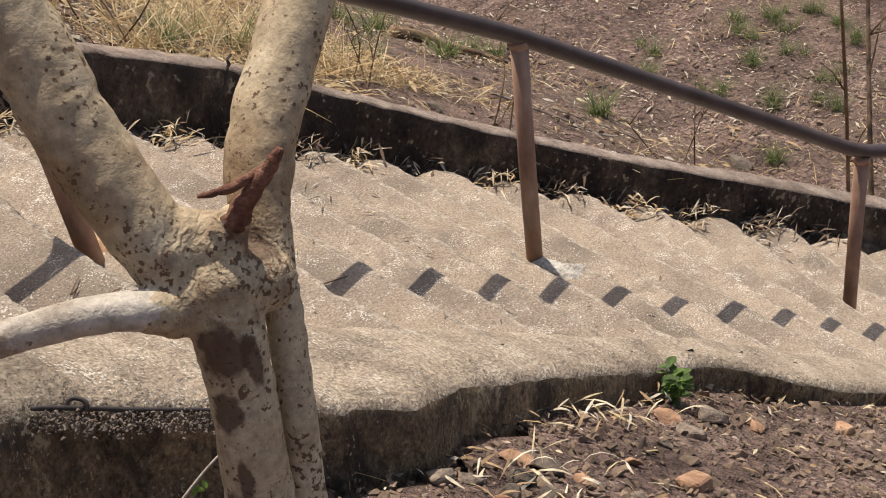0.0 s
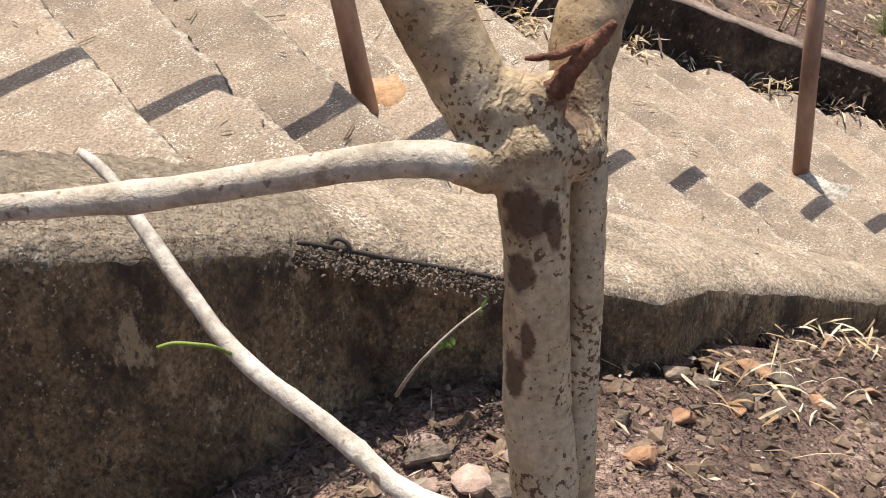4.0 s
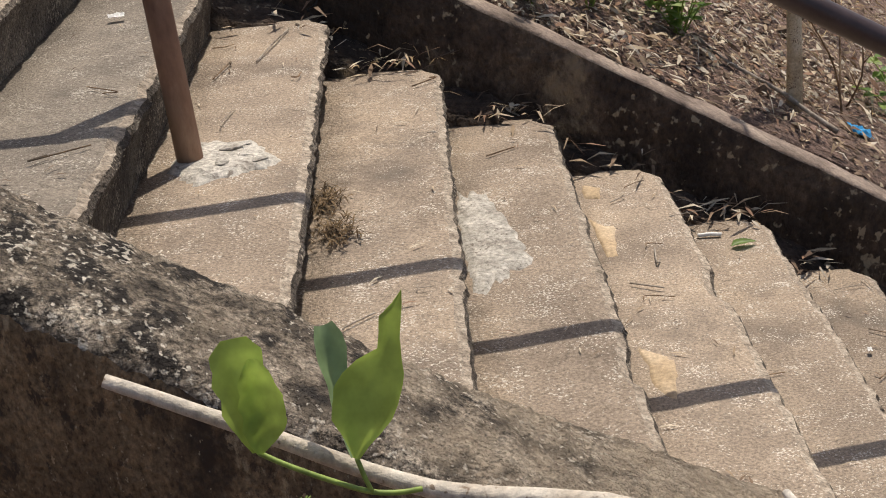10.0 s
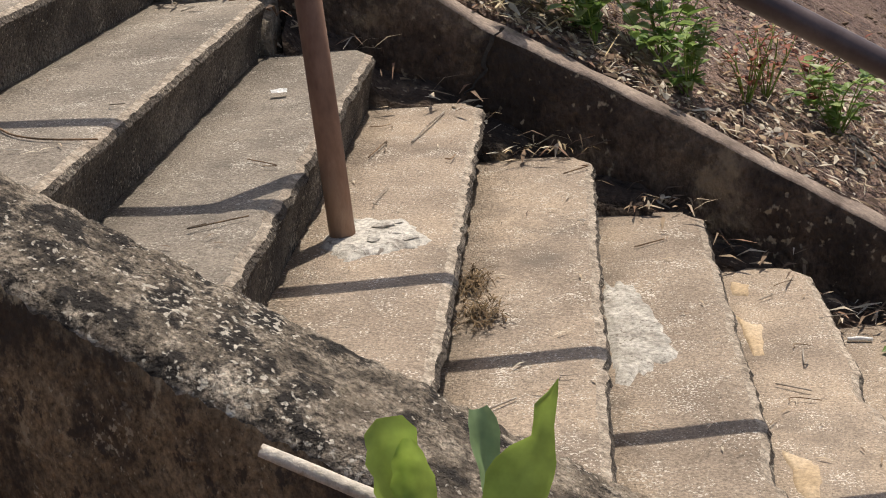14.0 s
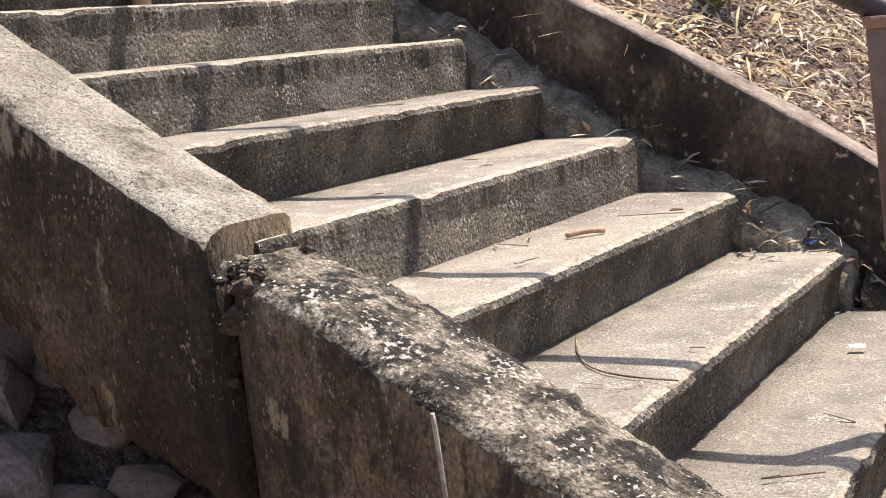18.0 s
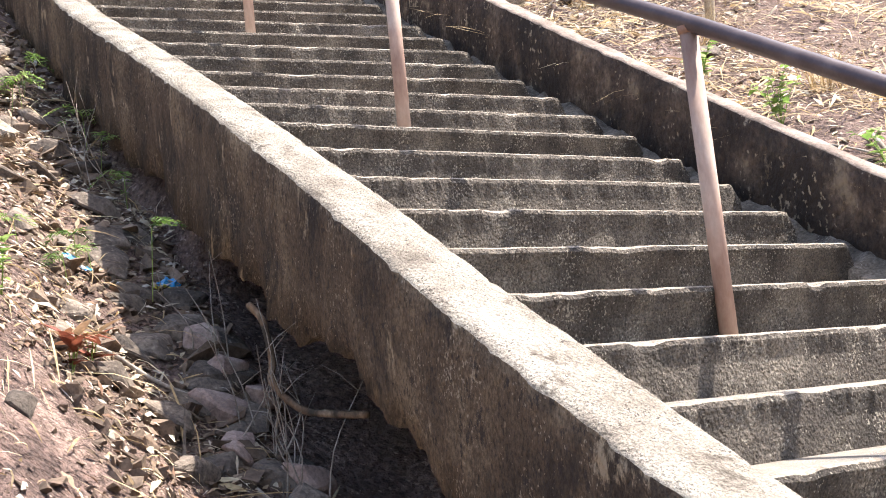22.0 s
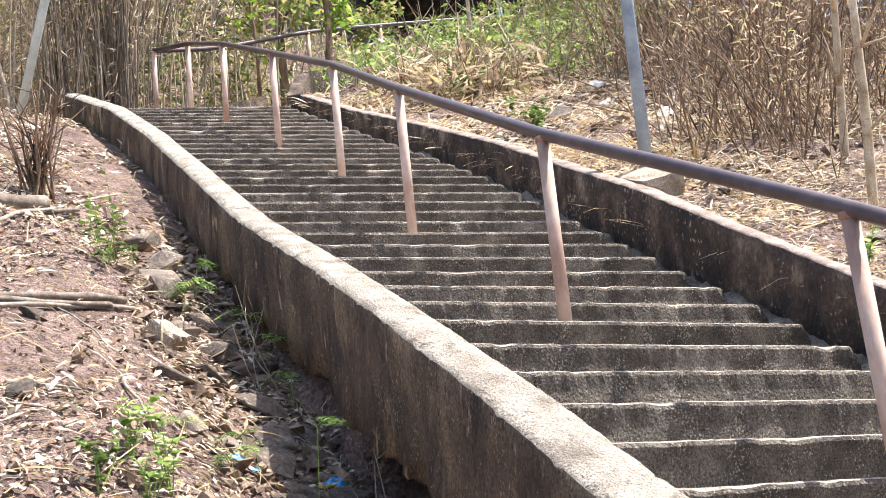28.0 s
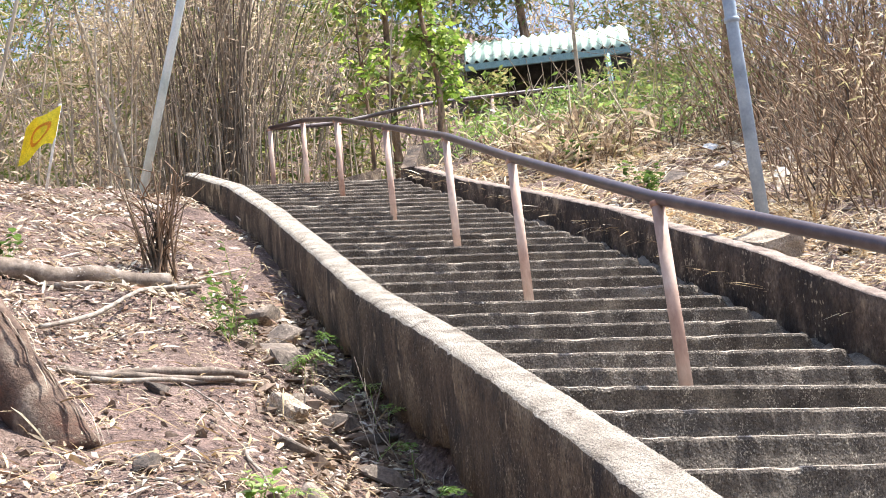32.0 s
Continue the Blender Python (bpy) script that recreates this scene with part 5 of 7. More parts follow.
def grass_patch(label, spots, mat_, n, height, spread=0.7, width=0.006, seed=1, name="grass_tuft"):
    for i, (x, y) in enumerate(spots):
        g, soup = random.Random(seed * 100 + i), Soup()
        for _ in range(3):
            xx, yy = x + g.gauss(0, 0.05), y + g.gauss(0, 0.05)
            tuft(soup, Vector((xx, yy, ground_z(xx, yy))), n // 3, height, spread, width, g)
        tagged(new(name, soup.mesh(name, mat_)), label, "grass", group="grass tufts", kind="thing" if False else "")


grass_patch("dark green grass tuft in dry ground behind the wall", [(4.49, 6.3), (4.9, 4.8), (4.2, 6.0), (4.56, 5.7), (3.6, 5.2), (3.1, 5.0), (5.4, 6.3), (2.6, 4.5), (2.2, 4.3)], GRASS, 90, 0.22, 0.9, 0.007, 2)
grass_patch("fresh green grass tuft on bare ground", [(6.1, 4.5), (6.4, 4.3), (6.0, 4.9), (6.7, 4.5), (6.5, 5.0), (5.9, 5.3), (6.9, 4.1), (5.6, 4.15), (6.2, 5.6), (6.78, 5.28), (7.1, 5.2), (7.42, 5.0), (7.3, 4.8), (7.0, 5.5), (7.5, 5.25), (6.8, 4.9), (7.2, 5.35)], GRASS, 90, 0.14, 0.8, 0.006, 3)
grass_patch("clump of dry standing straw on the bank", [(2.0, 4.3), (2.5, 4.6), (1.7, 4.4), (3.0, 4.4), (2.2, 5.0), (-2.6, 4.9), (-3.3, 5.0), (-4.2, 5.3), (-5.2, 5.7), (-6.3, 6.0), (-7.4, 6.6)], STRAW, 80, 0.30, 0.9, 0.005, 4, "straw_tuft")


def reeds():
    soup, g = Soup(), random.Random(44)
    for _ in range(900):
        x, y = g.uniform(8.2, 11.5), g.uniform(3.0, 10.5)
        tuft(soup, Vector((x, y, ground_z(x, y))), 3, 1.1, 0.25, 0.02, g, 0.3)
    tagged(new("dry_reeds", soup.mesh("dry_reeds", DRY_BUSH)), "tall dry brown reeds behind the bare ground", "reeds", kind="stuff")


reeds()


def weed(x, y, height, stems, leaf, mat_, label, seed, spread=0.5, per=10, name="weed", category="weed", width=0.4, z=None):
    """A small leafy plant of thin stems with oval leaves."""
    g = random.Random(seed)
    z0 = ground_z(x, y) if z is None else z
    t = thing(name, label, category, at=(x, y, z0))
    lv = Soup()
    for _ in range(stems):
        a, ln = g.uniform(0, 6.28), g.uniform(0.1, spread)
        h = height * g.uniform(0.6, 1.05)
        top = Vector((math.cos(a) * ln * h, math.sin(a) * ln * h, h))
        mid = top * 0.5 + Vector((g.gauss(0, 0.02), g.gauss(0, 0.02), 0.03))
        pts = spline([(0, 0, -0.02), mid, top], 4)
        part("stem", tube("stem", pts, list(np.linspace(0.003, 0.0012, len(pts))), GREEN_STEM, 5), t)
        for i in range(per):
            p = pts[min(len(pts) - 1, int(len(pts) * (0.25 + 0.75 * i / per)))]
            b = g.uniform(0, 6.28)
            way = Vector((math.cos(b), math.sin(b), g.uniform(-0.2, 0.7))).normalized()
            s = leaf * g.uniform(0.6, 1.15)
            v, f = leaf_blade(p, p + way * s, s * width, Vector((0, 0, 1)) + way * 0.3, 0.3, 0.15, 4)
            lv.add(v, f)
    part("foliage", lv.mesh("foliage", mat_, True), t)
    return t


weed(2.02, 1.66, 0.11, 6, 0.035, GREEN_LEAF, "small dark green seedling at the edge of the steps", 1, 0.5, 9, "seedling")
for i, (x, y, h, lf, mt) in enumerate([(-4.81, 1.53, 0.26, 0.055, BRIGHT_LEAF), (-4.92, 1.44, 0.22, 0.05, BRIGHT_LEAF), (-4.6, 1.36, 0.2, 0.045, BRIGHT_LEAF), (-8.05, 2.68, 0.5, 0.06, GREEN_LEAF), (-7.7, 2.5, 0.4, 0.055, GREEN_LEAF),
                                       (-4.65, 1.22, 0.2, 0.05, GREEN_LEAF), (-9.13, 1.63, 0.3, 0.07, GREEN_LEAF)]):
    weed(x, y, h, 5, lf, mt, "bright green leafy weed among dry litter", 20 + i, 0.7, 7)
for i, (x, y, h, lf, mt) in enumerate([(-0.40, 4.05, 0.36, 0.09, BRIGHT_LEAF), (-0.2, 4.2, 0.38, 0.09, BRIGHT_LEAF), (-0.65, 4.1, 0.30, 0.08, BRIGHT_LEAF), (1.35, 4.35, 0.34, 0.09, BRIGHT_LEAF), (1.2, 4.55, 0.3, 0.08, BRIGHT_LEAF),
                                       (1.5, 4.2, 0.3, 0.08, BRIGHT_LEAF), (-1.97, 4.72, 0.32, 0.07, GREEN_LEAF), (-0.13, 4.0, 0.25, 0.06, BRIGHT_LEAF), (0.35, 4.3, 0.24, 0.06, BRIGHT_LEAF), (-1.1, 4.3, 0.3, 0.08, GREEN_LEAF),
                                       (-9.4, 7.0, 0.3, 0.07, GREEN_LEAF), (-11.5, 7.9, 0.35, 0.08, GREEN_LEAF)]):
    weed(x, y, h, 11, lf * 0.85, mt, "green leafy plant on the bank behind the wall", 40 + i, 1.0, 12)
for i, (x, y, h) in enumerate([(-2.45, 4.45, 0.22), (-2.75, 4.6, 0.26), (-3.1, 4.75, 0.2), (-2.25, 4.7, 0.24), (-3.5, 4.6, 0.22), (-2.95, 4.35, 0.16), (-4.1, 4.75, 0.24), (-4.6, 4.85, 0.2)]):
    weed(x, y, h, 6, 0.05, BRIGHT_LEAF, "small fresh green weed among dry straw on the bank", 160 + i, 0.8, 8)
for i, (x, y) in enumerate([(0.13, 4.35), (0.3, 4.5), (0.05, 4.15), (-0.6, 4.55)]):
    weed(x, y, 0.24, 9, 0.04, RED_LEAF, "reddish withered weed behind the wall", 70 + i, 0.8, 9, width=0.3)
for i, (x, y) in enumerate([(-4.5, 1.60), (-4.62, 1.72)]):
    weed(x, y, 0.12, 4, 0.10, RED_LEAF, "withered red fern frond on the slope", 80 + i, 0.9, 6, width=0.2)


def fern(x, y, z, size, ang, label, seed, lift=0.9):
    """A feathery compound leaf on a thin stalk."""
    g = random.Random(seed)
    t = thing("fern", label, "fern", group="feathery seedlings", at=(x, y, z))
    d = Vector((math.cos(ang), math.sin(ang), 0))
    lv = Soup()
    stem = spline([(0, 0, -0.05), d * size * 0.1 + Vector((0, 0, size * lift * 0.6)), d * size * 0.15 + Vector((0, 0, size * lift))], 4)
    part("stalk", tube("stalk", stem, 0.0016, GREEN_STEM, 5), t)
    for _ in range(3):
        b = ang + g.gauss(0, 1.0)
        e, p0 = Vector((math.cos(b), math.sin(b), 0)), Vector(stem[-1])
        ln = size * g.uniform(0.7, 1.15)
        rib = spline([p0, p0 + e * ln * 0.4 + Vector((0, 0, ln * 0.22)), p0 + e * ln + Vector((0, 0, ln * g.uniform(-0.35, 0.1)))], 6)
        side = Vector((-e.y, e.x, 0))
        lv.add(*tube_data(rib, 0.0011, 4))
        for i in range(2, len(rib)):
            w = size * 0.30 * math.sin(math.pi * (0.22 + 0.66 * i / len(rib)))
            for sg in (-1, 1):
                way = (side * sg + e * 0.45 + Vector((0, 0, g.uniform(-0.45, 0.1)))).normalized()
                lv.add(*strip(Vector(rib[i]), way, w, size * 0.062, Vector((g.gauss(0, 0.3), g.gauss(0, 0.3), 1)).normalized(), 0.12, 2))
    part("frond", lv.mesh("frond", GREEN_LEAF if seed % 2 else BRIGHT_LEAF), t)


for i, (x, y, s, a) in enumerate([(-5.38, 2.15, 0.13, 3.6), (-5.18, 1.95, 0.12, 4.0), (-5.35, 1.85, 0.12, 4.4), (-7.58, 2.95, 0.16, 0.4), (-6.9, 2.95, 0.16, 3.5), (-7.27, 2.8, 0.15, 5.0), (-6.6, 2.85, 0.14, 0.2), (-7.65, 2.63, 0.15, 3.0), (-6.18, 2.75, 0.14, 2.9), (-5.3, 2.05, 0.12, 5.2), (-7.3, 2.75, 0.15, 2.2)]):
    fern(x, y, ground_z(x, y), s, a, "feathery green seedling beside the parapet", i, 1.2 if i > 2 else 0.8)
fern(-4.9, 2.12, 1.55, 0.13, 0.4, "feathery green seedling overhanging the parapet", 31, 1.6)
fern(-0.60, 1.30, -0.16, 0.05, 0.3, "tiny feathery seedling growing out of the parapet", 33, 1.6)
fern(-0.36, 1.28, -0.42, 0.05, 0.3, "tiny feathery seedling growing out of the parapet", 34, 1.6)


def bare_twigs(x, y, n, height, spread, radius, label, seed, name="dry_plant", mat_=None, fork=2):
    g, soup = random.Random(seed), Soup()
    for _ in range(n):
        bx, by = g.gauss(0, 0.05), g.gauss(0, 0.05)
        a, ln = g.uniform(0, 6.28), g.uniform(0.05, spread)
        h = height * g.uniform(0.5, 1.1)
        top = Vector((bx + math.cos(a) * ln * h, by + math.sin(a) * ln * h, h))
        pts = spline([(bx, by, -0.05), top * 0.45 + Vector((g.gauss(0, 0.03), g.gauss(0, 0.03), 0)), top], 4)
        soup.add(*tube_data(pts, list(np.linspace(radius, radius * 0.35, len(pts))), 5))
        for _ in range(fork):
            i = g.randint(3, len(pts) - 2)
            b = g.uniform(0, 6.28)
            e = pts[i] + Vector((math.cos(b), math.sin(b), g.uniform(0.2, 1.0))) * h * 0.3
            soup.add(*tube_data([pts[i], (pts[i] + e) / 2 + Vector((0, 0, 0.01)), e], [radius * 0.5, radius * 0.4, radius * 0.2], 4))
    ob = new(name, soup.mesh(name, mat_ or DEADWOOD, True))
    ob.location = (x, y, ground_z(x, y))
    return tagged(ob, label, "twigs")


bare_twigs(-9.62, 2.78, 34, 0.75, 0.35, 0.011, "clump of bare dark dry stems on the slope", 5, mat_=STUMP)
for i, (x, y) in enumerate([(-4.2, 2.15), (-4.29, 2.2), (-4.05, 2.1), (-4.83, 2.3), (-2.63, 1.7), (-6.47, 2.75), (-4.4, 2.18)]):
    bare_twigs(x, y, 4, 0.45, 0.5, 0.0035, "thin dry stalks leaning by the parapet", 100 + i, "dry_stalk", None, 1)
for i, (x, y, h) in enumerate([(2.6, 4.2, 0.6), (3.0, 4.3, 0.5), (1.9, 4.25, 0.55), (3.4, 3.9, 0.4), (4.2, 3.6, 0.35), (0.9, 4.3, 0.4), (-3.0, 5.1, 0.5), (-6.0, 6.4, 0.7)]):
    bare_twigs(x, y, 3, h, 0.8, 0.005, "dark bare twigs leaning behind the wall", 130 + i, "dry_stalk", STUMP, 2)


def stick_on_ground(a, b, r0, r1, label, seed, name="stick", mat_=None, lift=0.01, sag=0.0):
    g, pts = random.Random(seed), []
    for i in range(6):
        t = i / 5
        x, y = lerp(a[0], b[0], t), lerp(a[1], b[1], t)
        pts.append((x + g.gauss(0, 0.006), y + g.gauss(0, 0.006), lerp(lerp(ground_z(*a), ground_z(*b), t), ground_z(x, y), 0.5) + lift + r0 * 0.6 + g.uniform(0, 0.008)))
    run = spline(pts, 3)
    ob = new(name, tube(name, run, list(np.linspace(r0, r1, len(run))), mat_ or DEADWOOD, 9, 0.3, seed))
    return tagged(ob, label, "stick")


stick_on_ground((-8.89, 1.4), (-9.06, 2.66), 0.075, 0.055, "thick weathered dead log across the slope", 1, "log", OLD_LOG)
stick_on_ground((-8.83, 1.86), (-8.97, 2.83), 0.022, 0.015, "dead branch lying against the log", 2, "stick", OLD_LOG)
stick_on_ground((-6.84, 1.34), (-7.13, 2.35), 0.026, 0.02, "bleached dead branch across the slope", 3, "stick", OLD_LOG)
stick_on_ground((-6.74, 1.29), (-6.99, 2.23), 0.018, 0.014, "bleached dead branch across the slope", 4, "stick", OLD_LOG)
stick_on_ground((-6.67, 1.41), (-7.1, 2.43), 0.014, 0.010, "bleached dead branch across the slope", 8)
stick_on_ground((-7.51, 1.43), (-9.93, 3.51), 0.014, 0.008, "long thin pale stick lying up the slope", 5, lift=0.06)
stick_on_ground((-4.76, 1.80), (-4.62, 2.12), 0.009, 0.006, "pale dry stick in the shade of the parapet", 6)
stick_on_ground((4.5, 6.1), (5.15, 5.85), 0.04, 0.02, "dead branch in dry grass", 10, "stick", STUMP)
stick_on_ground((-8.3, 7.3), (-9.9, 9.2), 0.03, 0.02, "dry log lying on the bank", 11, "log")
for i in range(46):
    g = random.Random(300 + i)
    if i % 2:
        x = g.uniform(-10, -2.4)
        k = step_at(x)
        y = near_end(k).y - 0.4 - 2.2 * g.random()
    else:
        x = g.uniform(-9, 5)
        y = far_end(step_at(x)).y + 0.4 + 2.2 * g.random()
    a, ln = g.uniform(0, 6.28), g.uniform(0.25, 0.8)
    x2, y2 = x + math.cos(a) * ln, y + math.sin(a) * ln
    if out_of_stairs(x2, y2, 0.1, 0.3) and out_of_stairs(x, y, 0.1, 0.3) and (y2 < 3.5) == (y < 3.5):
        stick_on_ground((x, y), (x2, y2), g.uniform(0.004, 0.012), 0.004, "dry twig lying in the litter", 400 + i, "twig")


def build_stump():
    t = thing("tree_stump", "leaning brown tree stump with frayed bark on the slope", "stump")
    x, y = -5.94, 1.07
    z = ground_z(x, y)
    run = spline([(x + 0.03, y + 0.02, z - 0.1), (x - 0.03, y - 0.06, z + 0.1), (x - 0.12, y - 0.14, z + 0.30), (x - 0.24, y - 0.22, z + 0.52), (x - 0.33, y - 0.28, z + 0.62)], 5)
    part("trunk", tube("trunk", run, list(np.interp(np.linspace(0, 4, len(run)), range(5), [0.15, 0.13, 0.12, 0.115, 0.10])), STUMP_BARK, 24, 0.14, 4), t)
    g, soup = random.Random(5), Soup()
    for i in range(60):
        p = Vector(run[g.randint(4, len(run) - 1)]) + Vector((g.gauss(0, 0.05) + 0.06, g.gauss(0, 0.05) + 0.06, g.gauss(0, 0.03)))
        soup.add(*strip(p, Vector((0.5, 0.35, -0.8 + g.gauss(0, 0.3))).normalized(), g.uniform(0.08, 0.3), 0.012, Vector((0.5, 0.6, 0.4)).normalized(), 0.1, 3))
    part("frayed_bark", soup.mesh("frayed_bark", CULM), t, "pale frayed strips of bark")


build_stump()


def block_stone(x, y, size, label, mat_, turn, name="block"):
    bm = bmesh.new()
    bmesh.ops.create_cube(bm, size=1)
    bmesh.ops.subdivide_edges(bm, edges=bm.edges[:], cuts=3, use_grid_fill=True)
    for v in bm.verts:
        v.co = Vector((v.co.x * size[0], v.co.y * size[1], v.co.z * size[2]))
        v.co += v.co.normalized() * ragged(v.co * 2 + Vector((x, y, 0)), 0.02, 2)
    bmesh.ops.bevel(bm, geom=[e for e in bm.edges if e.calc_face_angle(0) > 0.9], offset=0.008, segments=2, affect="EDGES")
    me = bpy.data.meshes.new(name)
    bm.to_mesh(me)
    bm.free()
    me.materials.append(mat_)
    ob = new(name, me)
    ob.matrix_world = Matrix.Translation((x, y, ground_z(x, y) + size[2] * 0.35)) @ slope_up(x, y).to_track_quat("Z", "X").to_matrix().to_4x4() @ pose(0, 0, 0, 0, 0, turn)
    return tagged(ob, label, "block")


block_stone(-6.76, 2.40, (0.17, 0.19, 0.11), "broken tan concrete block on the slope", APRON, 15)


def scrap(name, label, x, y, size, mat_, seed, z=None, second=None):
    """A crumpled piece of wrapper."""
    g = random.Random(seed)
    n, verts, faces = 6, [], []
    for j in range(n):
        for i in range(n):
            u, v = i / (n - 1) - 0.5, j / (n - 1) - 0.5
            verts.append((u * size * (1 + g.gauss(0, 0.05)), v * size * 0.6 * (1 + g.gauss(0, 0.05)), 0.012 + size * 0.16 * noise.noise(Vector((u * 4, v * 4, seed))) + size * 0.1 * (1 - 4 * v * v)))
    for j in range(n - 1):
        for i in range(n - 1):
            a = j * n + i
            faces.append((a, a + 1, a + n + 1, a + n))
    me = mesh_of(name, verts, faces)
    me.materials.append(mat_)
    if second:
        me.materials.append(second)
        me.polygons.foreach_set("material_index", [1 if (i % (n - 1)) > 2 else 0 for i in range(len(faces))])
    ob = new(name, me)
    up = slope_up(x, y) if z is None else Vector((0, 0, 1))
    ob.matrix_world = Matrix.Translation((x, y, ground_z(x, y) if z is None else z)) @ up.to_track_quat("Z", "X").to_matrix().to_4x4() @ pose(0, 0, 0, 0, 0, seed * 70)
    return tagged(ob, label, "litter")


scrap("wrapper", "crumpled bright blue plastic wrapper in litter", 0.88, 4.14, 0.10, BLUE_FOIL, 3)
scrap("wrapper", "crumpled blue wrapper under a fern", -5.42, 2.1, 0.12, BLUE_FOIL, 5)
scrap("wrapper", "blue and yellow snack wrapper in the shade", -5.5, 2.52, 0.15, BLUE_FOIL, 2, None, YELLOW_FOIL)
scrap("paper_scrap", "white scrap of paper on the slope", -5.5, 2.35, 0.09, WHITE_SCRAP, 8)
for i, (x, y, s) in enumerate([(-13.2, 4.0, 0.22), (-12.5, 3.6, 0.2), (-11.8, 3.8, 0.16), (-8.9, 8.0, 0.25), (-9.9, 8.3, 0.3), (-7.35, 6.3, 0.16), (-10.8, 9.0, 0.25), (-3.4, 5.3, 0.08), (-4.4, 5.3, 0.09), (2.9, 4.3, 0.05), (3.9, 3.7, 0.05)]):
    scrap("paper_scrap", "white scrap of litter among dry leaves", x, y, s, WHITE_SCRAP, 20 + i)

# ---------- patches and small things on the steps ----------
def flat_patch(name, label, outline, k, mat_, lift=0.006, cracks=0, seed=1):
    """A thin irregular skin of mortar or stain lying on a tread."""
    g = random.Random(seed)
    pts = [Vector((x, y, 0)) for x, y in outline]
    c = sum(pts, Vector((0, 0, 0))) / len(pts)
    rim = []
    for p, q in zip(pts, pts[1:] + pts[:1]):
        for j in range(7):
            v = p.lerp(q, j / 7)
            rim.append(c + (v - c) * (1 + 0.30 * noise.noise(v * 22 + Vector((seed, 0, 0))) + 0.16 * noise.noise(v * 60)))
    n = len(rim)
    z = k * RISE
    verts = [(c.x, c.y, z + lift + 0.004)]
    for f, h in ((0.5, lift + 0.003), (0.85, lift + 0.001), (1.0, lift - 0.010)):
        for v in rim:
            w = c + (v - c) * f
            verts.append((w.x, w.y, z + h + 0.002 * noise.noise(w * 40)))
    faces = [(0, 1 + i, 1 + (i + 1) % n) for i in range(n)]
    for r in range(2):
        for i in range(n):
            a, b = 1 + r * n + i, 1 + r * n + (i + 1) % n
            faces.append((a, a + n, b + n, b))
    tagged(new(name, mesh_of(name, verts, faces, mat_, True)), label, "patch")


TAN = material("bare_tan_concrete", (0.34, 0.25, 0.15), (0.44, 0.33, 0.21), (0.50, 0.40, 0.28), 9, 90, 0.95, 0.4, 0.005)
RUST_STAIN = material("rust_stain", (0.26, 0.15, 0.08), (0.36, 0.22, 0.12), (0.42, 0.29, 0.18), 9, 90, 0.95, 0.4, 0.005)
flat_patch("mortar_patch", "splash of pale grey mortar on a worn tread", [(-0.385, 3.08), (-0.31, 3.04), (-0.25, 2.80), (-0.22, 2.63), (-0.29, 2.48), (-0.35, 2.45), (-0.365, 2.61), (-0.385, 2.87)], -2, MORTAR, seed=3)
flat_patch("mortar_patch", "cracked pale mortar round the foot of a post", [(-0.95, 2.62), (-0.81, 2.62), (-0.73, 2.52), (-0.73, 2.43), (-0.81, 2.41), (-0.89, 2.38), (-0.95, 2.46)], 0, MORTAR, 0.008, seed=5)
flat_patch("mortar_patch", "pale mortar smear beside a post", [(2.43, 2.66), (2.46, 2.53), (2.50, 2.48), (2.43, 2.42), (2.40, 2.50), (2.40, 2.62)], -12, MORTAR, seed=7)
flat_patch("bare_patch", "tan patch of bare concrete on a tread", [(-0.01, 2.47), (0.045, 2.44), (0.065, 2.32), (0.035, 2.23), (0.0, 2.28)], -3, TAN, 0.004, seed=9)
flat_patch("bare_patch", "tan patch of bare concrete on a tread", [(-0.05, 3.2), (0.01, 3.15), (0.0, 2.95), (-0.03, 2.94)], -3, TAN, 0.004, seed=11)
flat_patch("bare_patch", "tan patch of bare concrete on a tread", [(-0.05, 3.45), (0.0, 3.42), (-0.01, 3.34), (-0.054, 3.35)], -3, TAN, 0.004, seed=12)
flat_patch("rust_patch", "rust-stained tread beside a post", [(0.93, 2.57), (1.02, 2.53), (1.0, 2.44), (0.945, 2.40), (0.90, 2.43)], -6, RUST_STAIN, 0.004, seed=13)


RED_BARK = plain("reddish_bark", (0.46, 0.27, 0.18), 0.8)
DULL_BLUE = plain("dull_blue_wrapper", (0.04, 0.09, 0.22), 0.4)


def rod(name, label, pts, r, mat_, category="stick"):
    run = spline(pts, 4)
    return tagged(new(name, tube(name, run, r, mat_, 8, 0.15, 1)), label, category)


rod("straw_stub", "short white dry stick on a tread", [(0.258, 3.40, -0.652), (0.29, 3.398, -0.650), (0.323, 3.394, -0.652)], 0.006, WHITE_SCRAP)
rod("stick", "reddish broken stick on a tread", [(-1.775, 2.84, 0.504), (-1.74, 2.88, 0.508), (-1.708, 2.918, 0.504)], 0.007, RED_BARK)
rod("twig", "thin curved dry twig on a tread", [(-1.62, 2.50, 0.336), (-1.55, 2.34, 0.337), (-1.47, 2.224, 0.337), (-1.38, 2.17, 0.337), (-1.27, 2.154, 0.336)], 0.002, STUMP)
rod("twig", "pale dry straw lying on a tread", [(-0.857, 3.224, 0.006), (-0.83, 3.37, 0.010), (-0.805, 3.517, 0.007)], 0.0022, DEADWOOD)
rod("iron_bar", "rusty reinforcing bar lying on the kerb", [(0.356, 1.505, -0.540), (0.399, 1.50, -0.566), (0.447, 1.495, -0.597), (0.504, 1.485, -0.634), (0.595, 1.473, -0.691), (0.655, 1.467, -0.731), (0.738, 1.453, -0.781)], 0.0045, IRON, "bar")
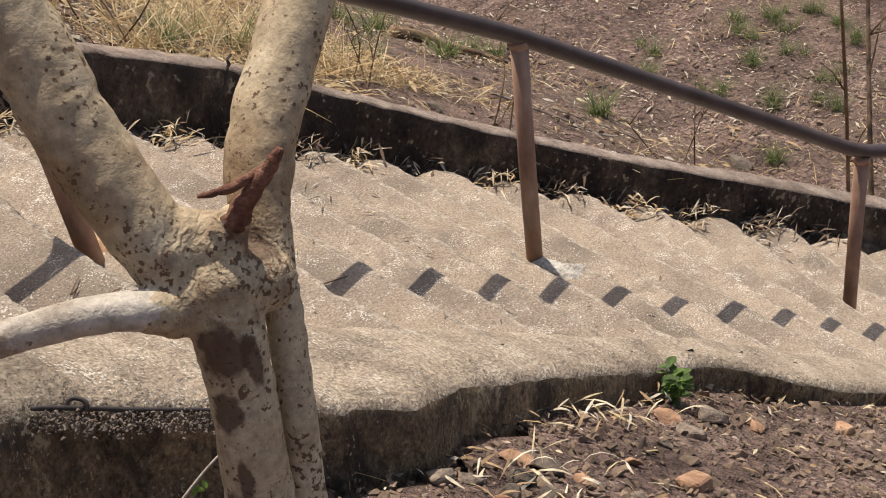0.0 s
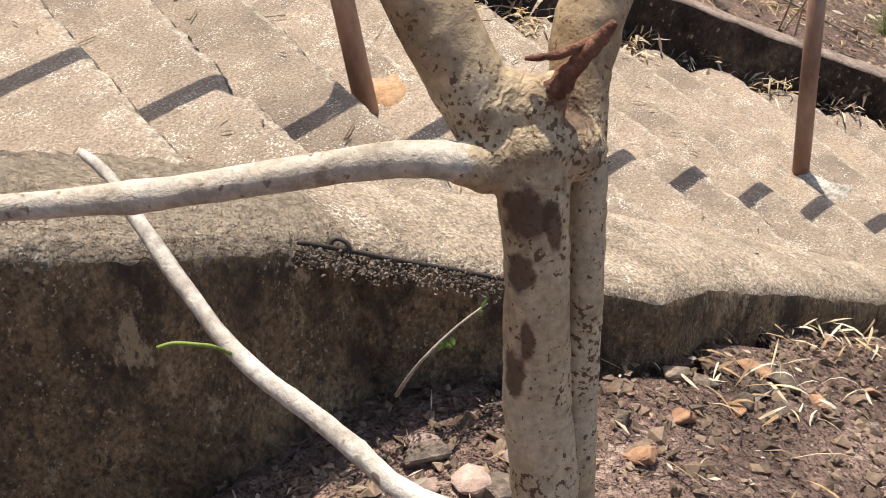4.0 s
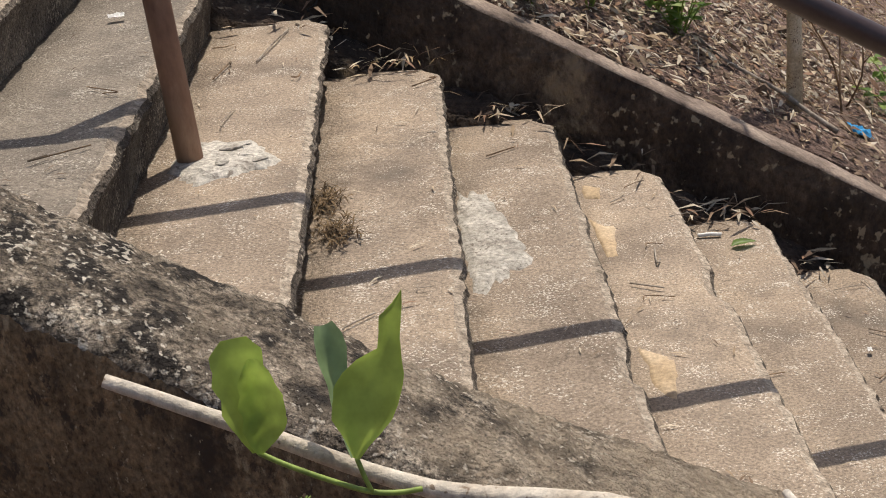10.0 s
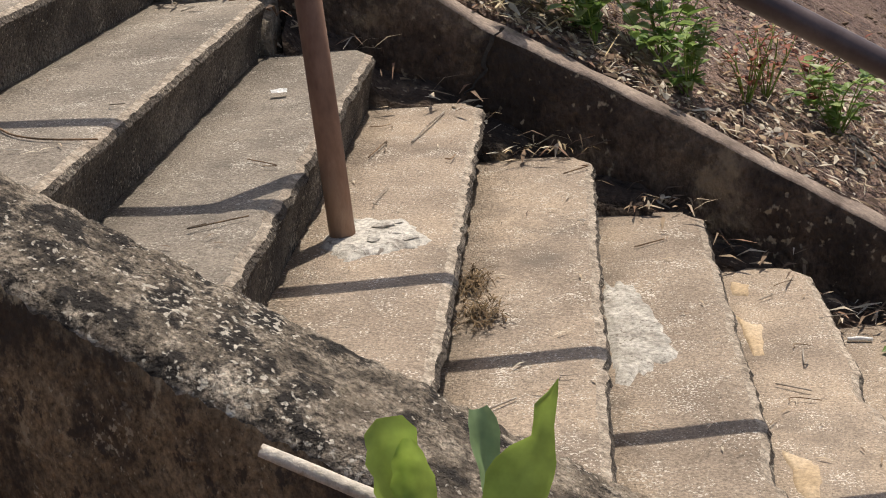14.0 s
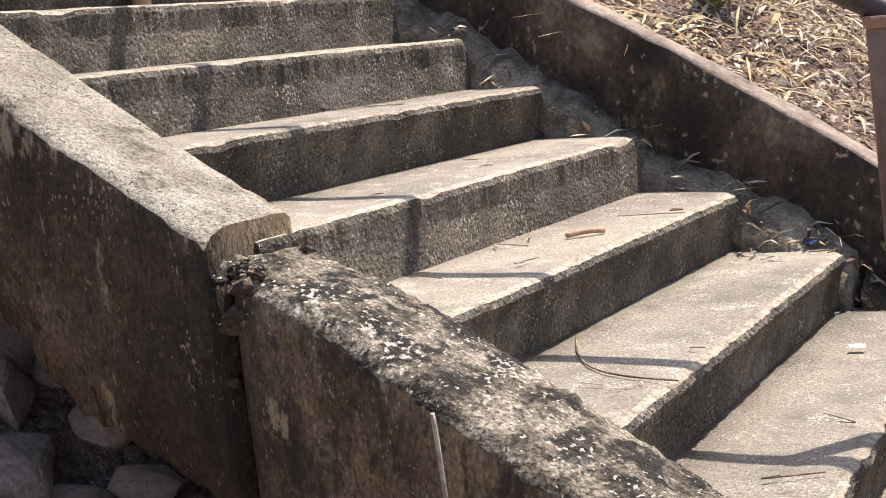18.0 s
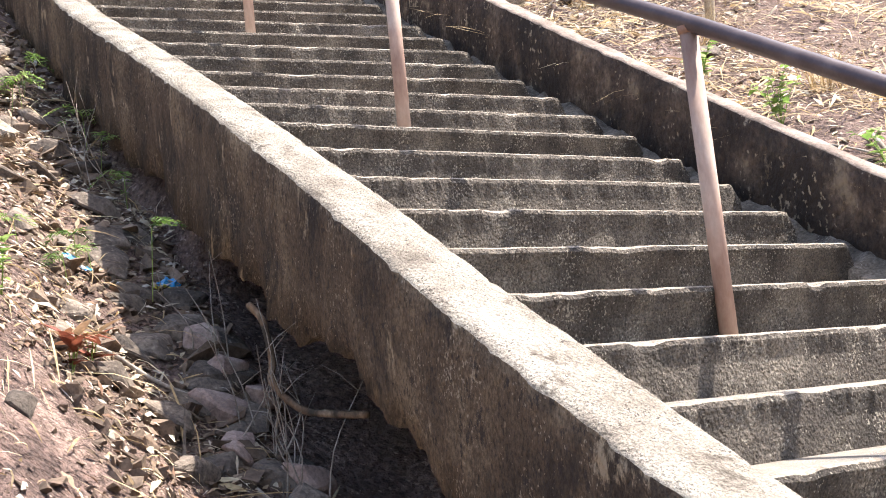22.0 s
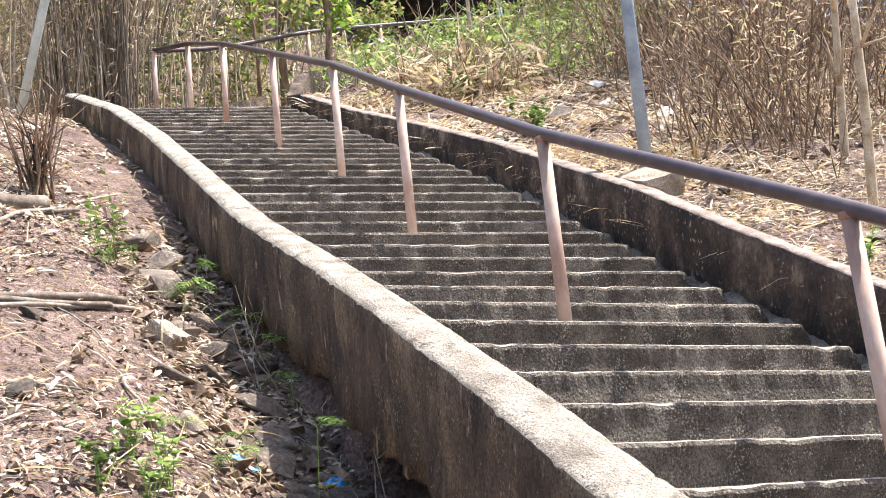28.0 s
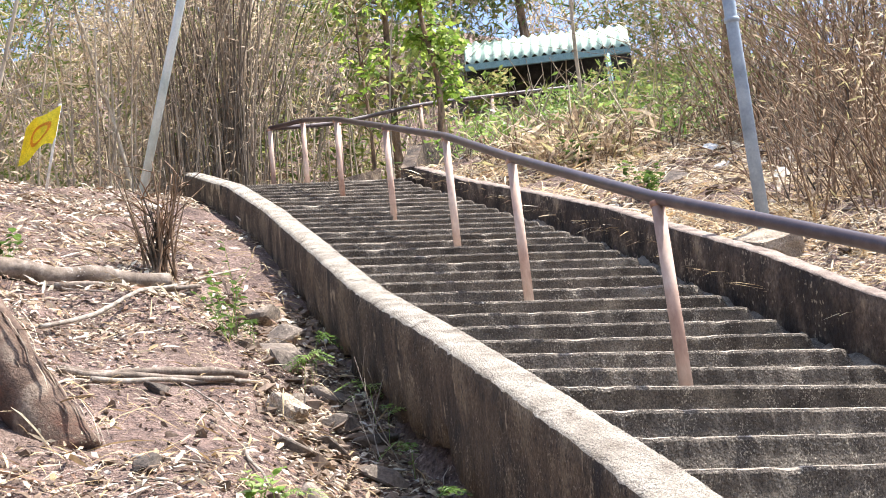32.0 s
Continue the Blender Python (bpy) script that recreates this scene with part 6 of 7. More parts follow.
rod("iron_loop", "bent loop of rusty reinforcing bar on the kerb", [(0.411, 1.507, -0.584), (0.417, 1.513, -0.572), (0.429, 1.509, -0.570), (0.440, 1.496, -0.580), (0.433, 1.489, -0.598)], 0.0042, IRON, "bar")


def loose_leaf(label, x, y, z, length, mat_, ang, seed):
    d = Vector((math.cos(ang), math.sin(ang), 0.12))
    v, f = leaf_blade((x, y, z), Vector((x, y, z)) + d * length, length * 0.28, (0, 0, 1), 0.5, 0.1, 6, 0.2, seed)
    tagged(new("fallen_leaf", mesh_of("fallen_leaf", v, f, mat_, True)), label, "leaf")


loose_leaf("green fallen leaf curled on a tread", 0.334, 3.31, -0.652, 0.075, BRIGHT_LEAF, 0.2, 1)
loose_leaf("green leaf sprouting beside the parapet", -0.30, 1.93, -0.32, 0.06, BRIGHT_LEAF, 2.4, 2)
loose_leaf("green leaf sprouting beside the parapet", -0.31, 1.92, -0.32, 0.05, BRIGHT_LEAF, 0.6, 3)
scrap("paper_chip", "small white chip on a tread", -1.163, 3.132, 0.04, WHITE_SCRAP, 31, 0.165)
scrap("paper_chip", "small white chip on a tread", 0.62, 2.96, 0.02, WHITE_SCRAP, 32, -0.825)
scrap("wrapper", "scrap of dark blue wrapper in the step corner", -1.40, 3.66, 0.07, DULL_BLUE, 33, 0.335)
for i in range(60):
    g = random.Random(700 + i)
    k = g.randint(-9, 5)
    e = near_end(k).lerp(far_end(k), g.uniform(0.08, 0.97))
    e2 = near_end(k + 1).lerp(far_end(k + 1), 0.5) - near_end(k).lerp(far_end(k), 0.5)
    p = e + Vector((e2.x, e2.y, 0)) * g.uniform(0.1, 0.9)
    rod("twig", "tiny dry twig on a tread", [(p.x, p.y, p.z + 0.008), (p.x + g.gauss(0, 0.02), p.y + g.gauss(0, 0.02), p.z + 0.010), (p.x + g.gauss(0, 0.05), p.y + g.gauss(0, 0.05), p.z + 0.008)], g.uniform(0.001, 0.002), DEADWOOD if i % 2 else STUMP)


DRY_MOSS = leafy("dry_moss_tuft", [(0.13, 0.085, 0.045), (0.22, 0.15, 0.08), (0.08, 0.055, 0.03)], 0.85, 0.1)


def moss(x, y, z, label, seed):
    g, soup = random.Random(seed), Soup()
    for _ in range(260):
        a = g.uniform(0, 6.28)
        soup.add(*strip(Vector((x + g.gauss(0, 0.022), y + g.gauss(0, 0.04), z + 0.004 + 0.012 * g.random())), Vector((math.cos(a), math.sin(a), g.uniform(0, 0.8))).normalized(), g.uniform(0.01, 0.04), 0.004, Vector((0, 0, 1)), 0.2, 2))
    tagged(new("dry_moss", soup.mesh("dry_moss", DRY_MOSS)), label, "moss", kind="stuff")


moss(-0.62, 2.45, -0.165, "tuft of dry moss in the joint of a step", 1)
moss(-0.66, 2.62, -0.165, "tuft of dry moss in the joint of a step", 2)


def crack(name, label, pts, seed):
    """A thin dark crack standing a hair proud of a wall face."""
    run = spline(pts, 5)
    g, verts, faces = random.Random(seed), [], []
    for p in run:
        q = p + Vector((g.gauss(0, 0.006), 0, 0))
        w = g.uniform(0.003, 0.008)
        verts += [q + Vector((-w, 0, 0)), q + Vector((w, 0, 0)), q + Vector((w * 0.5, 0.012, 0)), q + Vector((-w * 0.5, 0.012, 0))]
    for i in range(len(run) - 1):
        for j in range(4):
            a, b = 4 * i + j, 4 * i + (j + 1) % 4
            faces.append((a, a + 4, b + 4, b))
    tagged(new(name, mesh_of(name, verts, faces, NEAR_BLACK)), label, "crack", kind="structure")


crack("crack", "dark crack through the far wall", [(-0.656, 3.70, 0.19), (-0.70, 3.705, 0.12), (-0.72, 3.708, 0.06), (-0.77, 3.71, 0.0)], 1)
crack("crack", "dark crack through the far wall", [(2.03, 3.655, -1.37), (2.0, 3.655, -1.46), (1.93, 3.655, -1.52)], 2)
for i, pts in enumerate([[(-1.288, 1.25, 0.52), (-1.281, 1.25, 0.422), (-1.27, 1.25, 0.17), (-1.26, 1.2, -0.6)], [(-1.355, 1.25, 0.284), (-1.33, 1.25, 0.23), (-1.296, 1.25, 0.15), (-1.27, 1.2, -0.6)]]):
    rod("dry_stalk", "thin pale dry stalk before the parapet", pts, 0.0035, DEADWOOD, "stalk")
rod("root", "crooked bare root hanging from under the parapet", [(-4.398, 2.186, 1.428), (-4.337, 2.195, 1.367), (-4.291, 2.188, 1.234), (-4.255, 2.157, 1.167), (-4.129, 2.168, 1.074), (-3.991, 2.191, 1.048), (-3.88, 2.24, 1.036)], 0.012, STUMP, "root")


def crust():
    """Crumbling dark crust along the broken edge of the kerb."""
    g, soup = random.Random(77), Soup()
    shapes = [rock_data(1.0, 0.6, 800 + i, 8) for i in range(8)]
    for _ in range(1100):
        u = g.random()
        p = Vector((0.345, 1.478, -0.551)).lerp(Vector((0.70, 1.432, -0.772)), u) + Vector((g.gauss(0, 0.012), g.gauss(0.008, 0.020), g.gauss(0.001, 0.004)))
        m = Matrix.Translation(p) @ pose(0, 0, 0, g.uniform(0, 90), g.uniform(0, 90), g.uniform(0, 360)) @ Matrix.Scale(g.uniform(0.002, 0.0065), 4)
        vv, ff = g.choice(shapes)
        soup.add([m @ v for v in vv], ff)
    tagged(new("crust", soup.mesh("crust", STONE)), "crumbling dark concrete crust on the edge of the kerb", "rubble", kind="stuff")


crust()


def mortar_chunk(x, y, z, size, seed):
    vv, ff = rock_data(size, 0.28, 900 + seed, 12)
    ob = new("mortar_chunk", mesh_of("mortar_chunk", vv, ff, MORTAR))
    ob.matrix_world = Matrix.Translation((x, y, z + size * 0.2)) @ pose(0, 0, 0, seed * 7 % 11 - 5, seed * 5 % 9 - 4, seed * 53)
    return tagged(ob, "loose broken chunk of mortar at a post foot", "rubble", group="mortar chunks")


for i, (x, y, s) in enumerate([(-0.83, 2.56, 0.030), (-0.79, 2.52, 0.026), (-0.84, 2.47, 0.028), (-0.90, 2.58, 0.024), (-0.80, 2.58, 0.020), (-0.76, 2.47, 0.022), (-0.87, 2.43, 0.020), (-0.92, 2.52, 0.022)]):
    mortar_chunk(x, y, 0.006, s, i)


def sprig():
    t = thing("sprig", "thin dry sprig with a few green leaflets below the kerb", "twig")
    run = spline([(0.3557, 1.168, -0.6198), (0.362, 1.1191, -0.5434), (0.3858, 1.0948, -0.4937), (0.4382, 1.0942, -0.4655), (0.4888, 1.0892, -0.443)], 4)
    part("stem", tube("stem", run, list(np.linspace(0.0035, 0.0014, len(run))), DEADWOOD, 7, 0.2, 3), t)
    for i, (b, d) in enumerate([((0.478, 1.09, -0.447), (0.012, 0.0, 0.012)), ((0.470, 1.09, -0.452), (0.014, 0.004, -0.008)), ((0.424, 1.09, -0.475), (0.006, 0.0, -0.022)), ((0.41, 1.09, -0.48), (0.016, 0.0, -0.018)), ((0.415, 1.09, -0.478), (-0.014, 0.0, -0.016))]):
        v, f = leaf_blade(b, Vector(b) + Vector(d), 0.005, (0.1, -1, 0.4), 0.3, 0.1, 5)
        part("leaf", mesh_of("leaf", v, f, BRIGHT_LEAF, True), t)


sprig()


def rubble(x, y, z, size, mat_, seed):
    vv, ff = rock_data(size, 0.6, 950 + seed, 14)
    ob = new("rubble", mesh_of("rubble", vv, ff, mat_))
    ob.matrix_world = Matrix.Translation((x, y, z)) @ pose(0, 0, 0, seed * 31 % 40 - 20, seed * 17 % 40 - 20, seed * 53)
    return tagged(ob, "broken lump of concrete in the parapet joint", "rubble", group="parapet rubble")


a, s = near_end(3.97), across(3.97)
for i in range(30):
    g = random.Random(640 + i)
    p = a - s * g.uniform(0.0, 0.28)
    rubble(p.x + g.gauss(0.015, 0.035), p.y, p.z - g.uniform(0.02, 0.06), g.uniform(0.016, 0.034), PARAPET_TOP, i)
for i in range(6):
    g = random.Random(690 + i)
    p = a - s * (0.235 + g.uniform(-0.01, 0.012))
    rubble(p.x + g.gauss(0.0, 0.03), p.y, p.z - 0.03 - 0.3 * g.random(), g.uniform(0.025, 0.04), PARAPET_SIDE, 40 + i)
for i, (x, y, s) in enumerate([(0.46, 1.33, 0.055), (0.49, 1.21, 0.05), (0.40, 1.24, 0.04), (0.58, 1.24, 0.03)]):
    stone(x, y, s, 0.45, 170 + i, PINK_STONE, "pinkish broken stone on dark soil below the kerb")

for i, (x, y, s) in enumerate([(-3.0, 2.2, 0.15), (-3.15, 2.34, 0.14), (-2.88, 2.22, 0.12), (-3.27, 2.42, 0.15), (-3.34, 2.58, 0.14), (-3.06, 2.05, 0.12), (-2.84, 2.05, 0.13), (-3.2, 2.1, 0.12), (-2.95, 2.42, 0.13), (-3.12, 2.52, 0.12), (-2.78, 2.36, 0.11), (-2.7, 1.9, 0.11), (-3.4, 2.2, 0.12), (-4.55, 2.15, 0.13), (-4.75, 2.3, 0.12), (-4.35, 2.1, 0.11), (-4.95, 2.35, 0.12), (-4.15, 2.2, 0.12), (-4.6, 2.35, 0.1)]):
    stone(x, y, s, 0.55, 210 + i, PINK_STONE, "pinkish rubble in the hollow under the parapet")

# ---------- poles, flag and shed ----------
def build_pole(name, label, foot, top, radius, mat_, collar=None):
    t = thing(name, label, "pole", at=foot)
    d = Vector(top) - Vector(foot)
    part("shaft", tube("shaft", [-d * 0.03, d * 0.5, d], [radius, radius * 0.95, radius * 0.9], mat_, 16), t)
    if collar:
        c = d * collar
        part("collar", tube("collar", [c - d * 0.006, c + d * 0.006], radius * 1.12, mat_, 16), t)
    return t


build_pole("lamp_post", "leaning grey-blue painted steel pole in a concrete base", (-6.98, 5.86, 3.45), (-6.42, 5.40, 5.95), 0.043, STEEL_BLUE, 0.62)
block_stone(-6.78, 5.68, (0.32, 0.30, 0.20), "rough concrete footing of the steel pole", APRON, 35, "footing")
build_pole("pole", "slim leaning pole with faded pale blue paint", (-13.64, 4.06, 6.30), (-12.0, 4.42, 9.55), 0.045, PALE_PAINT)


def build_flag():
    t = thing("flag", "small yellow flag with an orange ring on a thin white pole", "flag", at=(-13.39, 3.03, 6.15))
    part("pole", tube("pole", [(0, 0, -0.05), (0.15, 0.04, 0.38), (0.30, 0.08, 0.76)], 0.014, WHITE_SCRAP, 8), t)
    a, b, w = Vector((0.16, 0.05, 0.40)), Vector((0.295, 0.08, 0.735)), Vector((-0.15, -0.32, -0.10))
    n, verts, faces = 14, [], []

    def cloth(u, v):
        p = a.lerp(b, v) + w * u
        return p + Vector((0.05 * math.sin(u * 6 + v * 2), -0.02 * math.sin(u * 5), -0.10 * u * u + 0.02 * math.sin(u * 7 + v * 3)))

    for j in range(n + 1):
        for i in range(n + 1):
            verts.append(cloth(i / n, j / n))
    for j in range(n):
        for i in range(n):
            q = j * (n + 1) + i
            faces.append((q, q + 1, q + n + 2, q + n + 1))
    c = part("cloth", mesh_of("cloth", verts, faces, YELLOW_CLOTH, True), t)
    ring, rf, m = [], [], 24
    for i in range(m):
        an = 2 * math.pi * i / m
        for r in (0.19, 0.27):
            ring.append(cloth(0.42 + r * math.cos(an), 0.5 + r * math.sin(an)) + Vector((0.006, -0.003, 0.002)))
    for i in range(m):
        p, q = 2 * i, 2 * ((i + 1) % m)
        rf.append((p, p + 1, q + 1, q))
    part("ring", mesh_of("ring", ring, rf, ORANGE_PRINT), c, "orange printed ring")


build_flag()


def build_shed():
    t = thing("shed", "open shed with a pale green corrugated roof among trees", "shed")
    a, b = Vector((-20.28, 12.22, 11.83)), Vector((-18.64, 14.58, 11.75))
    c, d = Vector((-21.3, 12.9, 12.78)), Vector((-19.6, 15.35, 12.70))
    n, verts, faces = 90, [], []
    for i in range(n + 1):
        u = i / n
        wave = Vector((0, 0, 0.035 * math.sin(u * 2 * math.pi * 17)))
        verts += [a.lerp(b, u) + wave, c.lerp(d, u) + wave]
    for i in range(n):
        faces.append((2 * i, 2 * i + 2, 2 * i + 3, 2 * i + 1))
    roof = part("roof", mesh_of("roof", verts, faces, ROOFING, True), t, "weathered pale green corrugated sheet")
    sol = roof.modifiers.new("thickness", "SOLIDIFY")
    sol.thickness = 0.012
    way = (b - a).normalized()
    out = Vector((way.y, -way.x, 0))

    def beam(name, p, q, w, h, mat_, label=""):
        dd = (q - p).normalized()
        s = dd.cross(Vector((0, 0, 1))).normalized() * w
        u = Vector((0, 0, h))
        v = [p - s - u, p + s - u, p + s + u, p - s + u, q - s - u, q + s - u, q + s + u, q - s + u]
        part(name, mesh_of(name, v, [(0, 1, 2, 3), (7, 6, 5, 4), (0, 4, 5, 1), (1, 5, 6, 2), (2, 6, 7, 3), (3, 7, 4, 0)], mat_), t, label)

    dz = Vector((0, 0, 0.10))
    beam("fascia", a - dz, b - dz, 0.02, 0.06, TEAL_PAINT, "faded teal fascia board")
    p = a.lerp(b, 0.86) - dz * 1.4
    part("column", tube("column", [p - Vector((0, 0, 2.2)), p], 0.05, TEAL_PAINT, 8), t)
    # Added near-black sheet paints the shade inside the open shed.
    e, f = c - Vector((0, 0, 0.15)), d - Vector((0, 0, 0.15))
    beam("back_wall", (e - Vector((0, 0, 1.2))), (f - Vector((0, 0, 1.2))), 0.03, 1.2, NEAR_BLACK, "near-black sheet standing in for the shaded interior")


build_shed()


# ---------- bamboo, thicket and trees ----------
def build_bamboo(x, y, count, height, spread, label, seed, leaves=700, radius=0.016, culm=None):
    g = random.Random(seed)
    z = ground_z(x, y)
    t = thing("bamboo_clump", label, "bamboo", group="bamboo clumps", at=(x, y, z))
    lv = Soup()
    for i in range(count):
        a, rr = g.uniform(0, 6.28), abs(g.gauss(0, spread))
        bx, by = math.cos(a) * rr, math.sin(a) * rr
        h = height * g.uniform(0.55, 1.1)
        ln = g.gauss(0.12, 0.16 if culm else 0.3) * h
        top = Vector((bx + math.cos(a) * ln, by + math.sin(a) * ln, h))
        pts = spline([(bx, by, -0.3), (bx + math.cos(a) * ln * 0.15, by + math.sin(a) * ln * 0.15, h * 0.45), top, top + Vector((math.cos(a) * ln * 0.7, math.sin(a) * ln * 0.7, h * 0.12))], 3)
        r = radius * g.uniform(0.6, 1.2)
        part("culm", tube("culm", pts, list(np.linspace(r, r * 0.3, len(pts))), culm or CULM, 5), t)
        for _ in range(leaves // count):
            p = pts[g.randint(2, len(pts) - 1)] + Vector((g.gauss(0, 0.18), g.gauss(0, 0.18), g.gauss(0, 0.2)))
            w = Vector((g.gauss(0, 1), g.gauss(0, 1), g.gauss(-0.5, 0.6))).normalized()
            lv.add(*strip(p, w, g.uniform(0.06, 0.17), 0.012, Vector((g.gauss(0, 1), g.gauss(0, 1), 1)).normalized(), 0.1, 2))
    part("foliage", lv.mesh("foliage", BROWN_LEAF), t, "sparse dry bamboo leaves")


build_bamboo(-16.2, 6.1, 190, 5.0, 0.30, "dense clump of dark dry bamboo at the head of the steps", 1, 3200, 0.011, DARK_CULM)
build_bamboo(-16.6, 5.6, 90, 5.0, 0.35, "dense clump of dark dry bamboo", 6, 2200, 0.010, DARK_CULM)
build_bamboo(-17.2, 5.2, 26, 4.8, 0.5, "loose clump of dry brown bamboo", 2, 2000, 0.013)
build_bamboo(-16.6, 4.3, 20, 4.6, 0.5, "loose clump of dry brown bamboo", 3, 1000)
build_bamboo(-17.6, 3.2, 22, 5.0, 0.7, "loose clump of dry brown bamboo", 4, 1000)
build_bamboo(-17.0, 7.4, 20, 4.6, 0.6, "loose clump of dry brown bamboo", 5, 1000)


def thicket(name, label, count, box, mat_, size, seed, stems=0, stem_h=2.5, lump=1.0, width=0.25, stem_mat=None):
    """A far mass of twigs and leaves: leaf sprays gathered in lumps, with gaps between."""
    g, lv = random.Random(seed), Soup()
    (x0, x1), (y0, y1), (h0, h1) = box
    made, tries = 0, 0
    while made < count and tries < count * 6:
        tries += 1
        x, y = g.uniform(x0, x1), g.uniform(y0, y1)
        h = lerp(h0, h1, g.random())
        if noise.noise(Vector((x * lump, y * lump, h * lump + seed))) < g.uniform(-0.25, 0.25):
            continue
        if x > -21.2 and 9.6 < y < 16.2 and x < -12 and h > (0.9 if x > -17 else 0.4):
            continue
        p = Vector((x, y, ground_z(x, y) + h))
        for _ in range(3):
            w = Vector((g.gauss(0, 1), g.gauss(0, 1), g.gauss(-0.2, 0.7))).normalized()
            s = g.uniform(*size)
            lv.add(*strip(p + Vector((g.gauss(0, 0.1), g.gauss(0, 0.1), g.gauss(0, 0.1))), w, s, s * width, Vector((g.gauss(0, 1), g.gauss(0, 1), 1)).normalized(), 0.12, 1 if size[1] > 0.3 else 2))
        made += 1
    tagged(new(name, lv.mesh(name, mat_)), label, "undergrowth", kind="stuff")
    if stems:
        st = Soup()
        for _ in range(stems):
            x, y = g.uniform(x0, x1), g.uniform(y0, y1)
            z, h = ground_z(x, y), stem_h * g.uniform(0.4, 1.1)
            if x > -21.2 and 10.0 < y < 16.2 and x < -12:
                h *= 0.35
            lean = 0.6 if stem_mat else 0.4
            dx, dy = g.gauss(0, lean) * h, g.gauss(0, lean) * h
            r = g.uniform(0.003, 0.008) if stem_mat else g.uniform(0.005, 0.014)
            st.add(*tube_data([(x, y, z - 0.1), (x + dx * 0.35 + g.gauss(0, 0.04), y + dy * 0.35, z + h * 0.5), (x + dx, y + dy, z + h)], [r, r * 0.8, r * 0.3], 4))
        tagged(new("bare_stems", st.mesh("bare_stems", stem_mat or CULM)), "thin bare stems in the undergrowth", "stems", kind="stuff")


thicket("thicket", "dry brown thicket behind the crest", 12000, ((-21, -16.3), (-3, 7), (0.1, 5.0)), BROWN_LEAF, (0.06, 0.22), 1, 150, 4.5, 0.9, 0.13)
thicket("thicket", "green leafy thicket behind the crest", 10000, ((-21, -16.6), (-3, 5), (0.3, 4.8)), OLIVE_LEAF, (0.06, 0.17), 2, 0, 3, 0.8, 0.2)
thicket("thicket", "dry brown canopy of bamboo behind the crest", 9000, ((-25, -19), (-7, 8), (2.5, 8.5)), BROWN_LEAF, (0.12, 0.34), 21, 160, 8.0, 0.6, 0.13)
thicket("thicket", "sunlit green canopy behind the crest", 7000, ((-25, -19.5), (-7, 8), (2.0, 8.0)), OLIVE_LEAF, (0.12, 0.30), 22, 0, 3, 0.6, 0.2)
thicket("thicket", "brown and green thicket behind the upper flight", 6500, ((-23, -17.8), (6.5, 18), (0.2, 4.5)), OLIVE_LEAF, (0.10, 0.28), 3, 220, 4.0, 0.7, 0.2)
thicket("thicket", "dry thicket behind the upper flight", 5000, ((-24, -18), (7, 20), (0.2, 5.0)), BROWN_LEAF, (0.12, 0.30), 4, 160, 4.5, 0.8, 0.16)
thicket("dry_bush", "tangled dry brown bush on the bank", 800, ((-11.6, -8.8), (9.4, 12.2), (0.0, 2.6)), DRY_BUSH, (0.05, 0.16), 5, 520, 2.6, 1.3, 0.14, STUMP)
thicket("bush", "olive green leaves in the dry bush", 1500, ((-12.5, -9.2), (9.8, 13.0), (0.6, 3.4)), OLIVE_LEAF, (0.06, 0.16), 6, 120, 3.0, 1.2, 0.24)
thicket("bush", "yellow-green shrubs on the bank", 1300, ((-16, -12), (9.3, 13.5), (0.0, 0.5)), OLIVE_LEAF, (0.06, 0.14), 7, 120, 1.2, 1.0, 0.3)
thicket("bush", "low green shrubs beside the upper flight", 600, ((-15.5, -11.5), (8.0, 10.5), (0.0, 0.5)), BRIGHT_LEAF, (0.05, 0.13), 8, 80, 0.9, 1.4, 0.35)
thicket("dry_stems", "cut dry stems and roots on the bank", 500, ((-13.0, -11.3), (7.7, 9.2), (0.0, 0.3)), DRY_BUSH, (0.10, 0.3), 9, 260, 0.6, 1.4, 0.15, STUMP)
thicket("dry_bush", "withered brown bush high on the bank", 500, ((-9.5, -6.0), (8.0, 10.5), (0.0, 2.0)), DRY_BUSH, (0.04, 0.13), 10, 420, 2.2, 1.2, 0.14, STUMP)
thicket("dry_bush", "tangled dry bush of brown twigs on the bank", 350, ((-7.9, -6.6), (6.7, 8.0), (0.0, 1.3)), DRY_BUSH, (0.04, 0.11), 11, 160, 1.5, 1.5, 0.14, STUMP)


TREE_LEAF = leafy("bright_tree_leaf", [(0.34, 0.46, 0.07), (0.42, 0.54, 0.11), (0.20, 0.31, 0.05), (0.48, 0.56, 0.16), (0.15, 0.24, 0.04)], 0.45, 0.55)


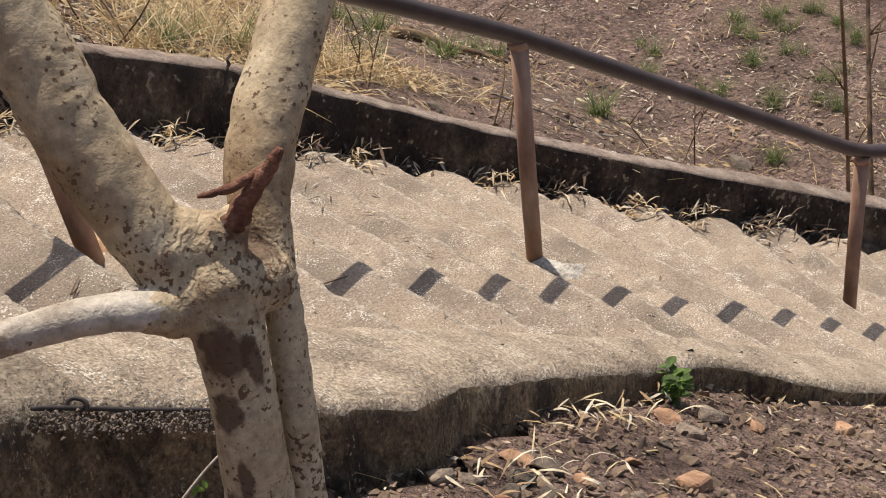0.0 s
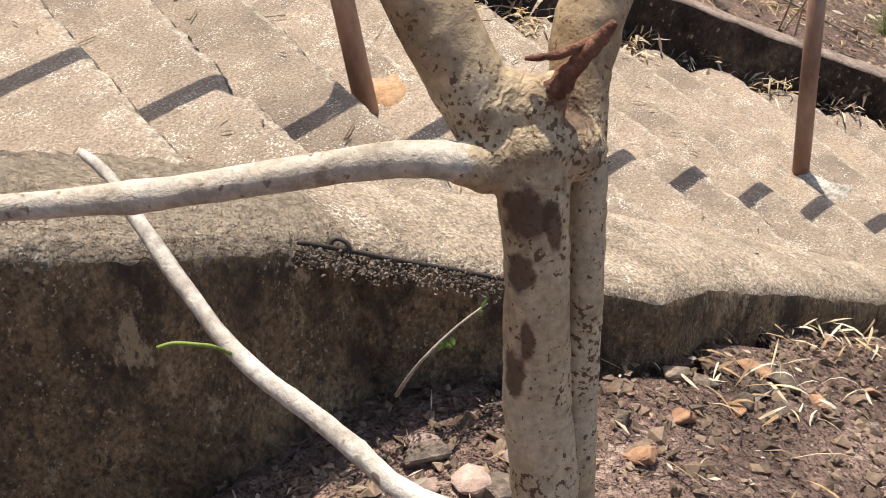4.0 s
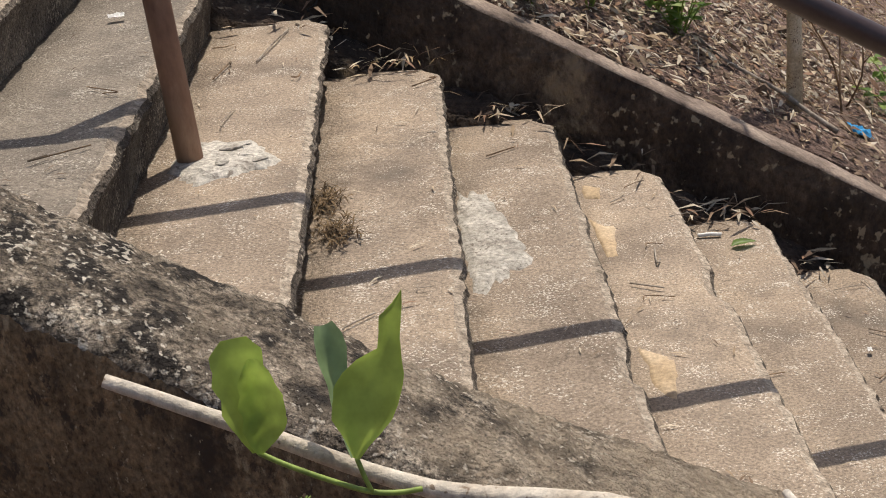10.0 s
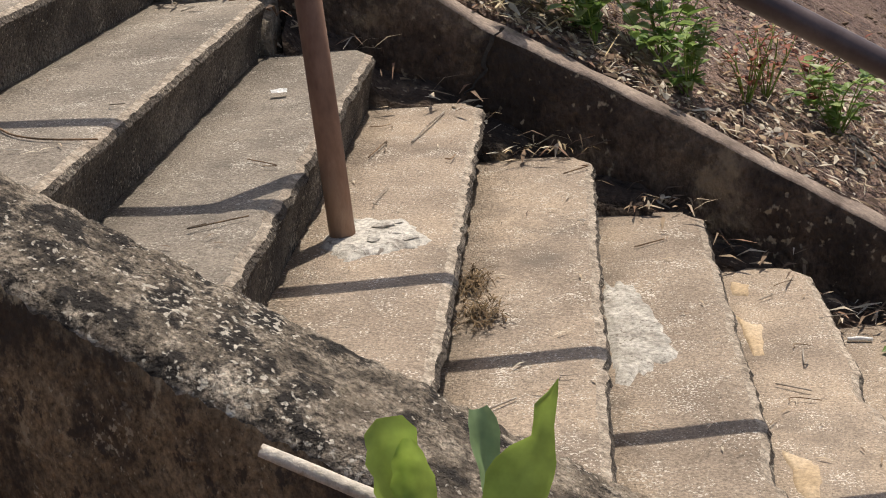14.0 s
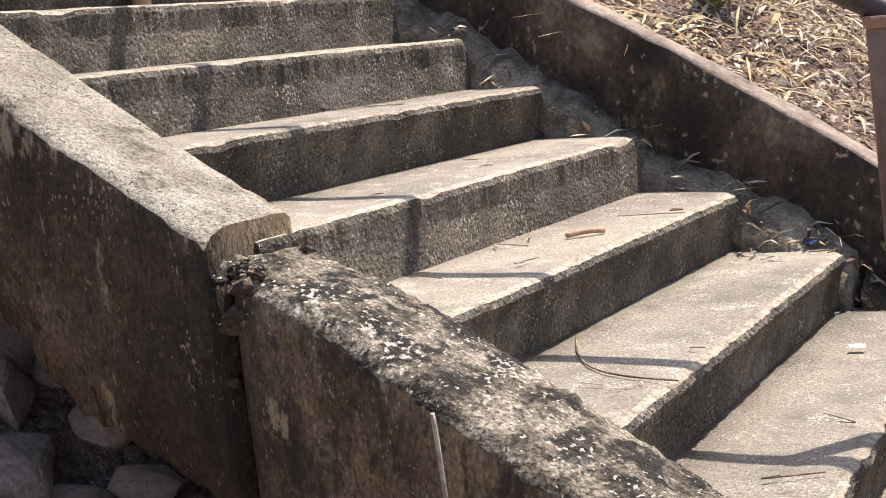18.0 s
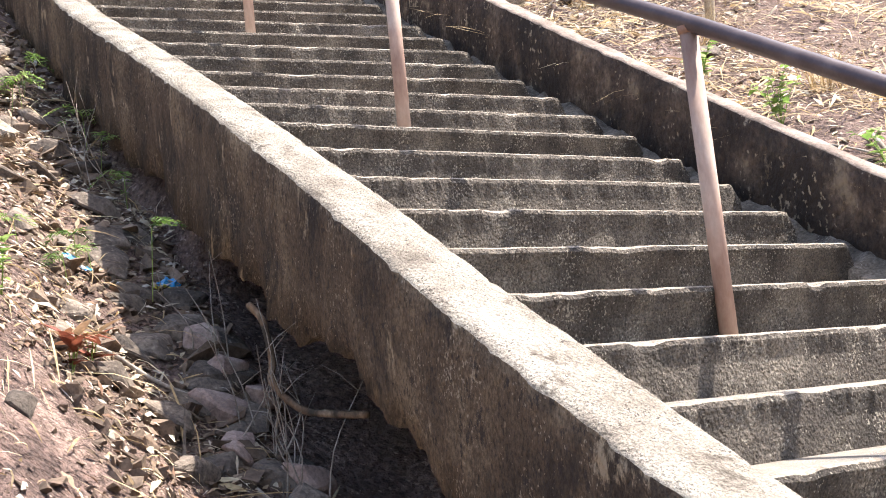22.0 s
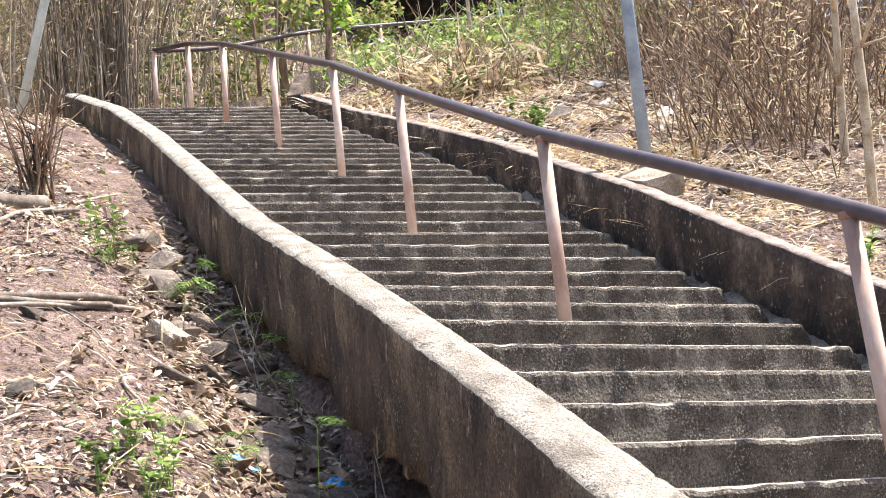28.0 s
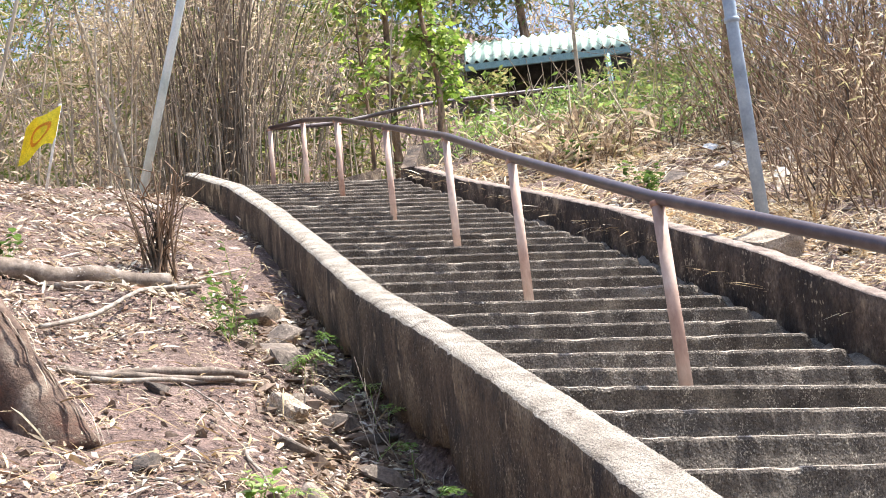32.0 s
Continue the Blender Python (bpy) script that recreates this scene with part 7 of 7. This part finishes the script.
def build_tree(x, y, height, label, mat_, seed, crown=1.0, leaf=0.11, count=1500, trunk=0.09, lean=(0, 0), name="tree", sprays=16):
    g = random.Random(seed)
    z = ground_z(x, y)
    t = thing(name, label, "tree", at=(x, y, z))
    top = Vector((lean[0], lean[1], height))
    run = spline([(0, 0, -0.2), top * 0.35 + Vector((g.gauss(0, 0.08), g.gauss(0, 0.08), 0)), top * 0.7, top], 5)
    part("trunk", tube("trunk", run, list(np.linspace(trunk, trunk * 0.25, len(run))), STUMP, 10, 0.25, seed), t)
    lv = Soup()
    for i in range(sprays):
        p = Vector(run[g.randint(len(run) // 3, len(run) - 1)])
        a = g.uniform(0, 6.28)
        e = p + Vector((math.cos(a), math.sin(a), g.uniform(0.0, 0.7))) * crown * g.uniform(0.35, 1.0)
        m = (p + e) / 2 + Vector((0, 0, 0.12))
        part("limb", tube("limb", spline([p, m, e], 3), list(np.linspace(trunk * 0.32, 0.006, 7)), STUMP, 6), t)
        for _ in range(count // sprays):
            q = p.lerp(e, g.uniform(0.35, 1.1)) + Vector((g.gauss(0, 0.16), g.gauss(0, 0.16), g.gauss(0, 0.14))) * crown
            w = Vector((g.gauss(0, 1), g.gauss(0, 1), g.gauss(-0.4, 0.6))).normalized()
            s = leaf * g.uniform(0.6, 1.2)
            lv.add(*strip(q, w, s, s * 0.5, Vector((g.gauss(0, 1), g.gauss(0, 1), 1)).normalized(), 0.15, 2))
    part("crown", lv.mesh("crown", mat_), t)
    return t


build_tree(-15.6, 8.63, 3.4, "young tree with bright green leaves beside the upper flight", TREE_LEAF, 1, 0.46, 0.13, 1100, 0.055, (0.05, 0.0), sprays=24)
build_tree(-16.5, 8.2, 3.0, "slender young tree with fresh leaves", TREE_LEAF, 2, 0.5, 0.13, 200, 0.035, (0.1, -0.1))
build_tree(-17.4, 10.7, 1.2, "yellow-green young tree before the shed", OLIVE_LEAF, 3, 0.5, 0.12, 450, 0.04)
build_tree(-14.3, 12.6, 4.2, "thin tree with sparse olive leaves on the bank", OLIVE_LEAF, 4, 1.0, 0.14, 900, 0.06, (0.3, 0.4))
build_tree(-13.2, 13.4, 4.0, "thin tree with sparse yellow-green leaves on the bank", OLIVE_LEAF, 5, 1.1, 0.14, 1000, 0.06, (-0.2, -0.3))
build_tree(-11.0, 12.6, 3.8, "thin dry tree with few leaves on the bank", OLIVE_LEAF, 6, 1.1, 0.12, 500, 0.05, (0.3, 0.2))
build_tree(-18.5, 2.3, 4.6, "feathery green tree behind the crest", GREEN_LEAF, 7, 1.3, 0.16, 1500, 0.07)
build_tree(-18.9, 1.0, 5.0, "feathery green tree behind the crest", GREEN_LEAF, 8, 1.3, 0.16, 1300, 0.07)
build_tree(-17.9, 9.4, 4.6, "tall leafy tree behind the upper flight", OLIVE_LEAF, 9, 1.3, 0.15, 1400, 0.08)
build_tree(-21.5, 14.5, 5.2, "leafy tree behind the shed", OLIVE_LEAF, 10, 1.7, 0.18, 1800, 0.10)
build_tree(-22.5, 11.5, 5.0, "leafy tree behind the shed", OLIVE_LEAF, 11, 1.7, 0.18, 1600, 0.10)


def bare_tree(x, y, top, radius, label, seed, mat_=None, forks=5):
    g = random.Random(seed)
    z = ground_z(x, y)
    t = thing("bare_tree", label, "tree", at=(x, y, z))
    d = Vector(top) - Vector((x, y, z))
    run = spline([(0, 0, -0.1), d * 0.4 + Vector((g.gauss(0, 0.02), g.gauss(0, 0.02), 0)), d], 5)
    part("trunk", tube("trunk", run, list(np.linspace(radius, radius * 0.6, len(run))), mat_ or CULM, 10, 0.2, seed), t)
    for i in range(forks):
        p = Vector(run[g.randint(3, len(run) - 1)])
        e = p + Vector((g.gauss(0, 0.3), g.gauss(0, 0.3), g.uniform(0.1, 0.5)))
        part("limb", tube("limb", [p, (p + e) / 2 + Vector((0, 0, 0.03)), e], [radius * 0.4, radius * 0.3, 0.002], mat_ or CULM, 6), t)
    return t


bare_tree(0.67, 4.07, (0.62, 4.2, 0.9), 0.028, "thin yellowish tree trunk behind the wall", 1, BARK, 3)
bare_tree(-5.45, 6.05, (-5.2, 5.95, 5.2), 0.03, "pale yellowish tree trunk on the bank", 2, BARK, 3)
bare_tree(-6.35, 7.0, (-5.95, 6.85, 6.0), 0.03, "pale bare tree trunk on the bank", 3, BARK, 9)
bare_tree(4.92, 2.98, (5.5, 3.5, -2.2), 0.014, "thin bare tree at the edge of the path", 4, STUMP, 5)
bare_tree(5.6, 3.6, (5.3, 3.5, -2.4), 0.012, "thin bare sapling beside bare ground", 5, STUMP, 3)
bare_tree(-13.6, 9.6, (-13.4, 9.5, 9.6), 0.03, "thin bare tree on the bank", 6, CULM, 8)
bare_tree(-12.6, 11.3, (-12.5, 11.2, 9.2), 0.03, "thin pale bare tree on the bank", 7, BARK, 8)
bare_tree(-16.0, 4.9, (-17.0, 4.3, 10.5), 0.03, "bare leaning tree behind the crest", 8, CULM, 7)
bare_tree(-16.2, 2.9, (-15.7, 3.6, 10.5), 0.03, "bare leaning tree behind the crest", 9, CULM, 7)
